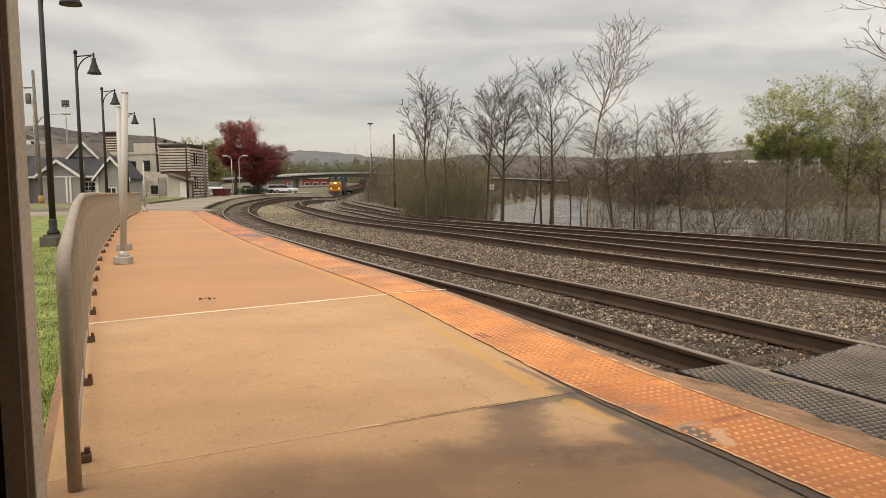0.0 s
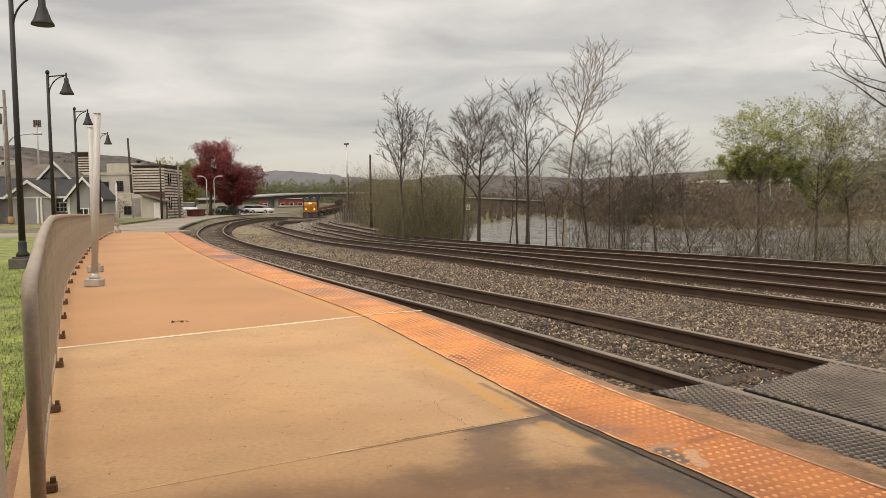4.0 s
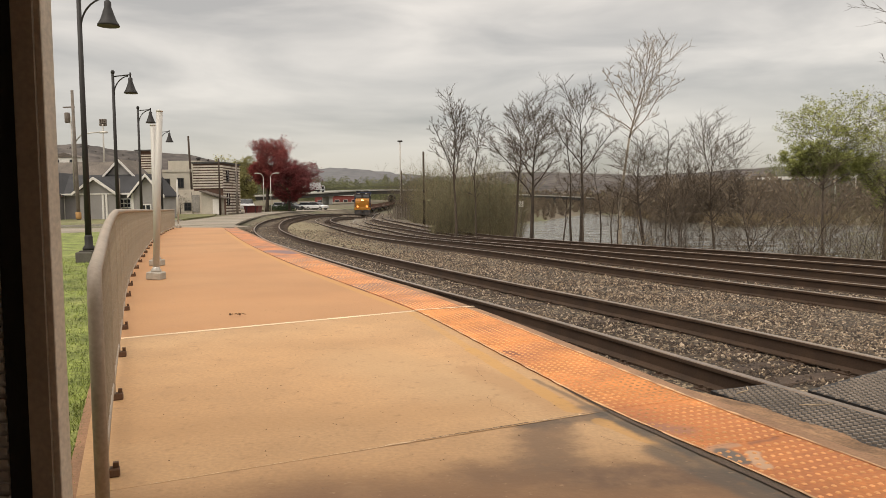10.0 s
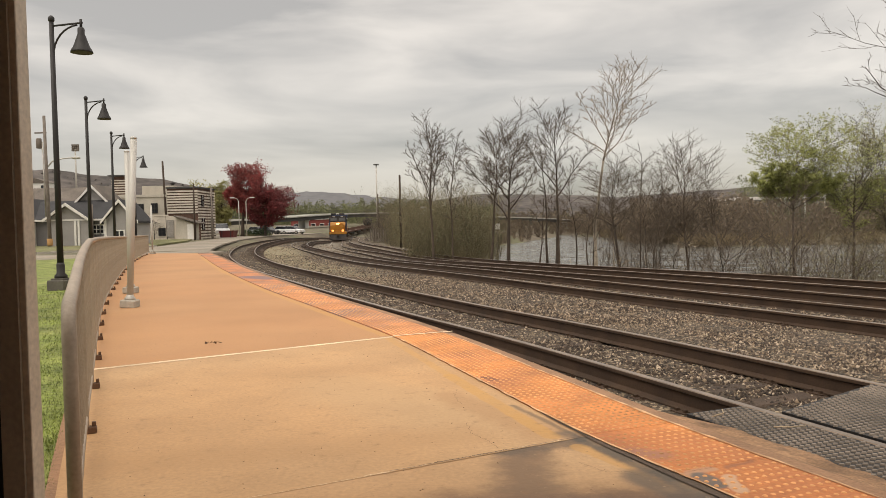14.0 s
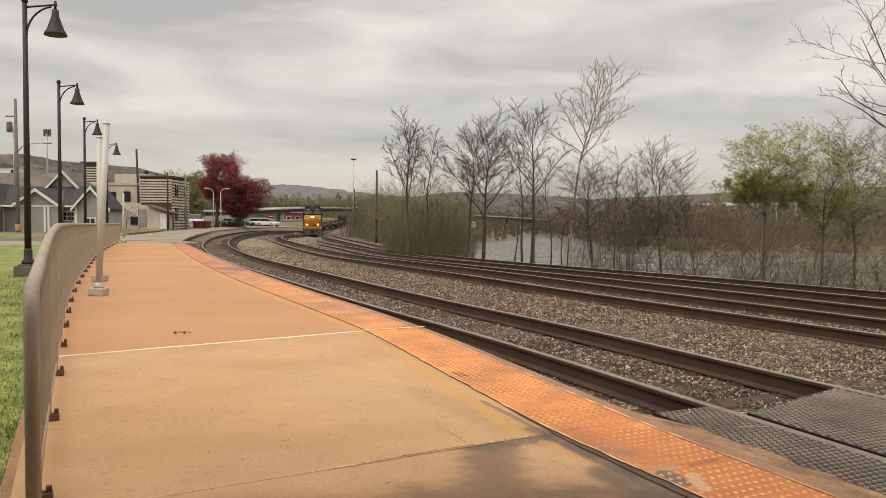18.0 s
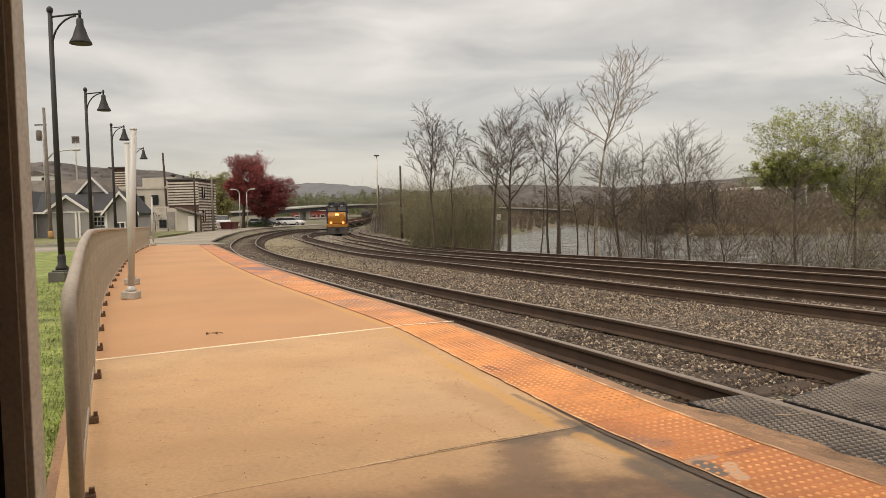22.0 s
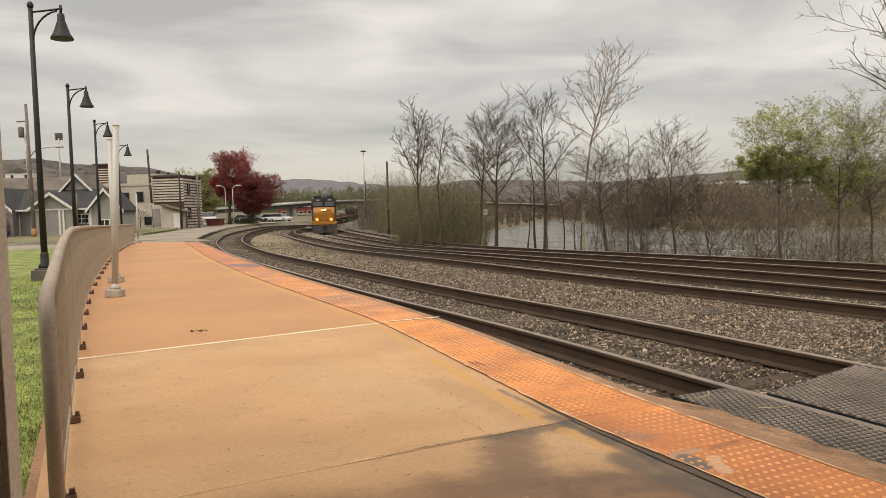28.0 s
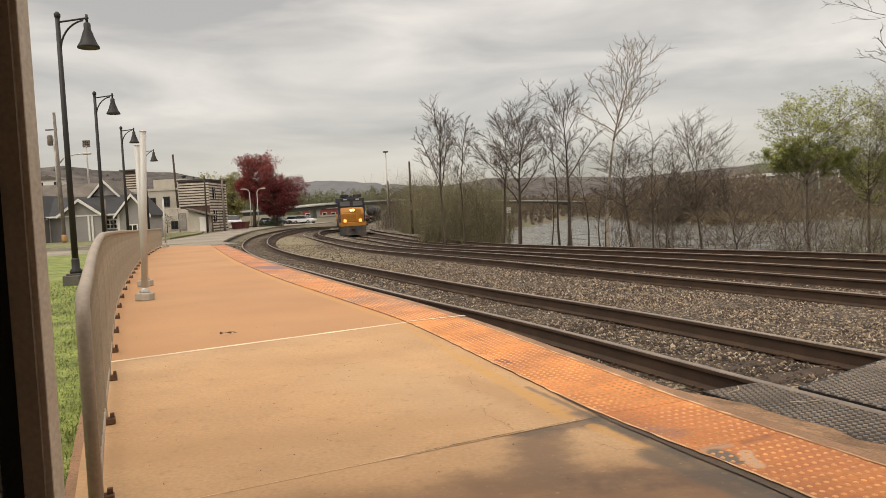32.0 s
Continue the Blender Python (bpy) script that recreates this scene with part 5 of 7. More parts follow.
def gz(x, y):
    return ground_z(x, y)


def build_trees():
    row = "bare trees on the river bank"
    bare = "bare spring tree with fine twigs on the river bank"
    P, K, B = M_BARK_PALE, M_BARK_DARK, M_BARK
    # x, y, height of the top, seed, bark, form
    spec = [
        (-1.25, 45, 8.2, 11, B, dict(width=0.22, start=0.40, n=24, base_r=0.10, angles=(34, 16), lean=(0.0, 0), forks=((0.32, 0, 16, 0.5), (0.38, 190, 13, 0.48)))),
        (-0.1, 46, 7.0, 12, B, dict(width=0.22, start=0.3, n=14, base_r=0.07, angles=(40, 20), lean=(0.04, 0))),
        (2.15, 45, 8.8, 23, B, dict(width=0.42, start=0.42, n=24, base_r=0.10, lean=(0.05, 0), forks=((0.38, 180, 30, 0.5), (0.45, 10, 28, 0.45), (0.36, 250, 32, 0.42)))),
        (3.05, 43, 7.5, 13, K, dict(width=0.38, start=0.40, n=22, base_r=0.13, lean=(0.06, 0), forks=((0.22, 160, 26, 0.35), (0.3, 15, 36, 0.5), (0.42, 195, 26, 0.45)))),
        (5.95, 44, 8.7, 14, K, dict(width=0.26, start=0.45, n=22, base_r=0.13, lean=(0.05, 0), angles=(48, 20), forks=((0.45, 180, 36, 0.42), (0.36, 10, 24, 0.45)))),
        (5.55, 44.6, 6.4, 24, K, dict(width=0.2, start=0.4, n=12, base_r=0.09, lean=(-0.09, 0))),
        (8.3, 44, 10.7, 15, P, dict(width=0.26, start=0.58, n=18, sub=8, base_r=0.14, lean=(-0.05, 0), angles=(55, 25), twig_r=0.009, wild=0.08, forks=((0.60, 5, 48, 0.40), (0.63, 350, 36, 0.30), (0.66, 185, 26, 0.33), (0.62, 180, 46, 0.26), (0.72, 200, 20, 0.24)))),
        (9.55, 43, 5.7, 16, K, dict(width=0.56, start=0.45, n=22, base_r=0.12, wild=0.1, forks=((0.42, 20, 44, 0.42), (0.44, 170, 46, 0.42)))),
        (11.4, 46, 5.9, 17, B, dict(width=0.5, start=0.3, n=14, base_r=0.08)),
        (12.4, 47, 5.4, 25, B, dict(width=0.6, start=0.25, n=14, base_r=0.08, wild=0.09)),
        (14.35, 46, 6.9, 18, B, dict(width=0.36, start=0.42, n=26, base_r=0.11, angles=(45, 20), forks=((0.4, 10, 34, 0.4), (0.42, 180, 34, 0.4)))),
        (16.4, 45, 5.2, 19, K, dict(width=0.42, start=0.3, n=13, base_r=0.08, lean=(0.03, 0), forks=((0.25, 0, 28, 0.5), (0.22, 180, 24, 0.55)))),
        (18.1, 44, 4.4, 20, K, dict(width=0.5, start=0.3, n=12, base_r=0.06)),
        (13.2, 38, 1.7, 26, K, dict(width=0.9, start=0.2, n=10, sub=6, base_r=0.07, wild=0.12, forks=((0.2, 0, 55, 0.6), (0.2, 180, 50, 0.6)))),
        (15.4, 37, 1.5, 27, K, dict(width=0.7, start=0.25, n=9, sub=6, base_r=0.06, wild=0.14, forks=((0.15, 20, 45, 0.7),))),
        (16.3, 37, 2.4, 28, K, dict(width=0.6, start=0.25, n=9, sub=6, base_r=0.07, wild=0.14, lean=(0.2, 0), forks=((0.2, 170, 40, 0.6),))),
        (18.4, 38, 1.6, 30, K, dict(width=0.9, start=0.2, n=10, sub=6, base_r=0.06, wild=0.12, forks=((0.15, 0, 50, 0.6),))),
    ]
    for x, y, top, seed, bark, kw in spec:
        lab = "tall pale-barked bare sycamore on the river bank" if bark is P else bare
        z = gz(x, y)
        kw = dict(kw)
        if bark is not P:
            kw["forks"] = tuple((0.12 + 0.88 * h, az, ang, sh) for h, az, ang, sh in kw.get("forks", ()))
        tree("bare_tree", lab, seed, pose(x, y, z), bark, row, twig=M_TWIG_PALE if bark is P else M_TWIG, height=top - z, **kw)
    # slim stems standing at the water's edge
    rng = random.Random(29)
    for k, x in enumerate((4.6, 5.6, 6.5, 7.2, 7.75, 8.9, 10.2, 11.2, 12.1, 17.2)):
        y = 39.5 + 2.5 * rng.random()
        tree("bare_sapling", "slim bare sapling on the river bank", 140 + k, pose(x, y, gz(x, y), 0, 0, 50 * k), (K, B)[k % 2], "slim saplings on the river bank", twig=M_TWIG, height=rng.uniform(3.6, 5.6), width=0.45, start=0.3, n=9, sub=6, twigs=4, base_r=0.055, wild=0.1, lean=(rng.uniform(-0.1, 0.1), 0))
    # the near tree whose twigs hang in from beyond the view's edge
    tree("bare_tree", "bare tree overhanging the tracks from the bank", 31, pose(16.3, 24, gz(16.3, 24)), K, row, twig=M_BARK, height=13.5, width=0.5, start=0.5, n=11, sub=6, twigs=4, base_r=0.12, wild=0.08, lean=(-0.07, 0), angles=(72, 40), twig_r=0.006, forks=((0.52, 185, 62, 0.26), (0.60, 175, 68, 0.24), (0.68, 190, 50, 0.24)))
    # leafing trees
    for x, y, top, seed, per, size, leaf, kw in (
            (22.6, 50, 7.9, 41, 9, 0.072, M_LEAF_GREEN, dict(width=0.55, start=0.66, n=22, full=1.0, angles=(66, 24), forks=((0.58, 180, 52, 0.36), (0.58, 0, 48, 0.36), (0.6, 200, 30, 0.36), (0.62, 20, 30, 0.34), (0.6, 90, 35, 0.3)))),
            (26.9, 51, 8.2, 42, 4, 0.065, M_LEAF_GREEN, dict(width=0.42, start=0.48, n=24, forks=((0.56, 180, 24, 0.4), (0.56, 0, 24, 0.4)))),
            (29.6, 52, 9.4, 43, 4, 0.06, M_LEAF_OLIVE, dict(width=0.42, start=0.42, n=26)),
            (33.5, 52, 9.0, 44, 4, 0.06, M_LEAF_OLIVE, dict(width=0.5, start=0.5, n=24)),
            (25.0, 47, 2.6, 45, 1, 0.045, M_LEAF_OLIVE, dict(width=0.8, start=0.15, n=14, sub=6, twigs=4)),
            (28.6, 47, 1.6, 46, 1, 0.05, M_LEAF_GREEN, dict(width=0.9, start=0.15, n=14, sub=6, twigs=4))):
        z = gz(x, y)
        tree("leafing_tree", "tree in fresh yellow-green spring leaf on the bank", seed, pose(x, y, z), B, "leafing trees on the bank", leaf=(leaf, per, 0.13, size), twig=M_TWIG, height=top - z, base_r=0.15, **kw)
    # the maroon trees in the town
    tree("maroon_tree", "large maroon-leaved plum tree above the car park", 51, pose(-26.5, 94, 0.5), K, leaf=(M_LEAF_RED, 11, 0.2, 0.09), height=9.5, width=0.56, start=0.30, n=30, sub=9, twigs=5, base_r=0.26, angles=(56, 22), full=0.9, forks=((0.32, 180, 34, 0.5), (0.34, 10, 30, 0.5), (0.36, 90, 30, 0.45)))
    tree("maroon_tree", "smaller dense maroon tree beside the large one", 52, pose(-23.9, 95.0, 0.4), K, leaf=(M_LEAF_MAROON, 12, 0.2, 0.095), height=7.0, width=0.80, start=0.16, n=34, sub=9, twigs=5, base_r=0.2, full=0.45, angles=(62, 26))
    tree("green_tree", "olive-green tree behind the striped building", 53, pose(-31.0, 101, 0.6), K, leaf=(M_LEAF_LIME, 8, 0.22, 0.11), height=7.2, width=0.75, start=0.15, n=24, sub=8, base_r=0.2)


def brush_row(name, label, seed, n, place, height, material, leaf=None):
    """Many thin upright stems with side twigs: undergrowth that nobody could count."""
    rng = random.Random(seed)
    segs, tips = [], []
    for _ in range(n):
        x, y = place(rng)
        z = gz(x, y)
        h = height * rng.uniform(0.4, 1.15)
        p = Vector((x, y, z - 0.1))
        d = Vector((rng.gauss(0, 0.22), rng.gauss(0, 0.22), 1)).normalized()
        r = rng.uniform(0.010, 0.022)
        for k in range(4):
            q = p + d * (h / 4)
            segs.append((p, q, r * (1 - k / 5), r * (1 - (k + 1) / 5), 0))
            for _ in range(3):
                e = (d + Vector((rng.gauss(0, 0.7), rng.gauss(0, 0.7), rng.gauss(0.1, 0.4)))).normalized()
                f = p.lerp(q, rng.random())
                g = f + e * h * rng.uniform(0.12, 0.3)
                segs.append((f, g, r * 0.55, r * 0.25, 1))
                e2 = (e + Vector((rng.gauss(0, 0.6), rng.gauss(0, 0.6), 0.2))).normalized()
                segs.append((f.lerp(g, 0.6), f.lerp(g, 0.6) + e2 * h * 0.12, r * 0.35, r * 0.2, 2))
                tips.append(g)
            p, d = q, (d + Vector((rng.gauss(0, 0.18), rng.gauss(0, 0.18), 0.05))).normalized()
    b = empty(name, Matrix.Identity(4), label, "undergrowth", kind="stuff")
    part("stems", segs_mesh("stems", segs, material, 3), b)
    if leaf:
        mt, per, spread, size = leaf
        part("buds", leaves_mesh("buds", rng, tips, per, spread, size, mt), b)


def build_brush():
    brush_row("bank_brush", "tangled bare brown brush along the river bank", 61, 300, lambda r: (r.uniform(8, 34), r.uniform(37, 50)), 1.7, M_TWIG_TAN)
    brush_row("bank_brush", "dense tall greenish-brown brush beyond the tracks", 62, 620, lambda r: (r.uniform(-3.2, 3.0), r.uniform(47, 62)), 4.4, M_TWIG_GREEN, (M_LEAF_FAR, 3, 0.14, 0.034))
    brush_row("far_brush", "dense brown brush behind the lone pole", 63, 1000, lambda r: (r.uniform(-8.2, 3), r.uniform(89, 114)), 6.8, M_TWIG_GREEN, (M_LEAF_FAR, 2, 0.15, 0.045))
    brush_row("far_brush", "tall grey-brown thicket beside the yard tracks", 66, 420, lambda r: (r.uniform(-14, -5), r.uniform(116, 140)), 6.5, M_TWIG)
    brush_row("bank_brush", "bushes in yellow-green bud on the bank", 64, 480, lambda r: (r.uniform(21, 38), r.uniform(46, 54)), 6.4, M_TWIG_GREEN, (M_LEAF_OLIVE, 1, 0.16, 0.045))
    brush_row("bank_brush", "bare twiggy shrubs on the near bank beside the tracks", 67, 48, lambda r: (lambda y: (corridor_right(y) + r.uniform(2.5, 7), y))(r.uniform(22, 38)), 2.2, M_TWIG)
    brush_row("bank_brush", "tangled brown thicket between the bare trees", 65, 190, lambda r: (r.uniform(9.5, 21.5), r.uniform(46, 54)), 5.6, M_TWIG)


def far_woods(name, label, seed, n, place, h, material, size):
    """Distant woods: crowns of many small clumps."""
    rng = random.Random(seed)
    vs, fs = [], []
    for _ in range(n):
        x, y, z = place(rng)
        hh = h * rng.uniform(0.6, 1.15)
        for _ in range(110):
            t = rng.random()
            w = hh * 0.30 * math.sin(math.pi * (0.15 + 0.8 * t))
            p = Vector((x + rng.gauss(0, w * 0.6), y + rng.gauss(0, w * 0.6), z + hh * t))
            u = Vector((rng.gauss(0, 0.6), rng.gauss(0, 0.6), 1)).normalized()
            v = u.orthogonal().normalized()
            s = size * rng.uniform(0.5, 1.2)
            k = len(vs)
            vs += [p - u * s, p + v * s * 0.5, p + u * s, p - v * s * 0.5]
            fs.append((k, k + 1, k + 2, k + 3))
    thing(name, mesh_of(name, vs, fs, material), label, "woods", kind="stuff")


def polar(a, d, z):
    return d * math.sin(radians(a)), d * math.cos(radians(a)), z


def build_far_woods():
    shore = lambda a: float(np.interp(a, [9.5, 13, 18, 30, 60], [320, 235, 168, 185, 220]))
    far_woods("shore_brush", "dry tan grass and brush along the far shore", 77, 420, lambda r: (lambda a: polar(a, shore(a) + r.uniform(4, 16), -5))(r.uniform(11, 40)), 2.6, M_DRYBRUSH, 0.22)
    far_woods("shore_brush", "brown leafless thicket above the far shore", 78, 420, lambda r: (lambda a: polar(a, shore(a) + r.uniform(14, 45), -4.6))(r.uniform(11, 42)), 5.5, M_LEAF_BROWN, 0.3)
    far_woods("far_woods", "olive-green wooded rise beyond the far shore", 79, 560, lambda r: polar(r.uniform(20.6, 46), r.uniform(270, 330), -4), 18.5, M_LEAF_FAR, 0.5)
    far_woods("far_woods", "tall brown leafless woods close to the far shore", 80, 420, lambda r: polar(r.uniform(13.2, 21.5), r.uniform(200, 250), -5), 11.5, M_LEAF_BROWN, 0.38)
    far_woods("shore_brush", "brown brush on the river bank below the bridge", 81, 420, lambda r: (lambda a: polar(a, float(np.interp(a, [2, 5, 9.5, 13.5], [470, 430, 322, 228])) + r.uniform(4, 70), -5))(r.uniform(2, 13.5)), 8, M_LEAF_BROWN, 0.45)
    far_woods("far_woods", "brown leafless woods on the far river bank", 71, 900, lambda r: (lambda a: polar(a, r.uniform(215, 330) if a > 13.5 else r.uniform(430, 540), -5.0))(r.uniform(2, 42)), 12, M_LEAF_BROWN, 0.55)
    far_woods("far_woods", "olive-budding woods on the far river bank", 72, 260, lambda r: (lambda a: polar(a, r.uniform(225, 300) if a > 13.5 else r.uniform(420, 500), -5.0))(r.uniform(4, 42)), 9, M_LEAF_FAR, 0.4)
    far_woods("far_woods", "green trees behind the road bridge", 73, 460, lambda r: (lambda a, d: (d * math.sin(a), d * math.cos(a), 0.5))(radians(r.uniform(-19, -2)), r.uniform(430, 560)), 15, M_LEAF_FAR, 0.55)
    far_woods("far_woods", "olive undergrowth beneath and behind the road bridge", 75, 520, lambda r: (lambda a, d: (d * math.sin(a), d * math.cos(a), -0.6))(radians(r.uniform(-13.5, 3)), r.uniform(335, 420)), 10, M_LEAF_FAR, 0.36)
    far_woods("far_woods", "low brown bushes beside the yard's end", 76, 120, lambda r: (r.uniform(-19, -9), r.uniform(172, 200), -0.7), 4, M_LEAF_BROWN, 0.3)
    far_woods("far_woods", "low olive bushes beside the track under the bridge", 82, 200, lambda r: (lambda y: (TRACK_X[2](y) + r.uniform(5, 32), y, ground_z(TRACK_X[2](y) + 8, y)))(r.uniform(205, 330)), 4.5, M_LEAF_FAR, 0.3)
    far_woods("far_woods", "brown brush on the low ground between track and river", 83, 420, lambda r: (lambda y, f: (-8 + (y - 170) * 0.25 + f, y, ground_z(-8 + (y - 170) * 0.25 + f, y)))(r.uniform(176, 420), r.uniform(-10, 13)), 2.6, M_LEAF_BROWN, 0.26)
    far_woods("far_woods", "brown trees below the town's hill", 74, 300, lambda r: (lambda a, d: (d * math.sin(a), d * math.cos(a), 2))(radians(r.uniform(-40, -17)), r.uniform(350, 600)), 14, M_LEAF_BROWN, 0.9)


# ---- bridge ----
BRIDGE = [(-75, 130, 1.0), (-55, 145, 2.3), (-38, 158, 3.25), (-30.4, 172, 3.95), (-20, 190, 4.3), (-12, 200, 4.1), (3, 220, 3.4), (25.5, 245, 2.45), (43, 265, 1.65), (90, 300, 0.4)]
BRIDGE = [(1.45 * x, 1.45 * y, 1.28 + 1.45 * (z - 1.28)) for x, y, z in BRIDGE]
BX, BY, BZ = (spline([(k, p[c]) for k, p in enumerate(BRIDGE)]) for c in range(3))


def bridge_pose(s, side):
    """A pose on the bridge deck, heading along it, side metres from its middle."""
    d = Vector((BX(s + 0.05) - BX(s - 0.05), BY(s + 0.05) - BY(s - 0.05), 0)).normalized()
    return pose(BX(s) - d.y * side, BY(s) + d.x * side, BZ(s) + 0.004, 0, 0, math.degrees(math.atan2(d.y, d.x)))


def build_bridge():
    b = empty("road_bridge", Matrix.Identity(4), "long concrete and steel road bridge over the tracks and river", "bridge")
    fx, fy, fz = BX, BY, BZ
    S = np.linspace(0, len(BRIDGE) - 1, 90)

    def strip(u0, u1, w0, w1, material, name, label=""):
        vs, fs = [], []
        for s in S:
            p = Vector((fx(s), fy(s), fz(s)))
            d = Vector((fx(s + 0.05) - fx(s - 0.05), fy(s + 0.05) - fy(s - 0.05), 0)).normalized()
            q = Vector((-d.y, d.x, 0))
            for u, w in ((u0, w0), (u1, w0), (u1, w1), (u0, w1)):
                vs.append(p + q * u + Vector((0, 0, w)))
        for j in range(len(S) - 1):
            for k in range(4):
                fs.append((j * 4 + k, j * 4 + (k + 1) % 4, j * 4 + 4 + (k + 1) % 4, j * 4 + 4 + k))
        return part(name, mesh_of(name, vs, fs, material), b, label)
    strip(-4.5, 4.5, -0.25, 0.0, M_BRIDGE, "deck")
    strip(-4.6, -4.35, -0.12, 0.22, M_BRIDGE, "parapet")
    strip(4.35, 4.6, -0.2, 0.3, M_BRIDGE, "parapet")
    for u in (-3.8, -1.3, 1.3, 3.8):
        strip(u - 0.2, u + 0.2, -1.3, -0.25, M_BRIDGE_D, "girder", "dark steel girder")
    strip(-4.5, -4.42, 0.8, 0.9, M_BRIDGE_D, "handrail")
    strip(-4.5, -4.42, 1.2, 1.28, M_BRIDGE_D, "handrail")
    for s in np.linspace(1, 8.5, 60):
        part("rail_post", box(-0.05, -0.05, 0.45, 0.05, 0.05, 1.28), b, m=Matrix.Translation((fx(s) + 2.6, fy(s) - 3.6, fz(s))), material=M_BRIDGE_D)
    for s in (2.6, 6.3, 7.0, 7.8):
        x, y, z = fx(s), fy(s), fz(s)
        p = part("pier", box(-0.6, -3.6, min(gz(x, y), WATER_Z if x > 5 else 0) - 1 - z, 0.6, 3.6, -1.15), b, m=Matrix.Translation((x, y, z)) @ Matrix.Rotation(0.5, 4, "Z"), material=M_BRIDGE)
        part("pier_cap", box(-0.8, -4.2, -1.65, 0.8, 4.2, -1.15), p, material=M_BRIDGE)


# ---- train on the third track ----
def wheelset(parent, x, r=0.5):
    bm = bmesh.new()
    add_tube(bm, [(0, -0.8, 0), (0, 0.8, 0)], 0.08, 8)
    for s in (-1, 1):
        add_tube(bm, [(0, s * 0.69, 0), (0, s * 0.72, 0), (0, s * 0.72, 0), (0, s * 0.83, 0)], [r + 0.03, r + 0.03, r, r], 18)
    return part("wheelset", bm, parent, "worn steel wheels on an axle", Matrix.Translation((x, 0, r)) , M_RAIL)


def truck(parent, x, axles, r=0.5):
    half = 0.95 * (axles - 1) + 0.7
    bm = bmesh.new()
    for s in (-1, 1):
        add_prism(bm, [(-half, 0.45), (-half + 0.2, 0.85), (-0.5, 0.75), (0.5, 0.75), (half - 0.2, 0.85), (half, 0.45), (half - 0.3, 0.4), (0.6, 0.28), (-0.6, 0.28), (-half + 0.3, 0.4)], s * 0.95 - 0.1, s * 0.95 + 0.1)
    add_box(bm, -0.4, -0.95, 0.5, 0.4, 0.95, 0.8)
    t = part("truck", bm, parent, "grimy black wheel truck", Matrix.Translation((x, 0, 0)), M_LOCO_K)
    for k in range(axles):
        wheelset(t, (k - (axles - 1) / 2) * 1.9, r)


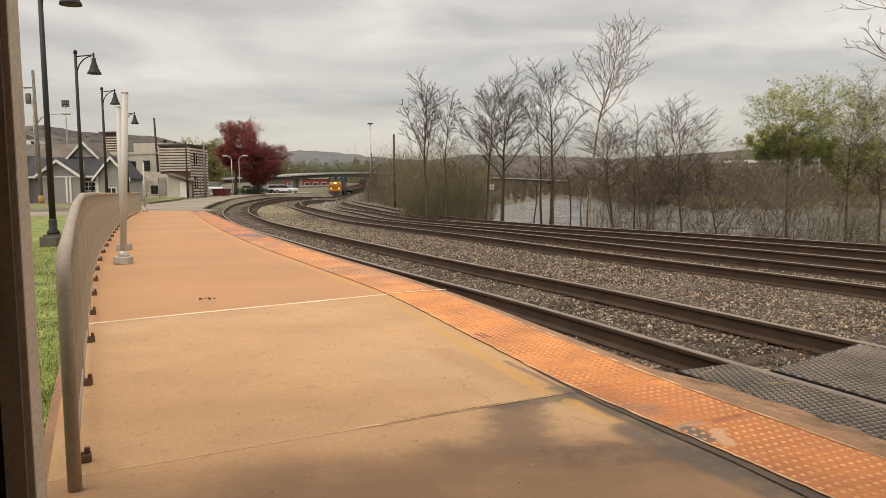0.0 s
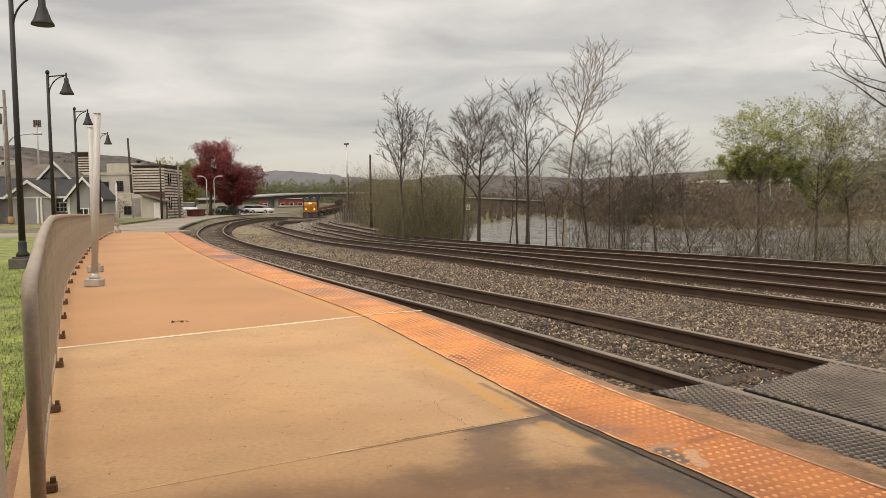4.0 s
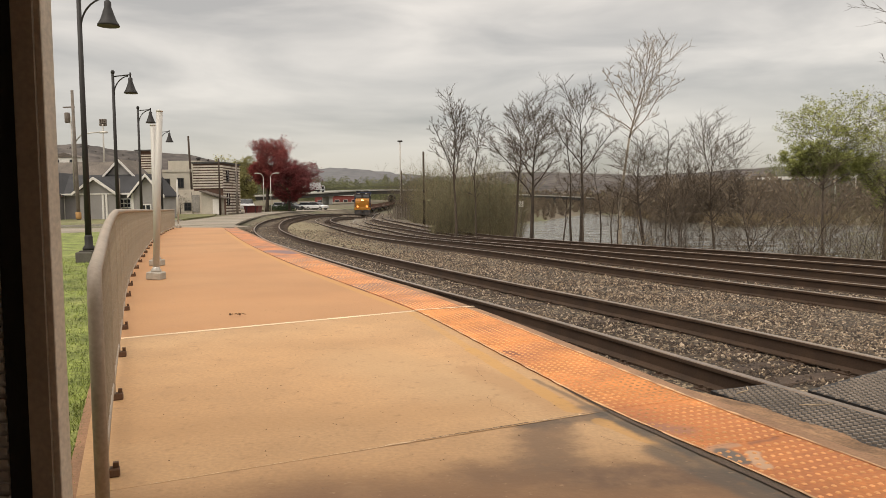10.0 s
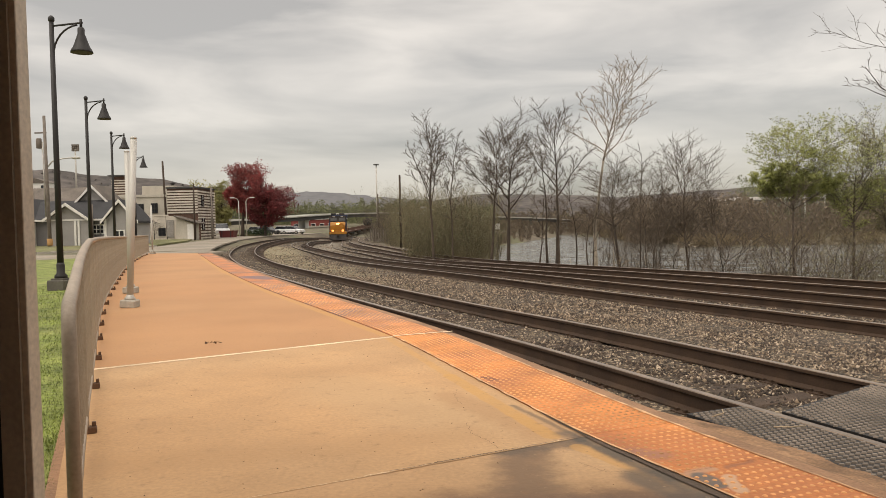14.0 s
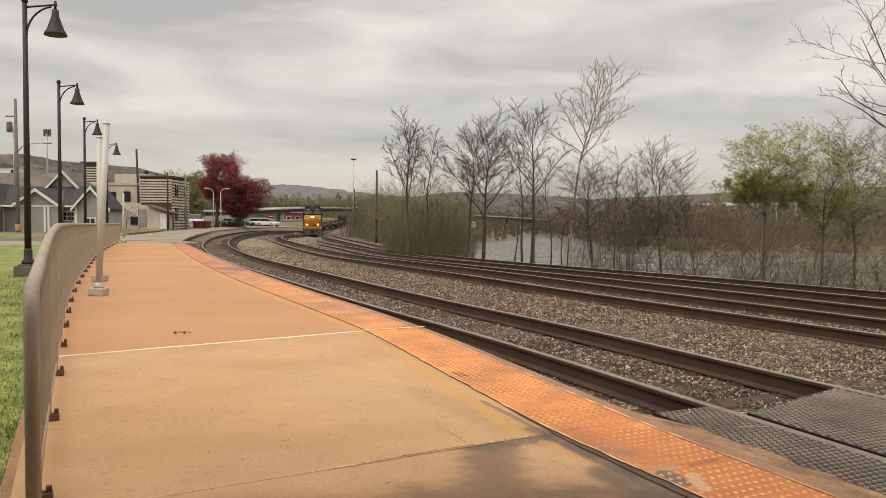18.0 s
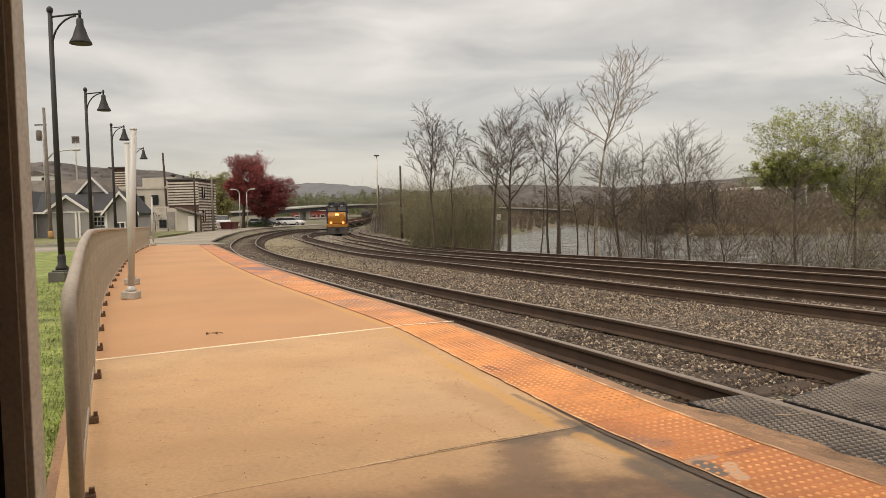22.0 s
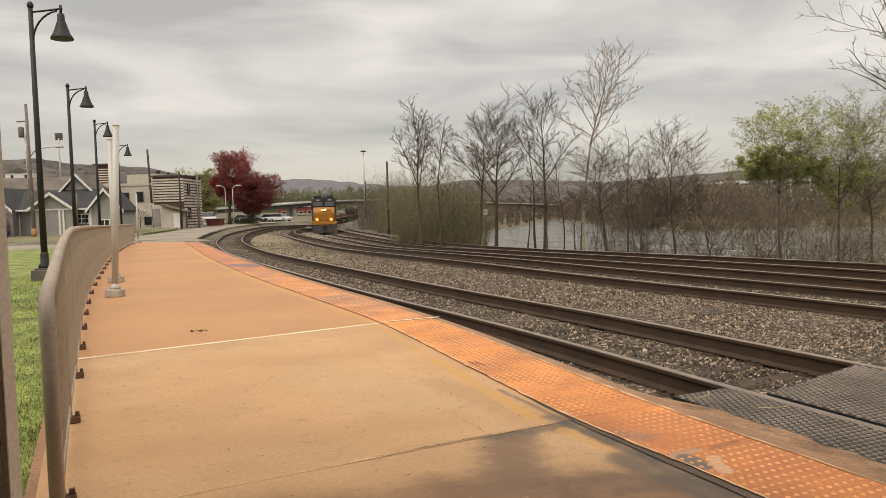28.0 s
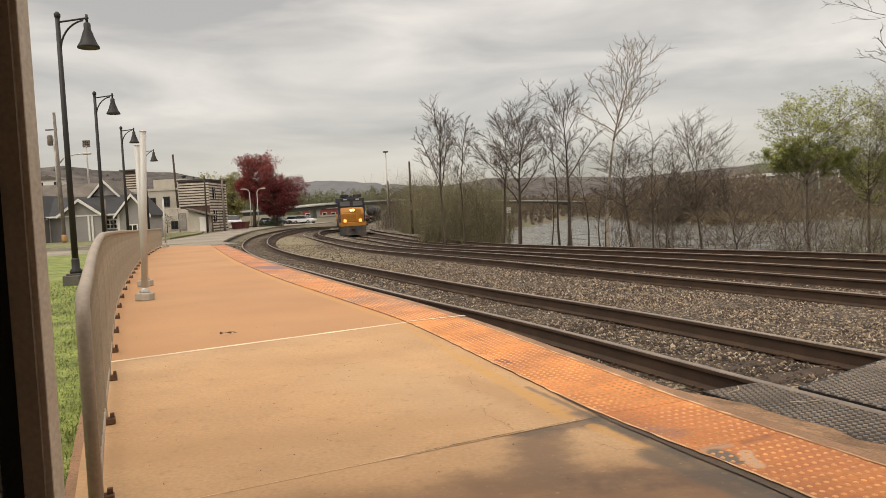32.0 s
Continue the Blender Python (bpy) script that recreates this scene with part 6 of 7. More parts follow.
def build_locomotive():
    """Front at x = 0, the body runs along +x behind it; y is across, z from the railhead."""
    L = empty("locomotive", Matrix.Identity(4), "yellow-fronted dark blue diesel locomotive with lit headlights, approaching", "locomotive")
    part("frame", add_box(bmesh.new(), 0.9, -1.5, 1.05, 21.6, 1.5, 1.55, 0.03), L, material=M_LOCO_K)
    # pilot with plough
    bm = prism([(0.15, 0.12), (0.75, 0.12), (0.75, 1.1), (0.45, 1.1)], -1.45, 1.45)
    p = part("pilot", bm, L, "grimy black snow plough", material=M_LOCO_K)
    part("coupler", add_box(bmesh.new(), -0.35, -0.16, 0.75, 0.5, 0.16, 1.05, 0.04), p, material=M_RAIL)
    for s in (-1, 1):
        st = bmesh.new()
        for k in range(4):
            add_box(st, 0.35, s * 1.5 - 0.16, 0.3 + 0.3 * k, 0.95, s * 1.5 + 0.08, 0.34 + 0.3 * k)
        part("steps", st, L, material=M_LOCO_K)
    part("front_deck", add_box(bmesh.new(), 0.4, -1.5, 1.1, 2.2, 1.5, 1.55, 0.03), L, material=M_LOCO_Y)
    # nose, widening and sloping to the windscreen
    nose = bmesh.new()
    o = [(1.05, 1.55), (0.95, 2.6), (1.25, 3.15), (2.6, 3.25), (2.6, 1.55)]
    add_prism(nose, o, -1.28, 1.28)
    bmesh.ops.bevel(nose, geom=list(nose.edges), offset=0.08, segments=2, affect="EDGES")
    n = part("nose", nose, L, "yellow painted nose", material=M_LOCO_Y)
    part("nose_door", add_box(bmesh.new(), 0.90, -0.95, 1.65, 0.97, -0.35, 3.0, 0.02), n, material=M_LOCO_Y)
    hl = part("headlight_box", add_box(bmesh.new(), 0.92, -0.28, 2.72, 1.2, 0.28, 3.08, 0.05), n, material=M_LOCO_K)
    for s in (-0.13, 0.13):
        part("headlight", add_lathe(bmesh.new(), [(0.14, 0), (0.14, 0.02), (0.06, 0.03)], 14), hl, "glowing warm headlight", pose(0.915, s, 2.9, 0, -90, 0), M_HEAD)
    for s in (-1, 1):
        d = part("ditch_light", add_lathe(bmesh.new(), [(0.19, -0.2), (0.2, 0), (0.14, 0.02)], 14), L, "lit ditch light above the pilot", pose(0.36, s * 0.85, 1.72, 0, -90, 0), M_LOCO_K)
        part("lens", add_lathe(bmesh.new(), [(0.19, 0.02), (0.19, 0.035), (0.06, 0.045)], 14), d, "glowing orange lens", material=M_DITCH)
    # cab
    cab = bmesh.new()
    sec = [(-1.52, 1.55), (1.52, 1.55), (1.52, 3.7), (1.25, 4.2), (0.5, 4.42), (-0.5, 4.42), (-1.25, 4.2), (-1.52, 3.7)]
    add_prism(cab, sec, -1.25, 1.25, Matrix.Translation((3.6, 0, 0)) @ Matrix.Rotation(math.pi / 2, 4, "Z"))
    c = part("cab", cab, L, "dark blue cab with two windscreens", material=M_LOCO_Y)
    c.data.materials.append(M_LOCO_B)
    for f in c.data.polygons:
        f.material_index = 1
    part("cab_brow", add_box(bmesh.new(), 2.31, -1.5, 3.28, 2.36, 1.5, 4.24, 0.02), c, "near-black panel round the windscreens", material=M_LOCO_K)
    for s in (-1, 1):
        wf = part("windscreen_frame", add_box(bmesh.new(), 2.30, min(s * 0.12, s * 1.32), 3.32, 2.345, max(s * 0.12, s * 1.32), 3.98, 0.02), c, material=M_LOCO_K)
        part("windscreen", add_box(bmesh.new(), 2.285, min(s * 0.18, s * 1.26), 3.4, 2.30, max(s * 0.18, s * 1.26), 3.92), wf, material=M_WINDSCREEN)
        part("side_window", add_box(bmesh.new(), 3.0, s * 1.53 - 0.02, 3.05, 4.3, s * 1.53 + 0.02, 3.65), c, material=M_DARKGLASS)
        part("number_board", add_box(bmesh.new(), 2.29, s * 0.7 - 0.2, 4.08, 2.32, s * 0.7 + 0.2, 4.2), c, material=M_GALV)
    for s in (-1, 1):
        part("roof_unit", add_box(bmesh.new(), 2.7, s * 0.72 - 0.45, 4.36, 4.2, s * 0.72 + 0.45, 4.72, 0.06), L, "dark box on the cab roof", material=M_LOCO_K)
    part("horn", add_box(bmesh.new(), 3.4, -0.12, 4.42, 3.9, 0.12, 4.6, 0.03), L, material=M_LOCO_K)
    # hood and radiator
    part("hood", add_box(bmesh.new(), 4.85, -1.05, 1.55, 17.6, 1.05, 4.25, 0.12), L, "dark blue engine hood", material=M_LOCO_B)
    part("radiator", add_prism(bmesh.new(), [(-1.1, 1.55), (1.1, 1.55), (1.1, 3.9), (1.55, 4.15), (1.55, 4.65), (-1.55, 4.65), (-1.55, 4.15), (-1.1, 3.9)], -1.9, 1.9, Matrix.Translation((19.5, 0, 0)) @ Matrix.Rotation(math.pi / 2, 4, "Z")), L, "flared radiator wings", material=M_LOCO_B)
    part("exhaust", add_box(bmesh.new(), 9, -0.4, 4.25, 11, 0.4, 4.6, 0.05), L, material=M_LOCO_K)
    part("fuel_tank", add_box(bmesh.new(), 8.2, -1.45, 0.3, 13.8, 1.45, 1.05, 0.15), L, material=M_LOCO_K)
    for s in (-1, 1):
        for z in (2.0, 2.55):
            part("handrail", tube([(4.9, s * 1.5, z), (21.4, s * 1.5, z)], 0.022, 5), L, material=M_LOCO_Y)
        part("front_handrail", tube([(0.5, s * 1.42, 1.3), (0.5, s * 1.42, 2.45), (0.55, s * 0.5, 2.5)], 0.022, 5), L, material=M_LOCO_Y)
        for x in np.arange(5, 21.5, 1.8):
            part("stanchion", tube([(x, s * 1.5, 1.5), (x, s * 1.5, 2.55)], 0.02, 5), L, material=M_LOCO_Y)
    truck(L, 4.4, 3)
    truck(L, 17.4, 3)
    return L


def build_flat_car():
    F = empty("flat_wagon", Matrix.Identity(4), "low rusty flat wagon coupled behind the locomotive", "wagon", "wagons of the train")
    part("deck", add_box(bmesh.new(), 0.4, -1.45, 0.95, 18.8, 1.45, 1.25, 0.03), F, material=M_RUSTCAR)
    for s in (-1, 1):
        part("side_sill", prism([(0.6, 0.95), (5, 0.75), (14, 0.75), (18.6, 0.95)], s * 1.42 - 0.05, s * 1.42 + 0.05), F, material=M_LOCO_K)
        for x in np.arange(1.0, 18.5, 1.45):
            part("stake_pocket", box(x - 0.06, s * 1.48 - 0.05, 0.9, x + 0.06, s * 1.48 + 0.05, 1.3), F, material=M_RUSTCAR)
    part("end_bulkhead", add_box(bmesh.new(), 0.5, -1.4, 1.25, 0.62, 1.4, 1.75), F, material=M_RUSTCAR)
    part("coupler", add_box(bmesh.new(), -0.1, -0.15, 0.75, 19.3, 0.15, 1.0), F, material=M_RAIL)
    truck(F, 2.4, 2, 0.42)
    truck(F, 16.8, 2, 0.42)
    return F


def build_tank_car():
    T = empty("tank_wagon", Matrix.Identity(4), "grimy black tank wagon behind the flat wagons", "wagon", "wagons of the train")
    part("tank", tube([(0.9, 0, 2.55), (1.05, 0, 2.55), (1.4, 0, 2.55), (14.6, 0, 2.55), (14.95, 0, 2.55), (15.1, 0, 2.55)], [0.5, 1.1, 1.45, 1.45, 1.1, 0.5], 22), T, material=M_TANK)
    part("frame", add_box(bmesh.new(), 0.3, -1.2, 0.85, 15.7, 1.2, 1.1, 0.03), T, material=M_LOCO_K)
    part("dome", add_lathe(bmesh.new(), [(0.5, 3.9), (0.5, 4.08), (0.3, 4.15)], 14, (8, 0, 0)), T, material=M_TANK)
    part("ladder", box(7.6, -1.55, 1.1, 8.4, -1.5, 3.6), T, material=M_LOCO_K)
    for s in (-1, 1):
        part("end_rail", tube([(0.45, s * 1.3, 1.0), (0.45, s * 1.3, 2.0), (0.45, 0, 2.0)], 0.03, 5), T, material=M_LOCO_K)
    part("coupler", add_box(bmesh.new(), -0.1, -0.15, 0.75, 16.1, 0.15, 1.0), T, material=M_RAIL)
    truck(T, 2.2, 2, 0.42)
    truck(T, 13.8, 2, 0.42)
    return T


def train_pose(front_y, length, i=2):
    """Pose of a vehicle on track i whose front stands at front_y and whose back lies length further along."""
    a = Vector((TRACK_X[i](front_y), front_y, TRACK_Z[i](front_y)))
    y = front_y + length
    for _ in range(4):
        b = Vector((TRACK_X[i](y), y, TRACK_Z[i](y)))
        y += length - (b - a).length
    b = Vector((TRACK_X[i](y), y, TRACK_Z[i](y)))
    d = (b - a).normalized()
    n = Vector((0, 0, 1)).cross(d).normalized()
    m = Matrix((d, n, d.cross(n))).transposed().to_4x4()
    m.translation = a
    return m, y


FRONT = spline([(-2, 170), (0, 165), (6, 149.5), (10, 139), (14, 128), (19, 114), (23, 104), (28, 91.5), (32, 83.2), (34, 79)])


# ---- doorway beside the camera ----
def build_doorway():
    d = empty("door_frame", Matrix.Identity(4), "bronze-painted metal door frame at the station doorway", "door frame", kind="structure")
    y, x = 2.0, -1.215
    part("jamb", add_box(bmesh.new(), x - 0.085, y, -0.3, x - 0.02, y + 0.06, 3.6, 0.003), d, material=M_DOORBROWN)
    # side face of the same frame, its light painted in as a paler strip
    part("jamb_edge", add_box(bmesh.new(), x - 0.0205, y + 0.003, -0.3, x, y + 0.06, 3.6, 0.002), d, "side face of the frame, painted paler as if lit", material=M_DOORPALE)
    part("gasket", add_box(bmesh.new(), x - 0.16, y + 0.02, -0.3, x - 0.085, y + 0.06, 3.6, 0.003), d, "black rubber gasket", material=M_GASKET)
    pan = part("side_panel", add_box(bmesh.new(), -2.75, y + 0.03, -0.3, x - 0.16, y + 0.09, 3.6, 0.002), d, "grey ribbed side panel", material=M_BLIND)
    ribs = bmesh.new()
    for k in range(110):
        add_prism(ribs, [(-2.75, 0.0), (x - 0.163, 0.0), (x - 0.163, 0.02), (-2.75, 0.02)], y + 0.018, y + 0.03, Matrix.Translation((0, 0, -0.28 + k * 0.035)))
    part("ribs", ribs, pan, material=M_BLIND)["kind"] = "stuff"
    lt = part("latch", add_box(bmesh.new(), x - 0.002, y + 0.02, 0.02, x + 0.055, y + 0.06, 0.11, 0.006), d, "dark steel latch plate", material=M_BLACK)
    part("latch_bolt", tube([(x + 0.015, y + 0.012, 0.05), (x + 0.03, y + 0.0, 0.075), (x + 0.045, y + 0.012, 0.05)], 0.005, 6), lt, "bright bolt", material=M_GALV)
    # the station building around and behind the camera
    for name, c in (("wall_side", (-2.9, -3.0, -0.3, -2.75, 2.1, 3.6)), ("wall_back", (-2.9, -3.15, -0.3, 3.0, -3.0, 3.6)), ("wall_end", (2.85, -3.0, -0.3, 3.0, -0.6, 3.6))):
        thing(name, box(*c), "plain tan station wall behind the doorway", "wall", kind="structure", material=M_WALL)
    thing("ceiling", box(-2.9, -3.15, 3.6, 3.0, 2.1, 3.75), "plain tan station ceiling", "ceiling", kind="structure", material=M_WALL)
    thing("floor", box(-2.75, -3.0, -0.3, 2.85, 1.9, -0.006), "plain concrete station floor", "floor", kind="structure", material=M_COPING)


# ---- the town side: lawn, road, houses ----
LAWN_FAR = spline([(-60, 30), (-30, 33), (-22, 35), (-18, 38.5), (-15, 43), (-10, 47)])


def build_lawn():
    ys = list(np.arange(-10, 40, 1.0))
    verts, faces, n = [], [], 30
    for y in ys:
        a = PLAT_LEFT(y) - 0.19
        for k in range(n + 1):
            x = a - (k / n) ** 1.5 * 45
            yy = min(y, LAWN_FAR(x))
            verts.append((min(x, PLAT_LEFT(yy) - 0.19), yy, -0.055 + 0.012 * noise.noise(Vector((x, yy, 0)))))
    for j in range(len(ys) - 1):
        for k in range(n):
            i = j * (n + 1) + k
            faces.append((i, i + n + 1, i + n + 2, i + 1))
    thing("lawn", mesh_of("lawn", verts, faces, M_GRASS, True), "mown spring lawn beside the platform", "lawn", kind="structure")
    rng = random.Random(21)
    vs, fs = [], []
    for _ in range(60000):
        y = 1.6 + 17 * rng.random() ** 1.9
        x = PLAT_LEFT(y) - 0.17 - rng.random() ** 1.4 * (1.2 + 0.42 * y)
        h, r, a = rng.uniform(0.015, 0.042), rng.uniform(0.0016, 0.0034) * (1 + y * 0.08), rng.uniform(0, 3.14)
        dx, dy = rng.gauss(0, 0.02), rng.gauss(0, 0.02)
        k = len(vs)
        vs += [(x - r * math.cos(a), y - r * math.sin(a), -0.06), (x + r * math.cos(a), y + r * math.sin(a), -0.06), (x + dx, y + dy, -0.055 + h)]
        fs.append((k, k + 1, k + 2))
    thing("grass", mesh_of("grass", vs, fs, M_BLADE), "short green grass blades of the lawn", "grass", kind="stuff")


def flat(name, outline, z, material, label, category, thick=0.12):
    bm = bmesh.new()
    top = [bm.verts.new((x, y, z(x, y) if callable(z) else z)) for x, y in outline]
    low = [bm.verts.new((v.co.x, v.co.y, v.co.z - thick)) for v in top]
    bm.faces.new(top)
    bm.faces.new(list(reversed(low)))
    for i in range(len(top)):
        j = (i + 1) % len(top)
        bm.faces.new((top[i], low[i], low[j], top[j]))
    bmesh.ops.recalc_face_normals(bm, faces=bm.faces)
    bmesh.ops.triangulate(bm, faces=bm.faces)
    return thing(name, bm, label, category, kind="structure", material=material)


def build_roads():
    right = [(-13.2, 43.4), (-15.4, 47), (-17.2, 54), (-19.0, 62), (-21.2, 74), (-23.4, 95), (-25.2, 125), (-27, 165)]
    left = [(-60, 165), (-36, 120), (-33.5, 96), (-25.6, 82), (-24.2, 70), (-22.8, 58), (-22.6, 50), (-26, 45.5), (-34, 43), (-70, 41)]
    near = [(-70, 31.2), (-30, 34), (-22, 36), (-18, 39.6), (-15.5, 42.5)]
    zs = lambda x, y: float(np.interp(y, [30, 45, 60, 90, 105, 138, 165], [-0.09, -0.08, 0.03, 0.29, 0.2, -0.06, -0.1]))
    flat("road", right + left + near, zs, M_ROAD, "pale worn asphalt road beyond the platform", "road")
    flat("verge", [(-23.4, 52), (-23.4, 58), (-25, 70), (-27, 77), (-33, 78), (-34, 62), (-60, 58), (-60, 48), (-34, 46.2), (-26.5, 48)], lambda x, y: zs(x, y) + 0.10, M_VERGE, "dull grass verge before the houses", "lawn")
    flat("pavement", [(-60, 58.2), (-34, 62.2), (-33.5, 78.2), (-27, 77.4), (-26.6, 79.2), (-60, 79.2), (-60, 58.2)][:-1], lambda x, y: zs(x, y) + 0.08, M_KERB, "pale concrete footway along the buildings", "pavement")
    ks = [(-70, 41.2), (-34, 43.2), (-26, 45.8), (-22.9, 50.2), (-23.1, 58)]
    bm = bmesh.new()
    for (x0, y0), (x1, y1) in zip(ks, ks[1:]):
        d = Vector((x1 - x0, y1 - y0, 0))
        m = Matrix.Translation((x0, y0, zs(x0, y0))) @ Matrix.Rotation(math.atan2(d.y, d.x), 4, "Z")
        add_box(bm, 0, 0, -0.1, d.length, 0.3, 0.14, m=m)
    thing("kerb", bm, "pale concrete kerb of the road", "kerb", kind="structure", material=M_KERB)
    # grassy island with a car park behind
    flat("verge", [(-29, 97), (-24.2, 97), (-25.2, 104), (-30, 104)], 0.42, M_VERGE, "small grass mound under the maroon trees", "lawn", 0.5)


def window(parent, x0, z0, x1, z1, y, bars=(1, 1), frame=M_TRIM):
    w = part("window", box(x0 - 0.09, y - 0.05, z0 - 0.09, x1 + 0.09, y, z1 + 0.09), parent, "white framed window", material=frame)
    part("pane", box(x0, y - 0.06, z0, x1, y - 0.05, z1), w, material=M_DARKGLASS)
    mid = (x0 + x1) / 2
    for k in range(bars[0]):
        x = x0 + (x1 - x0) * (k + 1) / (bars[0] + 1)
        part("glazing_bar", box(x - 0.03, y - 0.07, z0, x + 0.03, y - 0.06, z1), w, material=frame)
    for k in range(bars[1]):
        z = z0 + (z1 - z0) * (k + 1) / (bars[1] + 1)
        part("glazing_bar", box(x0, y - 0.071, z - 0.025, x1, y - 0.061, z + 0.025), w, material=frame)
    return w


def gable(parent, x0, x1, z0, z1, apex, y0, y1, wall, roof, over=0.3, trim=True):
    """A gabled block whose gable faces the platform; roof slopes down to both sides."""
    xm = (x0 + x1) / 2
    part("gable_wall", prism([(x0, z0), (x1, z0), (x1, z1), (xm, apex), (x0, z1)], y0, y1), parent, material=wall)
    s = (apex - z1) / (xm - x0)
    for sx in (-1, 1):
        e = xm + sx * (xm - x0 + over)
        ze = z1 - s * over
        part("roof", prism([(xm, apex + 0.02), (e, ze + 0.02), (e, ze + 0.16), (xm, apex + 0.18)] if sx > 0 else [(xm, apex + 0.18), (e, ze + 0.16), (e, ze + 0.02), (xm, apex + 0.02)], y0 - 0.35, y1 + 0.1), parent, material=roof)
        if trim:
            part("barge_board", prism([(xm, apex - 0.06), (e, ze - 0.06), (e, ze + 0.17), (xm, apex + 0.19)] if sx > 0 else [(xm, apex + 0.19), (e, ze + 0.17), (e, ze - 0.06), (xm, apex - 0.06)], y0 - 0.42, y0 - 0.35), parent, material=M_TRIM)


def boards(parent, x0, x1, z0, z1, y, step, material, gap=0.015):
    k = z0
    while k < z1 - 0.03:
        part("board", box(x0, y - 0.03, k, x1, y, min(k + step - gap, z1)), parent, material=material)
        k += step


def build_house():
    h = empty("grey_house", pose(0, 0, 0.06), "grey sided house with white trim and charcoal gabled roofs", "house")
    part("wall", box(-37, 62.0, -0.2, -28.4, 64, 2.25), h, material=M_SIDING)
    boards(h, -35.9, -30.9, 0.1, 2.1, 62.0, 0.2, M_SIDING)
    # main roof, ridge along x
    part("roof", prism([(-37.2, 2.1), (-28.2, 2.1), (-28.2, 2.2), (-37.2, 2.2)], 61.6, 61.7), h, "white eaves board", material=M_TRIM)
    bm = bmesh.new()
    vs = [bm.verts.new(v) for v in ((-37.2, 61.6, 2.2), (-27.6, 61.6, 2.2), (-28.6, 66, 3.95), (-37.2, 66, 3.95), (-37.2, 70.4, 2.2), (-29.6, 70.4, 2.2))]
    for f in ((0, 1, 2, 3), (3, 2, 5, 4), (0, 3, 4), (1, 5, 2), (0, 4, 5, 1)):
        bm.faces.new([vs[k] for k in f])
    part("roof", bm, h, "charcoal shingle main roof", material=M_SHINGLE)
    gable(h, -33.35, -29.85, 0, 2.2, 3.4, 61.2, 62.0, M_SIDING_L, M_SHINGLE, 0.15)
    gable(h, -28.4, -25.8, -0.2, 2.1, 3.6, 60.9, 63.5, M_SIDING_L, M_SHINGLE, 0.25)
    gable(h, -38.5, -34.75, -0.2, 2.2, 3.95, 61.0, 69, M_SIDING, M_SHINGLE, 0.2)
    gable(h, -33.05, -30.5, 3.2, 3.85, 5.15, 66, 69, M_SIDING_L, M_SHINGLE_B, 0.2)
    # raised brown roof behind
    bm = bmesh.new()
    vs = [bm.verts.new(v) for v in ((-46, 66.4, 3.3), (-31.0, 66.4, 3.3), (-32.4, 70, 5.35), (-46, 70, 5.35), (-46, 73.6, 3.3), (-33.0, 73.6, 3.3))]
    for f in ((0, 1, 2, 3), (3, 2, 5, 4), (0, 3, 4), (1, 5, 2), (0, 4, 5, 1)):
        bm.faces.new([vs[k] for k in f])
    part("roof", bm, h, "brown shingle rear roof", material=M_SHINGLE_B)
    part("rear_wall", box(-45.5, 66.6, 0, -33.2, 73.2, 3.32), h, material=M_SIDING)
    for x in (-31.0, -30.7):
        part("porch_post", box(x - 0.08, 61.1, -0.1, x + 0.08, 61.26, 2.2), h, material=M_TRIM)
    part("front_door", box(-30.6, 61.93, 0.05, -29.9, 61.99, 2.0), h, "dark front door", material=M_DARKGLASS)
    part("corner_board", box(-28.5, 60.86, -0.1, -28.3, 60.9, 2.2), h, material=M_TRIM)
    part("corner_board", box(-34.85, 61.9, -0.1, -34.7, 61.97, 2.2), h, material=M_TRIM)
    part("frieze", box(-35.0, 61.14, 2.12, -28.5, 61.2, 2.24), h, material=M_TRIM)
    window(h, -33.4, 0.75, -32.9, 1.7, 61.96, (0, 1))
    window(h, -32.75, 0.75, -32.25, 1.7, 61.96, (0, 1))
    window(h, -29.85, 1.05, -29.35, 1.7, 61.96)
    window(h, -29.25, 1.05, -28.8, 1.7, 61.96)
    window(h, -27.6, 0.75, -26.9, 1.2, 60.88, (1, 0))
    b = boards
    b(h, -28.2, -25.9, 0.1, 2.15, 60.9, 0.22, M_SIDING_L)
    part("porch_wall", box(-30.0, 61.4, -0.1, -28.5, 61.5, 0.6), h, "pale stone-clad porch wall", material=M_BANDS)
    part("banner", box(-35.5, 60.6, 0.2, -35.0, 60.95, 1.2), h, "blue painted barrel stand", material=M_BLUE)
    # small bare shrub with pinkish buds before the house
    t = tree("budding_shrub", "small ornamental shrub in pale pink bud", 81, pose(-33.2, 57.5, 0.1), M_BARK, leaf=(M_PINK, 2, 0.1, 0.05), height=2.2, width=0.95, start=0.3, n=9, sub=5, twigs=4, base_r=0.05)
    for x, y, s in ((-33.4, 78.2, 82), (-31.2, 77.9, 83)):
        tree("bare_shrub", "small bare ornamental tree before the cream wall", s, pose(x, y, 0.2), M_BARK_DARK, "small bare trees before the cream wall", twig=M_TWIG, height=2.4, width=0.9, start=0.3, n=9, sub=5, twigs=4, base_r=0.06)


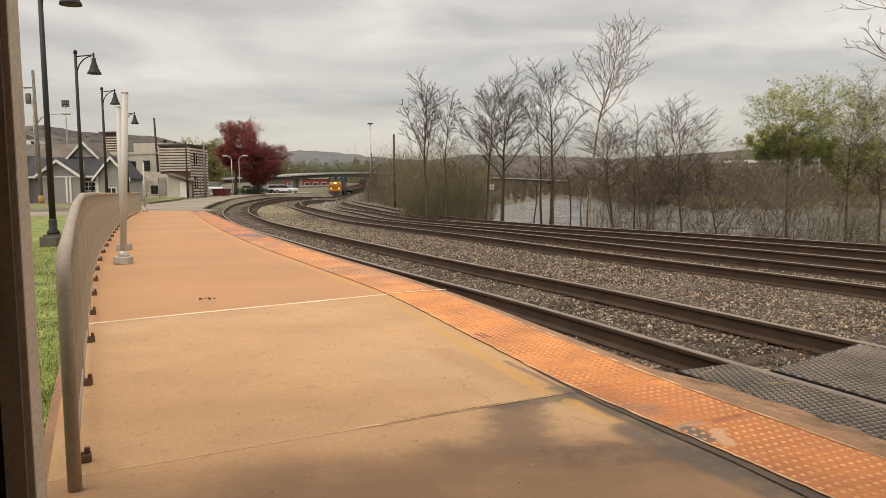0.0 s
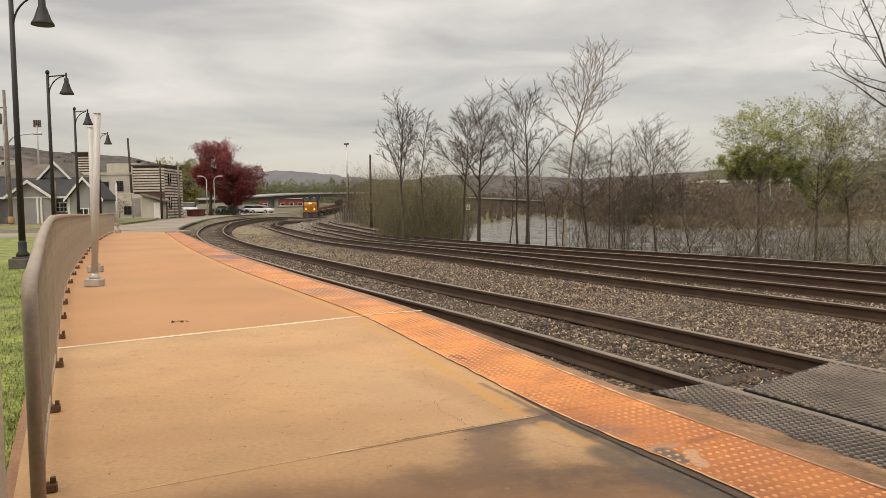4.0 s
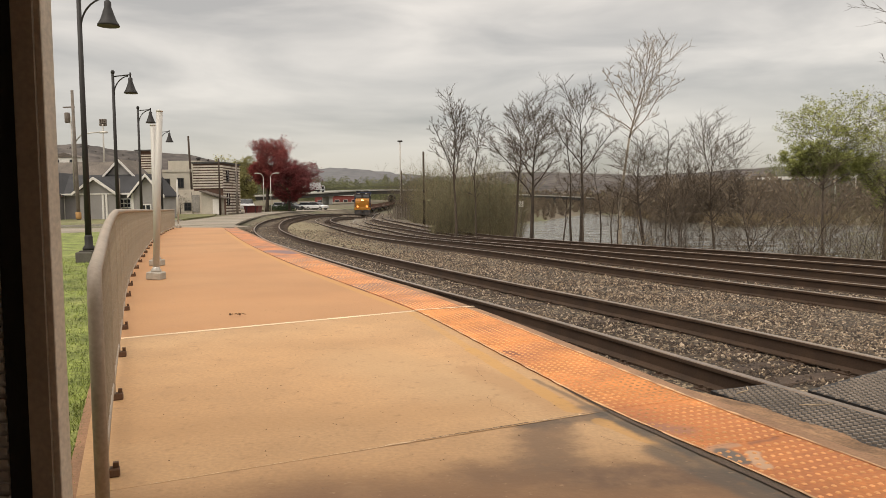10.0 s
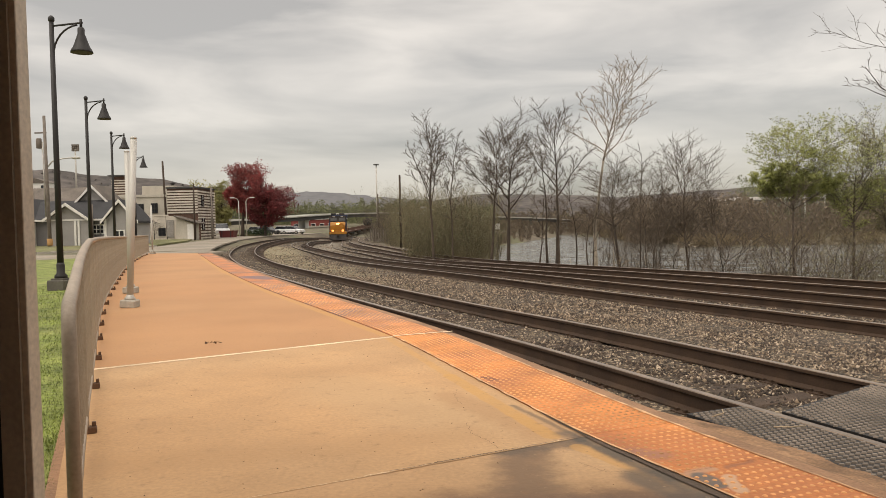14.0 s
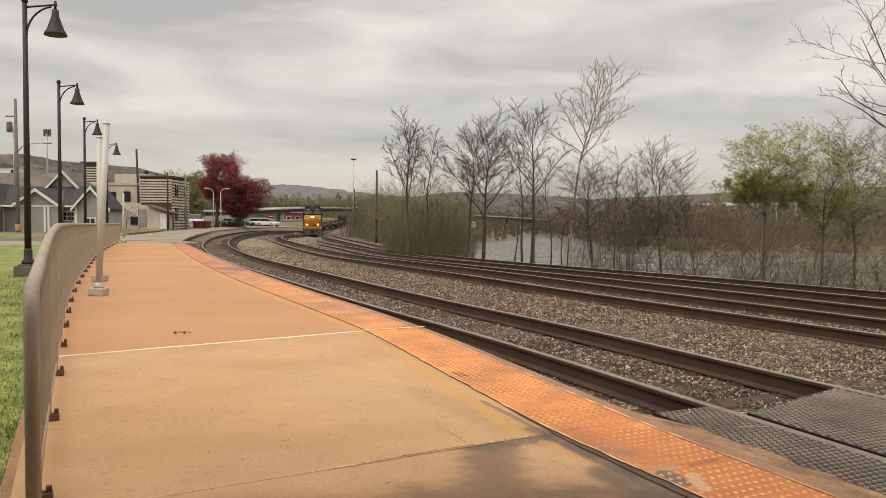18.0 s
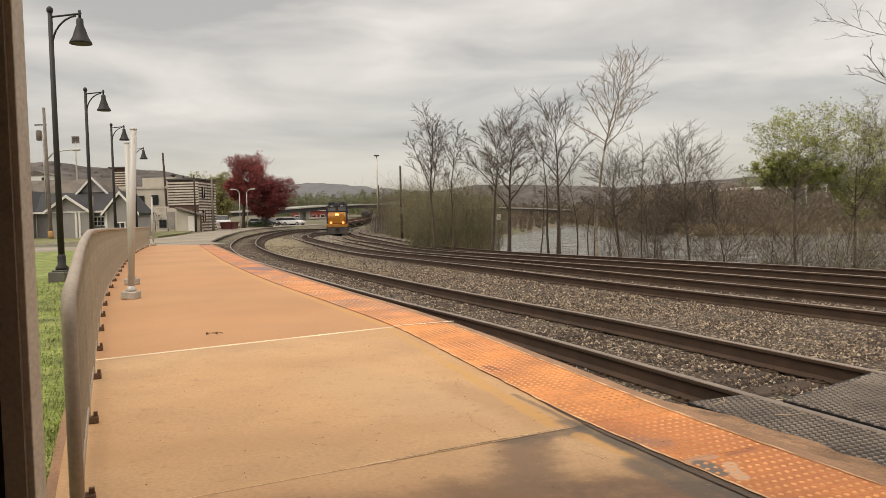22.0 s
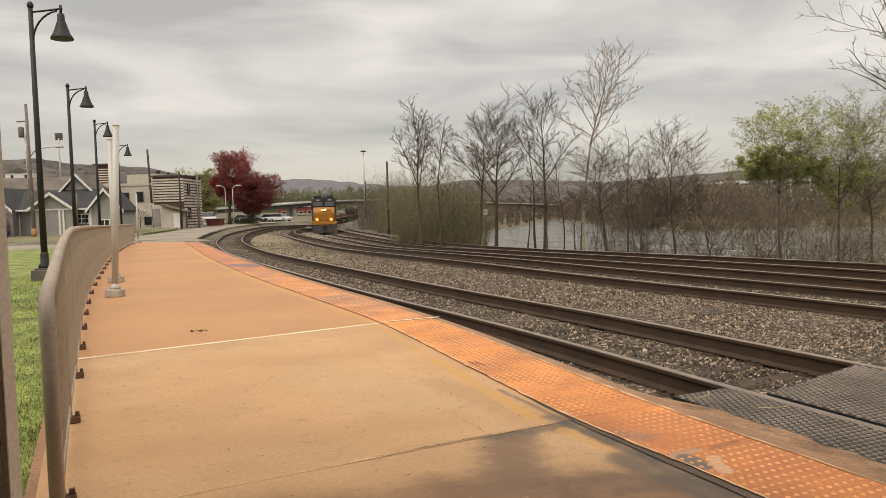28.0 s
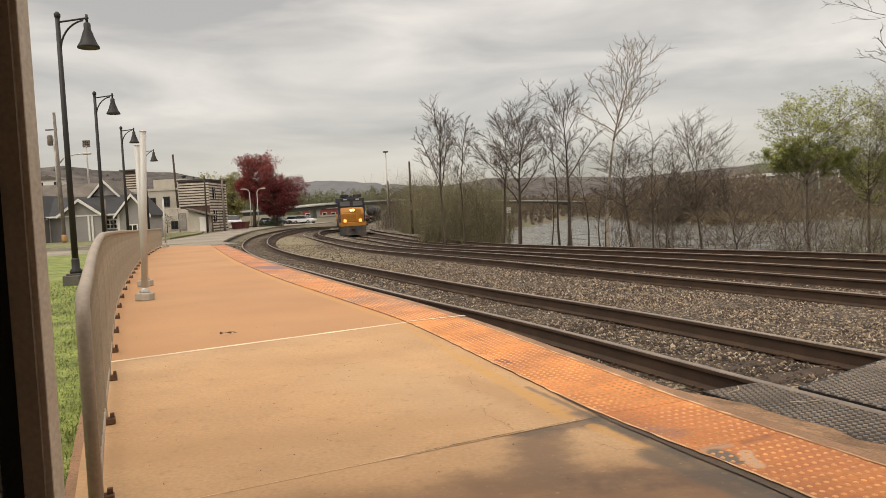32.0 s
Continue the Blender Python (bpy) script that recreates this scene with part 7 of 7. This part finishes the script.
def build_striped_building():
    s = empty("striped_building", pose(-3.55, 0, 0.1), "old commercial building with cream and brown banded upper walls", "building")
    part("wall", box(-36.5, 80, -0.1, -27.0, 85.7, 4.7), s, "cream painted brick wall", material=M_STUCCO)
    part("parapet", box(-36.6, 79.9, 4.7, -27.0, 80.4, 4.95), s, material=M_STUCCO)
    part("rear_block", box(-30.5, 82, 4.7, -27.0, 85.7, 6.0), s, "pale rear storey", material=M_STUCCO)
    part("ledge", box(-36.5, 79.85, 2.62, -26.9, 80.0, 2.78), s, "cream ledge", material=M_BANDS)
    part("lower_wall", box(-33.5, 79.88, 0.0, -25.5, 80.0, 2.62), s, "weathered whitewashed lower wall", material=M_BANDS)
    part("corner_block", box(-27.0, 80.05, -0.1, -23.75, 85.7, 5.55), s, "brown brick corner block", material=M_BRICK)
    part("cornice", box(-27.1, 79.9, 5.55, -23.6, 85.8, 5.72), s, "dark flat cornice", material=M_BRIDGE_D)
    # cream bands in front and round the side
    n = 9
    for k in range(n):
        z = 2.9 + k * (5.45 - 2.9) / n
        part("band", box(-27.0, 79.95, z, -23.72, 80.05, z + 0.17), s, material=M_BANDS)
    for k in range(17):
        z = 0.15 + k * (5.45 - 0.15) / 17
        for a, b in ((80.05, 82.7), (82.95, 85.68)):
            part("band", box(-23.75, a, z, -23.66, b, z + 0.17), s, material=M_BANDS)
    for y in (80.9, 83.9):
        for z in (1.1, 3.6):
            w = part("side_window", box(-23.67, y, z, -23.62, y + 0.9, z + 1.25), s, "dark side window", material=M_DARKGLASS)
            part("mullion", box(-23.62, y + 0.42, z, -23.60, y + 0.48, z + 1.25), w, material=M_TRIM)
    window(s, -30.14, 3.07, -29.6, 3.9, 79.98, (1, 1), M_BLACK)
    window(s, -28.65, 3.05, -28.1, 3.95, 79.98, (1, 1), M_BLACK)
    window(s, -33.2, 3.07, -32.6, 3.9, 79.98, (1, 1), M_BLACK)
    window(s, -27.9, 0.6, -27.3, 1.3, 79.88, (1, 1), M_BLACK)
    part("mural_panel", box(-27.1, 79.84, 0.35, -26.3, 79.88, 2.2), s, "faded grey mural panel", material=M_MUD)
    part("mural_panel", box(-29.0, 79.85, 0.35, -27.3, 79.875, 1.9), s, "faded mural patch", material=M_STUCCO)
    # tower block behind with the same bands
    part("tower", box(-35.6, 86, 4.5, -33.9, 87.2, 7.4), s, "brown brick stair tower", material=M_BRICK)
    part("tower_cap", box(-35.9, 85.6, 7.4, -33.5, 87.6, 7.55), s, "dark flat tower cap", material=M_BRIDGE_D)
    for k in range(8):
        part("band", box(-35.6, 85.9, 4.9 + k * 0.28, -33.9, 86.0, 5.03 + k * 0.28), s, material=M_BANDS)
    part("roof_unit", box(-38.8, 86, 4.7, -37.4, 88, 5.6), s, "rusty rooftop unit", material=M_BRICK)
    part("vent", add_lathe(bmesh.new(), [(0.18, 6.0), (0.18, 6.3), (0.35, 6.35), (0.05, 6.6)], 10, (-28.2, 85, 0)), s, "dark roof vent", material=M_BLACK)
    # lean-to with a sloping roof
    l = empty("lean_to", pose(-3.6, 0, 0.1), "small cream lean-to shed with sloping brown roof", "shed")
    part("wall", prism([(-25.5, 0), (-23.5, 0), (-23.5, 1.75), (-25.5, 2.45)], 78.4, 80), l, material=M_STUCCO)
    part("roof", prism([(-25.6, 2.5), (-22.9, 1.72), (-22.9, 1.84), (-25.6, 2.64)], 78.1, 80), l, "brown felt roof", material=M_SHINGLE_B)
    for x in (-23.45, -22.95):
        part("post", box(x - 0.07, 78.25, 0, x + 0.07, 78.4, 1.8), l, material=M_BRICK)
    part("door", box(-24.3, 78.36, 0.05, -23.65, 78.4, 1.7), l, "white door", material=M_TRIM)


def build_car(x, y, z, rz, paint, label, truck_bed=False, name="parked_car", group="cars in the car park"):
    c = empty(name, pose(x, y, z, 0, 0, rz), label, "car", group)
    o = [(-2.2, 0.35), (2.2, 0.35), (2.25, 0.75), (1.3, 0.95), (-2.1, 1.0), (-2.25, 0.7)]
    body = prism(o, -0.85, 0.85)
    bmesh.ops.bevel(body, geom=list(body.edges), offset=0.06, segments=1, affect="EDGES")
    part("body", body, c, material=paint)
    g = [(-0.1 if truck_bed else -1.8, 0.95), (1.2, 0.93), (0.45, 1.48), (0.0 if truck_bed else -1.2, 1.5)]
    cabin = prism(g, -0.72, 0.72)
    bmesh.ops.bevel(cabin, geom=list(cabin.edges), offset=0.05, segments=1, affect="EDGES")
    part("glasshouse", cabin, c, "dark car glass", material=M_DARKGLASS)
    part("roof", box(-0.1 if truck_bed else -1.25, -0.66, 1.47, 0.45, 0.66, 1.54), c, material=paint)
    for sx in (-1.35, 1.4):
        for sy in (-0.85, 0.85):
            w = part("wheel", tube([(sx, sy - 0.1, 0.33), (sx, sy + 0.1, 0.33)], 0.33, 14), c, material=M_TYRE)
            part("hub", tube([(sx, sy - 0.11, 0.33), (sx, sy + 0.11, 0.33)], 0.17, 10), w, material=M_GALV)
    for sy in (-0.6, 0.6):
        part("headlight", box(2.2, sy - 0.18, 0.62, 2.27, sy + 0.18, 0.76), c, material=M_TRIM)
        part("tail_light", box(-2.28, sy - 0.15, 0.7, -2.2, sy + 0.15, 0.88), c, material=M_CARRED)
    return c


def build_box_truck():
    c = empty("box_truck", Matrix.Identity(4), "white box truck driving over the bridge", "truck")
    part("cargo_box", add_box(bmesh.new(), -5.5, -1.1, 0.95, 0.9, 1.1, 3.2, 0.04), c, material=M_CARWHITE)
    cab = prism([(1.0, 0.5), (3.0, 0.5), (3.0, 1.3), (2.5, 2.3), (1.0, 2.4)], -1.0, 1.0)
    k = part("cab", cab, c, material=M_CARWHITE)
    part("side_glass", add_box(add_box(bmesh.new(), 1.4, -1.02, 1.35, 2.4, -1.0, 2.0), 1.4, 1.0, 1.35, 2.4, 1.02, 2.0), k, material=M_DARKGLASS)
    part("chassis", box(-5.4, -0.5, 0.55, 2.9, 0.5, 0.95), c, material=M_LOCO_K)
    for sx in (-4.0, 2.0):
        for sy in (-0.95, 0.95):
            part("wheel", tube([(sx, sy - 0.13, 0.42), (sx, sy + 0.13, 0.42)], 0.42, 14), c, material=M_TYRE)
    return c


def build_town_things():
    build_car(-34.4, 139, -0.05, -25, M_CARBLACK, "black car parked below the maroon trees")
    build_car(-31.9, 141, -0.05, -25, M_CARWHITE, "white car parked in the car park")
    build_car(-30.0, 140, -0.05, -25, M_CARWHITE, "white saloon car parked behind another")
    build_car(-36.6, 140, -0.05, -25, M_CARGREY, "silver car parked under the trees")
    build_car(-28.5, 92.0, 0.35, -70, M_CARWHITE, "white pickup truck parked beside the building", True)
    build_car(-29.6, 95.5, 0.35, -75, M_CARBLACK, "black car parked beside the pickup")
    d = empty("skip", pose(-25.1, 83.4, 0.2, 0, 0, -6) @ Matrix.Scale(0.85, 4), "low dark red waste skip on the road's edge", "skip")
    part("body", prism([(-0.85, 0.1), (0.85, 0.1), (1.0, 0.95), (-1.0, 0.95)], -0.7, 0.7), d, material=M_CARRED)
    part("rim", box(-1.05, -0.75, 0.92, 1.05, 0.75, 1.0), d, material=M_CARRED)
    for x in (-0.6, 0.6):
        part("rib", box(x - 0.05, -0.74, 0.1, x + 0.05, -0.68, 0.95), d, material=M_CARBLACK)
    # hedge below the trees
    rng = random.Random(9)
    cs = [Vector((rng.uniform(-27.2, -24.3), rng.uniform(97, 99), 0.4 + rng.random() * 0.55)) for _ in range(110)]
    thing("hedge", leaves_mesh("hedge", rng, cs, 8, 0.2, 0.12, M_HEDGE), "low dark green hedge under the maroon trees", "hedge", kind="stuff")
    # long red brick building under the bridge
    r = empty("brick_building", pose(-55.8, 297, -0.6, 0, 0, 4) @ Matrix.Scale(1.4, 4), "long low red brick building seen under the bridge", "building")
    part("wall", box(-6, 0, 0, 9, 8, 3.3), r, material=M_REDBRICK)
    part("roof", box(-6.3, -0.3, 3.3, 9.3, 8.3, 3.6), r, "flat pale roof edge", material=M_BRIDGE)
    for k in range(6):
        w = part("window", box(-5.2 + k * 2.4, -0.06, 1.1, -3.9 + k * 2.4, 0.0, 2.2), r, material=M_TRIM)
        part("pane", box(-5.1 + k * 2.4, -0.1, 1.2, -4.0 + k * 2.4, -0.06, 2.1), w, material=M_DARKGLASS)
    # far houses above the bridge
    for x, y, z, w, dd in ((-88, 561, 8, 9, 7), (-61, 586, 13, 7, 6), (-102, 510, 6, 8, 6), (-184, 330, 20, 12, 7)):
        hs = empty("far_house", pose(x, y, z), "small pale house on the slope far off", "house", "houses on the far slope")
        part("wall", box(-w / 2, 0, -6, w / 2, dd, 3), hs, material=M_TRIM)
        part("roof", add_prism(bmesh.new(), [(-w / 2 - 0.4, 3), (w / 2 + 0.4, 3), (0, 5.2)], -0.4, dd + 0.4), hs, material=M_SHINGLE_B)
        for k in (-1, 1):
            part("window", box(k * w * 0.25 - 0.6, -0.05, 0.6, k * w * 0.25 + 0.6, 0.0, 2.0), hs, material=M_DARKGLASS)
    # pale shed on the far bank
    sh = empty("far_shed", pose(100, 258, 1.0, 0, 0, -18), "long pale roofed shed on the far river bank", "shed")
    part("wall", box(-12, 0, -5, 24, 9, 6.2), sh, material=M_MUD)
    part("roof", box(-12.5, -0.6, 6.2, 24.5, 9.6, 7.2), sh, "pale metal roof", material=M_TRIM)
    for k in range(7):
        part("post", box(-12 + k * 6 - 0.2, -0.4, -5, -12 + k * 6 + 0.2, 0, 6.2), sh, material=M_TRIM)
    # fence panels beyond the lone pole
    f = empty("lineside_fence", pose(-11.8, 106, -1.1, 0, 0, 14), "row of weathered upright fence boards beside the tracks", "fence")
    for k in range(12):
        part("board", box(k * 0.36, -0.06, 0, k * 0.36 + 0.12, 0.06, 1.7 + 0.3 * ((k * 7) % 5) / 5), f, material=M_GREYPOLE)
    # small square sign on the bank
    sg = empty("lineside_sign", pose(3.0, 52, gz(3.0, 52)), "small pale square sign on a post at the bank", "sign")
    part("post", box(-0.04, -0.04, 0, 0.04, 0.04, 2.6), sg, material=M_GREYPOLE)
    part("plate", box(-0.16, -0.06, 2.2, 0.16, -0.04, 2.6), sg, material=M_TRIM)


def build_details():
    """Stains, patches, cracks and leaves on the platform."""
    ys = [2.0 + 0.12 * k for k in range(28)]
    v, f = ribbon(lambda y: strip_p(y, -max(0.010, 0.13 - 0.045 * (y - 2.4)) - 0.05 * noise.noise(Vector((y * 2, 0, 0)))), lambda y: strip_p(y, 0.0), ys, 0.0055)
    thing("asphalt_seam", mesh_of("asphalt_seam", v, f, M_PATCH), "dark asphalt seam along the tactile strip", "patch", kind="structure")
    rng = random.Random(12)
    # a clump of dry leaves
    vs, fs = [], []
    for _ in range(7):
        c = Vector((-2.76 + rng.gauss(0, 0.036), 8.24 + rng.gauss(0, 0.03), 0.012))
        a = rng.uniform(0, 6.28)
        k = len(vs)
        for t in range(6):
            r = 0.015 * (1.0 if t % 3 else 1.9)
            vs.append(c + Vector((r * math.cos(a + t * 1.047), r * 0.6 * math.sin(a + t * 1.047), 0.004 + 0.035 * rng.random())))
        fs.append(tuple(range(k, k + 6)))
    thing("dry_leaves", mesh_of("dry_leaves", vs, fs, M_DRYLEAF), "small clump of brown dry leaves on the platform", "leaves", kind="stuff")
    # grit on the slabs
    vs, fs = [], []
    for _ in range(170):
        y = rng.uniform(2.8, 9)
        x = rng.uniform(PLAT_LEFT(y) + 0.2, INNER_X(y) - 0.1)
        s = rng.uniform(0.002, 0.006)
        k = len(vs)
        vs += [(x - s, y, 0.001), (x + s, y - s, 0.001), (x, y + s, 0.001), (x, y, s)]
        fs += [(k, k + 1, k + 3), (k + 1, k + 2, k + 3), (k + 2, k, k + 3)]
    thing("grit", mesh_of("grit", vs, fs, M_DARKJOINT), "scattered dark grit on the concrete", "grit", kind="stuff")
    # hairline cracks
    def crack(pts, w):
        vs, fs = [], []
        for a, b in zip(pts, pts[1:]):
            a, b = Vector((*a, 0.0035)), Vector((*b, 0.0035))
            n = 8
            for k in range(n + 1):
                p = a.lerp(b, k / n) + Vector((noise.noise(a * 9 + Vector((k, 0, 0))) * 0.02, noise.noise(b * 7 + Vector((0, k, 0))) * 0.02, 0))
                d = (b - a).normalized()
                q = Vector((-d.y, d.x, 0)) * w
                vs += [p - q, p + q]
        fs = [(2 * k, 2 * k + 1, 2 * k + 3, 2 * k + 2) for k in range(len(vs) // 2 - 1)]
        thing("crack", mesh_of("crack", vs, fs, M_DARKJOINT), "thin dark crack in the concrete slab", "crack", kind="structure")
    crack([(0.20, 4.24), (0.13, 4.42), (0.05, 4.55), (0.02, 4.8)], 0.0011)
    crack([(0.0, 5.3), (-0.06, 5.55), (-0.03, 5.8)], 0.001)
    crack([(0.62, 3.95), (0.72, 3.80), (0.84, 3.80), (0.9, 3.7)], 0.001)
    # twigs and straw beside the crossing panels
    for k, (x, y, a) in enumerate(((1.62, 4.82, 0.5), (1.9, 4.55, -0.35))):
        thing("straw", tube([(x, y, 0.012), (x + 0.1 * math.cos(a), y + 0.1 * math.sin(a), 0.02), (x + 0.2 * math.cos(a + 0.4), y + 0.22 * math.sin(a + 0.4), 0.012)], 0.004, 5), "pale dry straw beside the crossing panel", "straw", m=Matrix.Identity(4), material=M_STRAW)
M_JOINT_GRIT = mat("pale_gritty_joint", (0.62, 0.47, 0.31), 0.85, scale=6, vary=0.3, fine=60)


M_DIRT = mat("packed_brown_dirt", (0.31, 0.175, 0.092), 0.95, scale=4, vary=0.3, fine=45, fine_vary=0.3, bump=0.5, dirt=(0.13, 0.075, 0.042), dirt_scale=6, dirt_amount=0.8)
M_VERGE = mat("dull_verge_grass", (0.15, 0.15, 0.058), 0.95, scale=0.6, vary=0.3, fine=8, fine_vary=0.4, bump=0.4, dirt=(0.19, 0.15, 0.09), dirt_scale=0.4, dirt_amount=0.7)
M_DRYBRUSH = mat("dry_tan_shore_grass", (0.22, 0.165, 0.095), 0.95, scale=0.05, vary=0.3, fine=1.0, bump=0, island=0.4)
M_WINDSCREEN = mat("pale_reflecting_windscreen", (0.13, 0.14, 0.15), 0.15, 0.3, scale=1, vary=0.1, fine=5, bump=0)
M_FOOTING = mat("dark_footing_concrete", (0.10, 0.088, 0.075), 0.9, scale=3, vary=0.2, fine=30)
M_CHIPPED = mat("pale_chipped_edge", (0.60, 0.36, 0.19), 0.8, scale=6, vary=0.35, fine=40, dirt=(0.42, 0.19, 0.08), dirt_scale=5, dirt_amount=0.85)
M_STRAW = mat("dry_straw", (0.42, 0.33, 0.22), 0.85, scale=6, vary=0.2, fine=40)
M_PINK = mat("pale_pink_buds", (0.36, 0.19, 0.17), 0.8, scale=2, vary=0.2, fine=6, bump=0, island=0.3)
M_HEDGE = mat("dark_green_hedge", (0.035, 0.055, 0.02), 0.85, scale=0.5, vary=0.3, fine=5, bump=0, island=0.4)
build_ground()
build_corridor()
build_hills()
build_platform()
build_railing()
build_lamps()
build_posts()
build_poles()
build_bridge()
build_trees()
build_brush()
build_far_woods()
build_doorway()
build_lawn()
build_roads()
build_house()
build_striped_building()
build_town_things()
build_details()
LOCO = build_locomotive()
FLAT = build_flat_car()
FLATS = [FLAT] + [copy_thing(FLAT, Matrix.Identity(4)) for _ in range(5)]
TANK = build_tank_car()
TANKS = [TANK] + [copy_thing(TANK, Matrix.Identity(4)) for _ in range(1)]
BRIDGE_CAR = build_car(0, 0, 0, 0, M_CARWHITE, "white saloon car driving over the bridge", False, "moving_car", "traffic on the bridge")
BRIDGE_TRUCK = build_box_truck()
build_tracks()
build_gravel()


def motions():
    times = [0, 2, 4, 6, 8, 10, 12, 14, 16, 18, 20, 22, 24, 26, 28, 30, 32]
    cars = [(LOCO, 22.0)] + [(f, 19.2) for f in FLATS] + [(t, 16.0) for t in TANKS]
    rows = {k: [] for k in range(len(cars))}
    for t in times:
        y = FRONT(t)
        for k, (ob, length) in enumerate(cars):
            m, y = train_pose(y, length)
            rows[k].append((t, m))
    for k, (ob, length) in enumerate(cars):
        walk(ob, rows[k])
    # traffic on the bridge: seconds at which each drives on and off
    for ob, t0, pace in ((BRIDGE_CAR, 15.2, 0.6), (BRIDGE_TRUCK, 7.5, 0.78)):
        drive = [(0, bridge_pose(0.3, -1.9)), (t0, bridge_pose(0.3, -1.9))]
        s, t = 0.3, t0
        while s < 8.4:
            s, t = s + 0.5, t + 0.5 / pace
            drive.append((t, bridge_pose(s, -1.9)))
        walk(ob, drive + [(32, bridge_pose(s, -1.9))])


motions()
